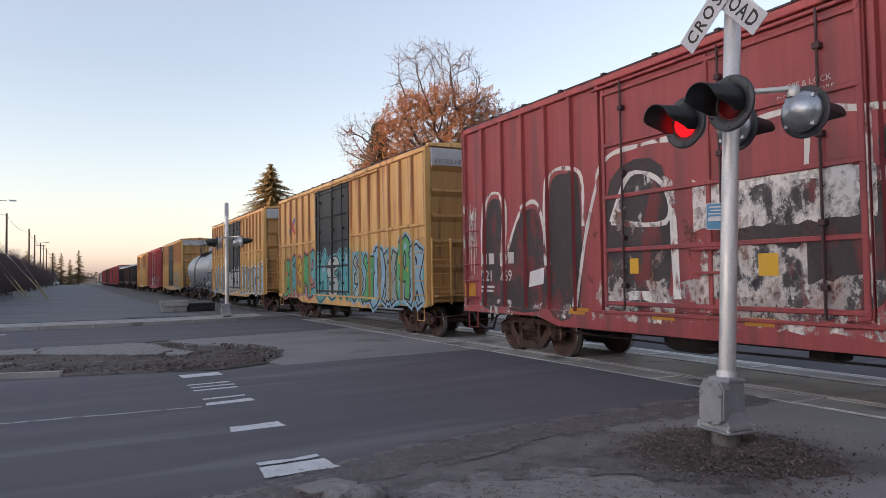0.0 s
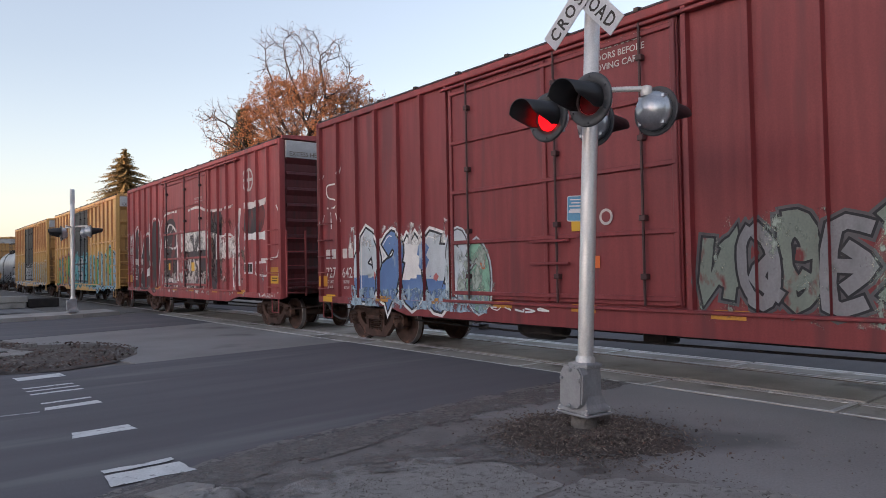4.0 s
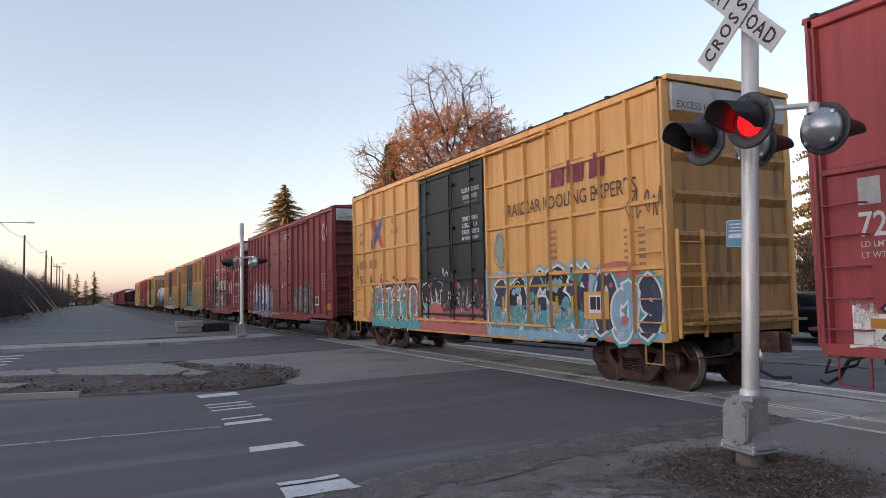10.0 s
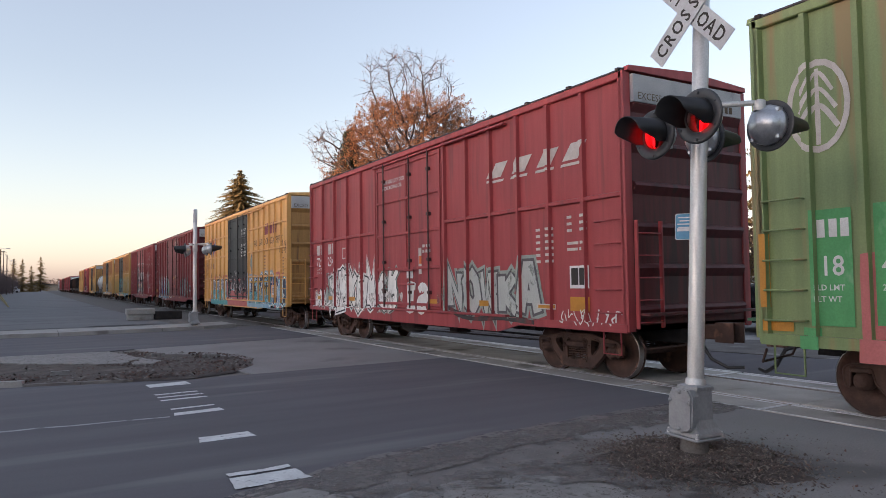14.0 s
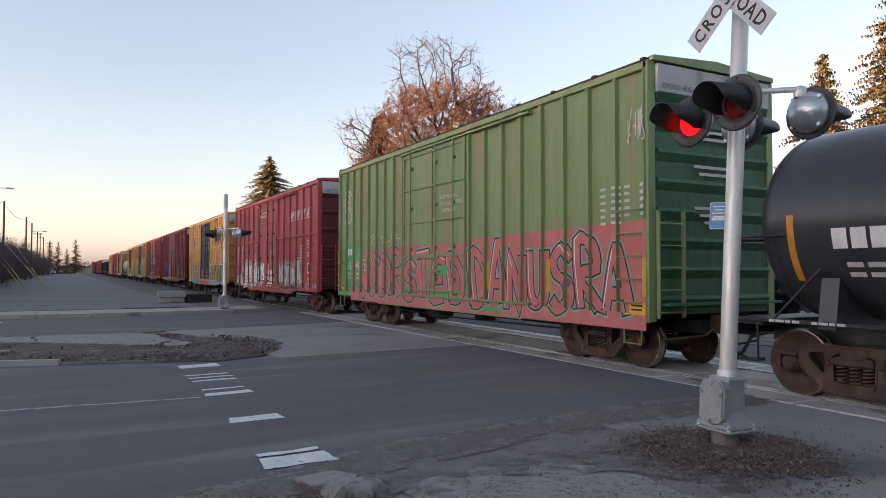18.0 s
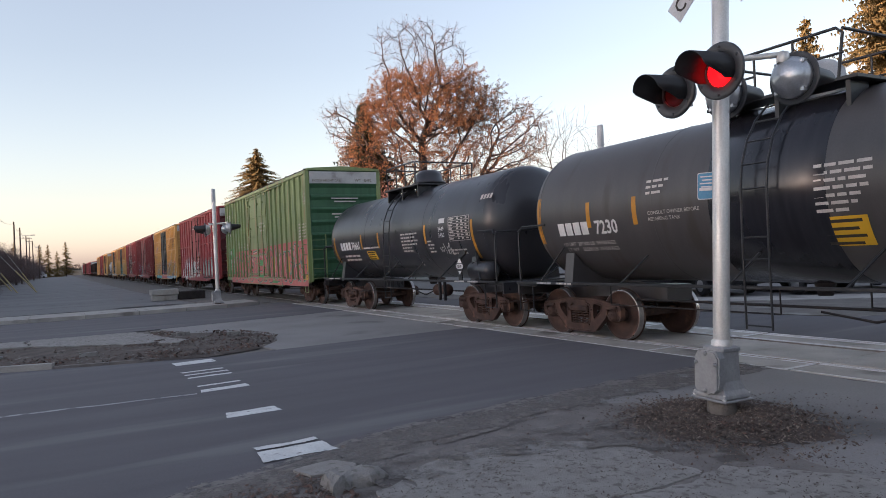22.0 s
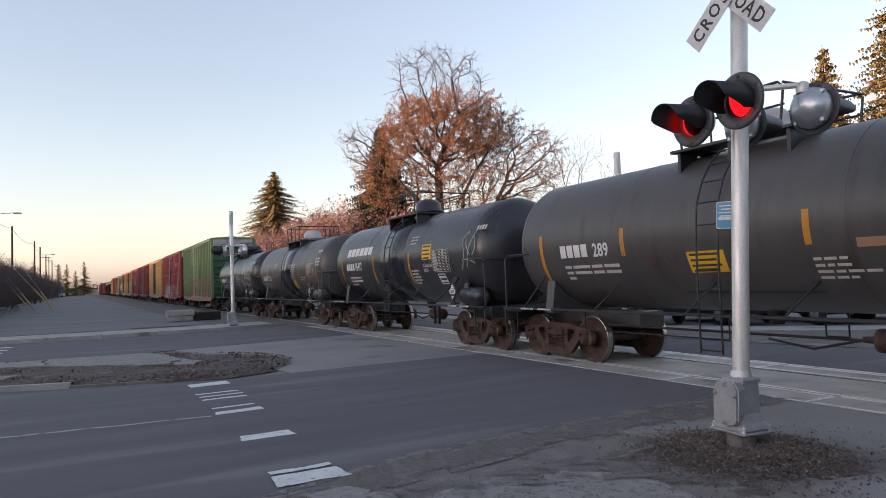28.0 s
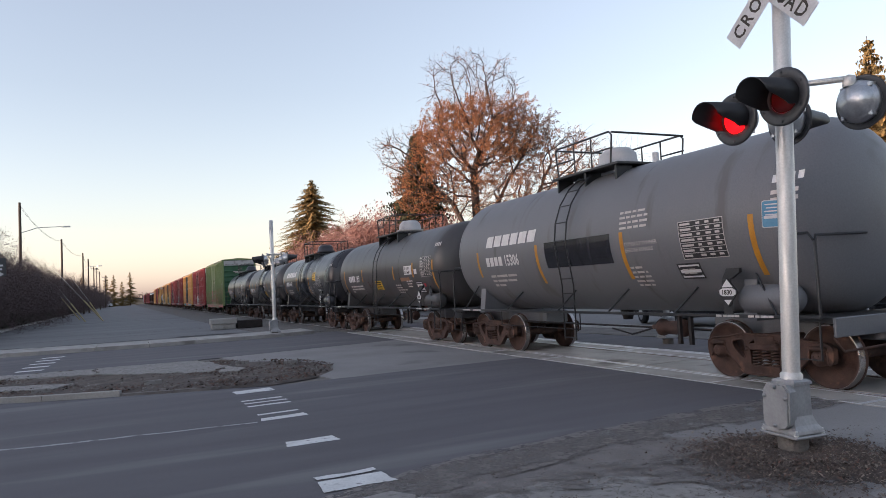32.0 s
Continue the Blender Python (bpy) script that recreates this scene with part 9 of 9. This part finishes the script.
# parked cars beyond the tracks
def parked_car(label, at, paint, tall=0.0):
    c = thing("car", label, "car", "parked cars", at=at)
    b = Mesh()
    out = [(-2.2, 0.35), (-2.25, 0.75), (-2.0, 0.92), (-1.55, 0.98 + tall * 0.3), (-0.95, 1.42 + tall), (0.55, 1.45 + tall), (1.15, 1.0), (2.0, 0.86), (2.2, 0.62), (2.2, 0.35), (1.75, 0.3), (-1.75, 0.3)]
    b.prism(out, -0.82, 0.82, "yz")
    b.v = [(x * (0.86 if z > 1.1 else 1.0), y, z) for x, y, z in b.v]
    body = b.put("body", paint, c)
    gl = Mesh()
    for s in (-1, 1):
        gl.prism([(-1.35, 1.06), (-0.9, 1.36 + tall), (-0.15, 1.38 + tall), (-0.15, 1.05)], s * 0.74, s * 0.78 if False else s * 0.80)
        gl.prism([(-0.08, 1.05), (-0.08, 1.38 + tall), (0.48, 1.38 + tall), (0.95, 1.05)], s * 0.74, s * 0.80)
    gl.put("window", GLASS, c)
    for s in (-0.8, 0.8):
        for y in (-1.4, 1.4):
            wh = Mesh().lathe([(0.0, -0.1), (0.3, -0.1), (0.33, -0.06), (0.33, 0.06), (0.3, 0.1), (0.0, 0.1)], (s, y, 0.33), "x", 18).put("wheel", TYRE, c)
            Mesh().lathe([(0.0, 0.115), (0.17, 0.112), (0.2, 0.10)], (s, y, 0.33), "x", 14).put("rim", ALU, wh) if s > 0 else Mesh().lathe([(0.0, -0.115), (0.17, -0.112), (0.2, -0.10)], (s, y, 0.33), "x", 14).put("rim", ALU, wh)
    for s in (-0.6, 0.6):
        Mesh().box(s - 0.16, s + 0.16, 2.14, 2.215, 0.62, 0.76, 0.02).put("headlight", ALU, c)
        Mesh().box(s - 0.16, s + 0.16, -2.255, -2.18, 0.65, 0.8, 0.02).put("tail_light", plain("tail_red", (0.25, 0.01, 0.01), 0.3), c)
    return c


parked_car("black estate car parked beyond the tracks", pose(17.6, 19.0, 0, 0, 0, -20), CAR_BLACK, 0.15)
parked_car("black saloon parked beyond the tracks", pose(19.3, 16.9, 0, 0, 0, -20), CAR_BLACK)
parked_car("dark grey hatchback parked beyond the tracks", pose(21.0, 14.8, 0, 0, 0, -20), CAR_BLACK, 0.12)
parked_car("pale blue hatchback parked beyond the tracks", pose(22.7, 12.7, 0, 0, 0, -20), CAR_BLUE, 0.12)
parked_car("white saloon parked beyond the tracks", pose(24.4, 10.6, 0, 0, 0, -20), CAR_WHITE)
sheet("shoulder", ragged([(14.7, 9.0), (17.2, 8.2), (21, 6.0), (23, 7.2), (16.9, 13.6), (15.6, 16.4), (14.6, 24), (14.0, 60), (12.7, 60), (13.2, 24), (13.5, 17.2), (14.0, 12.8), (14.3, 11)], 0.12, 0.3, 91), 0.006, GRAVEL, "strip of brown gravel beside the far street", "ground")
sheet("far_pavement", ragged([(17.0, 13.5), (22.8, 7.4), (24.0, 8.2), (18.0, 14.6), (16.9, 17.0), (16.0, 24), (15.4, 60), (14.1, 60), (14.7, 24), (15.7, 16.5)], 0.05, 0.3, 92), 0.012, CONCRETE, "pale concrete walk in front of the parked cars", "pavement")
sheet("forecourt", [(16.5, 17.0), (18, 14.4), (24, 8), (90, 4), (90, 60), (15.8, 60)], -0.02, LOT, "grey asphalt forecourt beyond the tracks", "ground")

k = thing("drinks_stand", "small purple draped stand with a round white sign", "kiosk", at=pose(41.2, 27.2, 0, 0, 0, 50))
Mesh().box(-0.5, 0.5, -0.5, 0.5, 0, 2.2, 0.03).put("drape", PURPLE, k)
Mesh().box(-0.3, 0.3, -0.55, -0.51, 0.5, 1.5, 0.01).put("panel", SIGN_WHITE, k)
Mesh().box(-0.45, 0.45, -0.03, 0.03, 2.3, 3.2, 0.02).put("sign_board", PLATE_GREY, k)
Mesh().lathe([(0.34, -0.04), (0.34, -0.036), (0, -0.036)], (0, 0, 2.75), "y", 20).put("disc", SIGN_WHITE, k)

shop = thing("shop", "low pale shop with a window front and dark roof", "building", at=pose(62, 36, 0, 0, 0, 55))
Mesh().box(-8, 8, -5, 5, 0, 3.6).put("wall", WALL_TAN, shop)
Mesh().box(-8.5, 8.5, -5.6, 5.5, 3.6, 4.0, 0.05).put("roof", ROOF_DARK, shop)
for q in range(5):
    w = Mesh().box(-7.2 + q * 3, -4.9 + q * 3, -5.03, -4.9, 0.6, 2.8).put("window", GLASS, shop)
    Mesh().box(-7.3 + q * 3, -4.8 + q * 3, -5.05, -5.0, 2.8, 2.95).put("frame", SIGN_WHITE, w)
fence = thing("guard_rail", "grey metal guard rail beyond the tracks", "guard rail")
for z in (0.45, 0.85):
    Mesh().tube([(23.0, 23.5, z), (35.5, 20.8, z)], 0.03, 6).put("rail", STEEL, fence)
for q in range(6):
    Mesh().tube([(23.0 + 2.5 * q, 23.5 - 0.54 * q, -0.05), (23.0 + 2.5 * q, 23.5 - 0.54 * q, 0.9)], 0.035, 6).put("post", STEEL, fence)
cab = thing("relay_cabinet", "dark signal relay cabinet with pale labels", "cabinet", at=pose(22.5, 21.0, 0, 0, 0, 20))
Mesh().box(-0.9, 0.9, -0.45, 0.45, 0.0, 1.5, 0.03).put("cabinet_body", PLATE_GREY, cab)
for q in (-0.45, 0.45):
    Mesh().box(q - 0.4, q + 0.4, -0.47, -0.452, 0.2, 1.4, 0.01).put("cabinet_door", PLATE_GREY, cab)
    Mesh().box(q - 0.15, q + 0.15, -0.485, -0.472, 1.0, 1.25, 0.004).put("label_plate", SIGN_WHITE, cab)


# far buildings at the end of the lot
for x, y, w, h, wall in ((-14, 395, 12, 4.5, WALL_PALE), (2, 455, 18, 5, WALL_TAN), (-30, 440, 16, 6, WALL_TAN)):
    h_ = thing("house", "small distant house with a dark roof", "building", "distant houses", at=pose(x, y, 0))
    Mesh().box(-w / 2, w / 2, -4, 4, 0, h * 0.6).put("wall", wall, h_)
    Mesh().prism([(-w / 2 - 0.5, h * 0.6), (w / 2 + 0.5, h * 0.6), (0, h)], -4.5, 4.5, "xz").put("roof", ROOF_DARK, h_)
s = thing("delivery_van", "white delivery van far across the lot", "van", "", at=pose(-7.5, 300, 0))
Mesh().prism([(-2.6, 0.4), (2.6, 0.4), (2.6, 1.3), (1.9, 1.5), (1.4, 2.5), (-2.6, 2.5)], -1.0, 1.0, "xz").put("body", CAR_WHITE, s)
for q in (-1.6, 1.6):
    Mesh().lathe([(0, -1.05), (0.38, -1.05), (0.38, 1.05), (0, 1.05)], (q, 0, 0.38), "y", 14).put("wheel", TYRE, s)

# long plain blocks added out of view in the west, shading train and road
for k, (y, w, h) in enumerate(((-48, 48, 8.6), (2, 56, 9.0), (52, 50, 8.8), (92, 36, 8.4), (136, 58, 8.2), (192, 62, 8.4), (250, 62, 8.2), (312, 70, 8.4), (380, 76, 8.6))):
    b_ = thing("building", "long plain tan block added out of view to hold off the low sun", "building", "buildings behind", at=pose(-66 - 1.4 * (k % 2), y, 0))
    Mesh().box(-6, 6, -w / 2, w / 2, -0.1, h - 0.3).put("wall", WALL_TAN, b_)
    Mesh().box(-6.3, 6.3, -w / 2 - 0.3, w / 2 + 0.3, h - 0.3, h + 0.05 * (k % 2), 0.03).put("roof", ROOF_DARK, b_)
# plain blocks added unseen to the south, cutting skylight on the wagon ends
for x, y, w, h in ((-12, -46, 40, 9.0), (34, -44, 44, 11.0), (70, -30, 26, 9.0)):
    b_ = thing("building", "plain tan block added out of view behind", "building", "buildings behind", at=pose(x, y, 0))
    Mesh().box(-w / 2, w / 2, -6, 6, -0.1, h).put("wall", WALL_TAN, b_)
    Mesh().box(-w / 2 - 0.3, w / 2 + 0.3, -6.3, 6.3, h, h + 0.3, 0.03).put("roof", ROOF_DARK, b_)
# low plain blocks added behind the camera only to close the place
for x, y, w, h in ((-62, -75, 40, 4.5), (-78, -30, 40, 4.5)):
    b_ = thing("building", "plain tan block added out of view behind", "building", "buildings behind", at=pose(x, y, 0, 0, 0, -53))
    Mesh().box(-w / 2, w / 2, -6, 6, -0.1, h).put("wall", WALL_TAN, b_)
    Mesh().box(-w / 2 - 0.3, w / 2 + 0.3, -6.3, 6.3, h, h + 0.3, 0.03).put("roof", ROOF_DARK, b_)


# ---- what moves ----
def motions():
    """The train rolls away along the track; its wheels turn."""
    for car, mid in CARS:
        walk(car, [(t, pose(TRACK_X, mid + advance(t), 0)) for t in [0.5 * k for k in range(65)]])
    times = [0.125 * k for k in range(257)]
    for w, y in SPIN:
        walk(w, [(t, pose(0, y, WHEEL_R, -math.degrees(advance(t) / WHEEL_R))) for t in times])
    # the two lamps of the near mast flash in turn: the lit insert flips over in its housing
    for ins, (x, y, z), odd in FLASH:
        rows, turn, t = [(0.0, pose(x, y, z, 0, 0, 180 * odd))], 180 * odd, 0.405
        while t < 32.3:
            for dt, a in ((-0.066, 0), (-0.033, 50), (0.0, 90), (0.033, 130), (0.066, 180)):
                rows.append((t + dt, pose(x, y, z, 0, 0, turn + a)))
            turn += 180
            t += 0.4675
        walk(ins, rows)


motions()
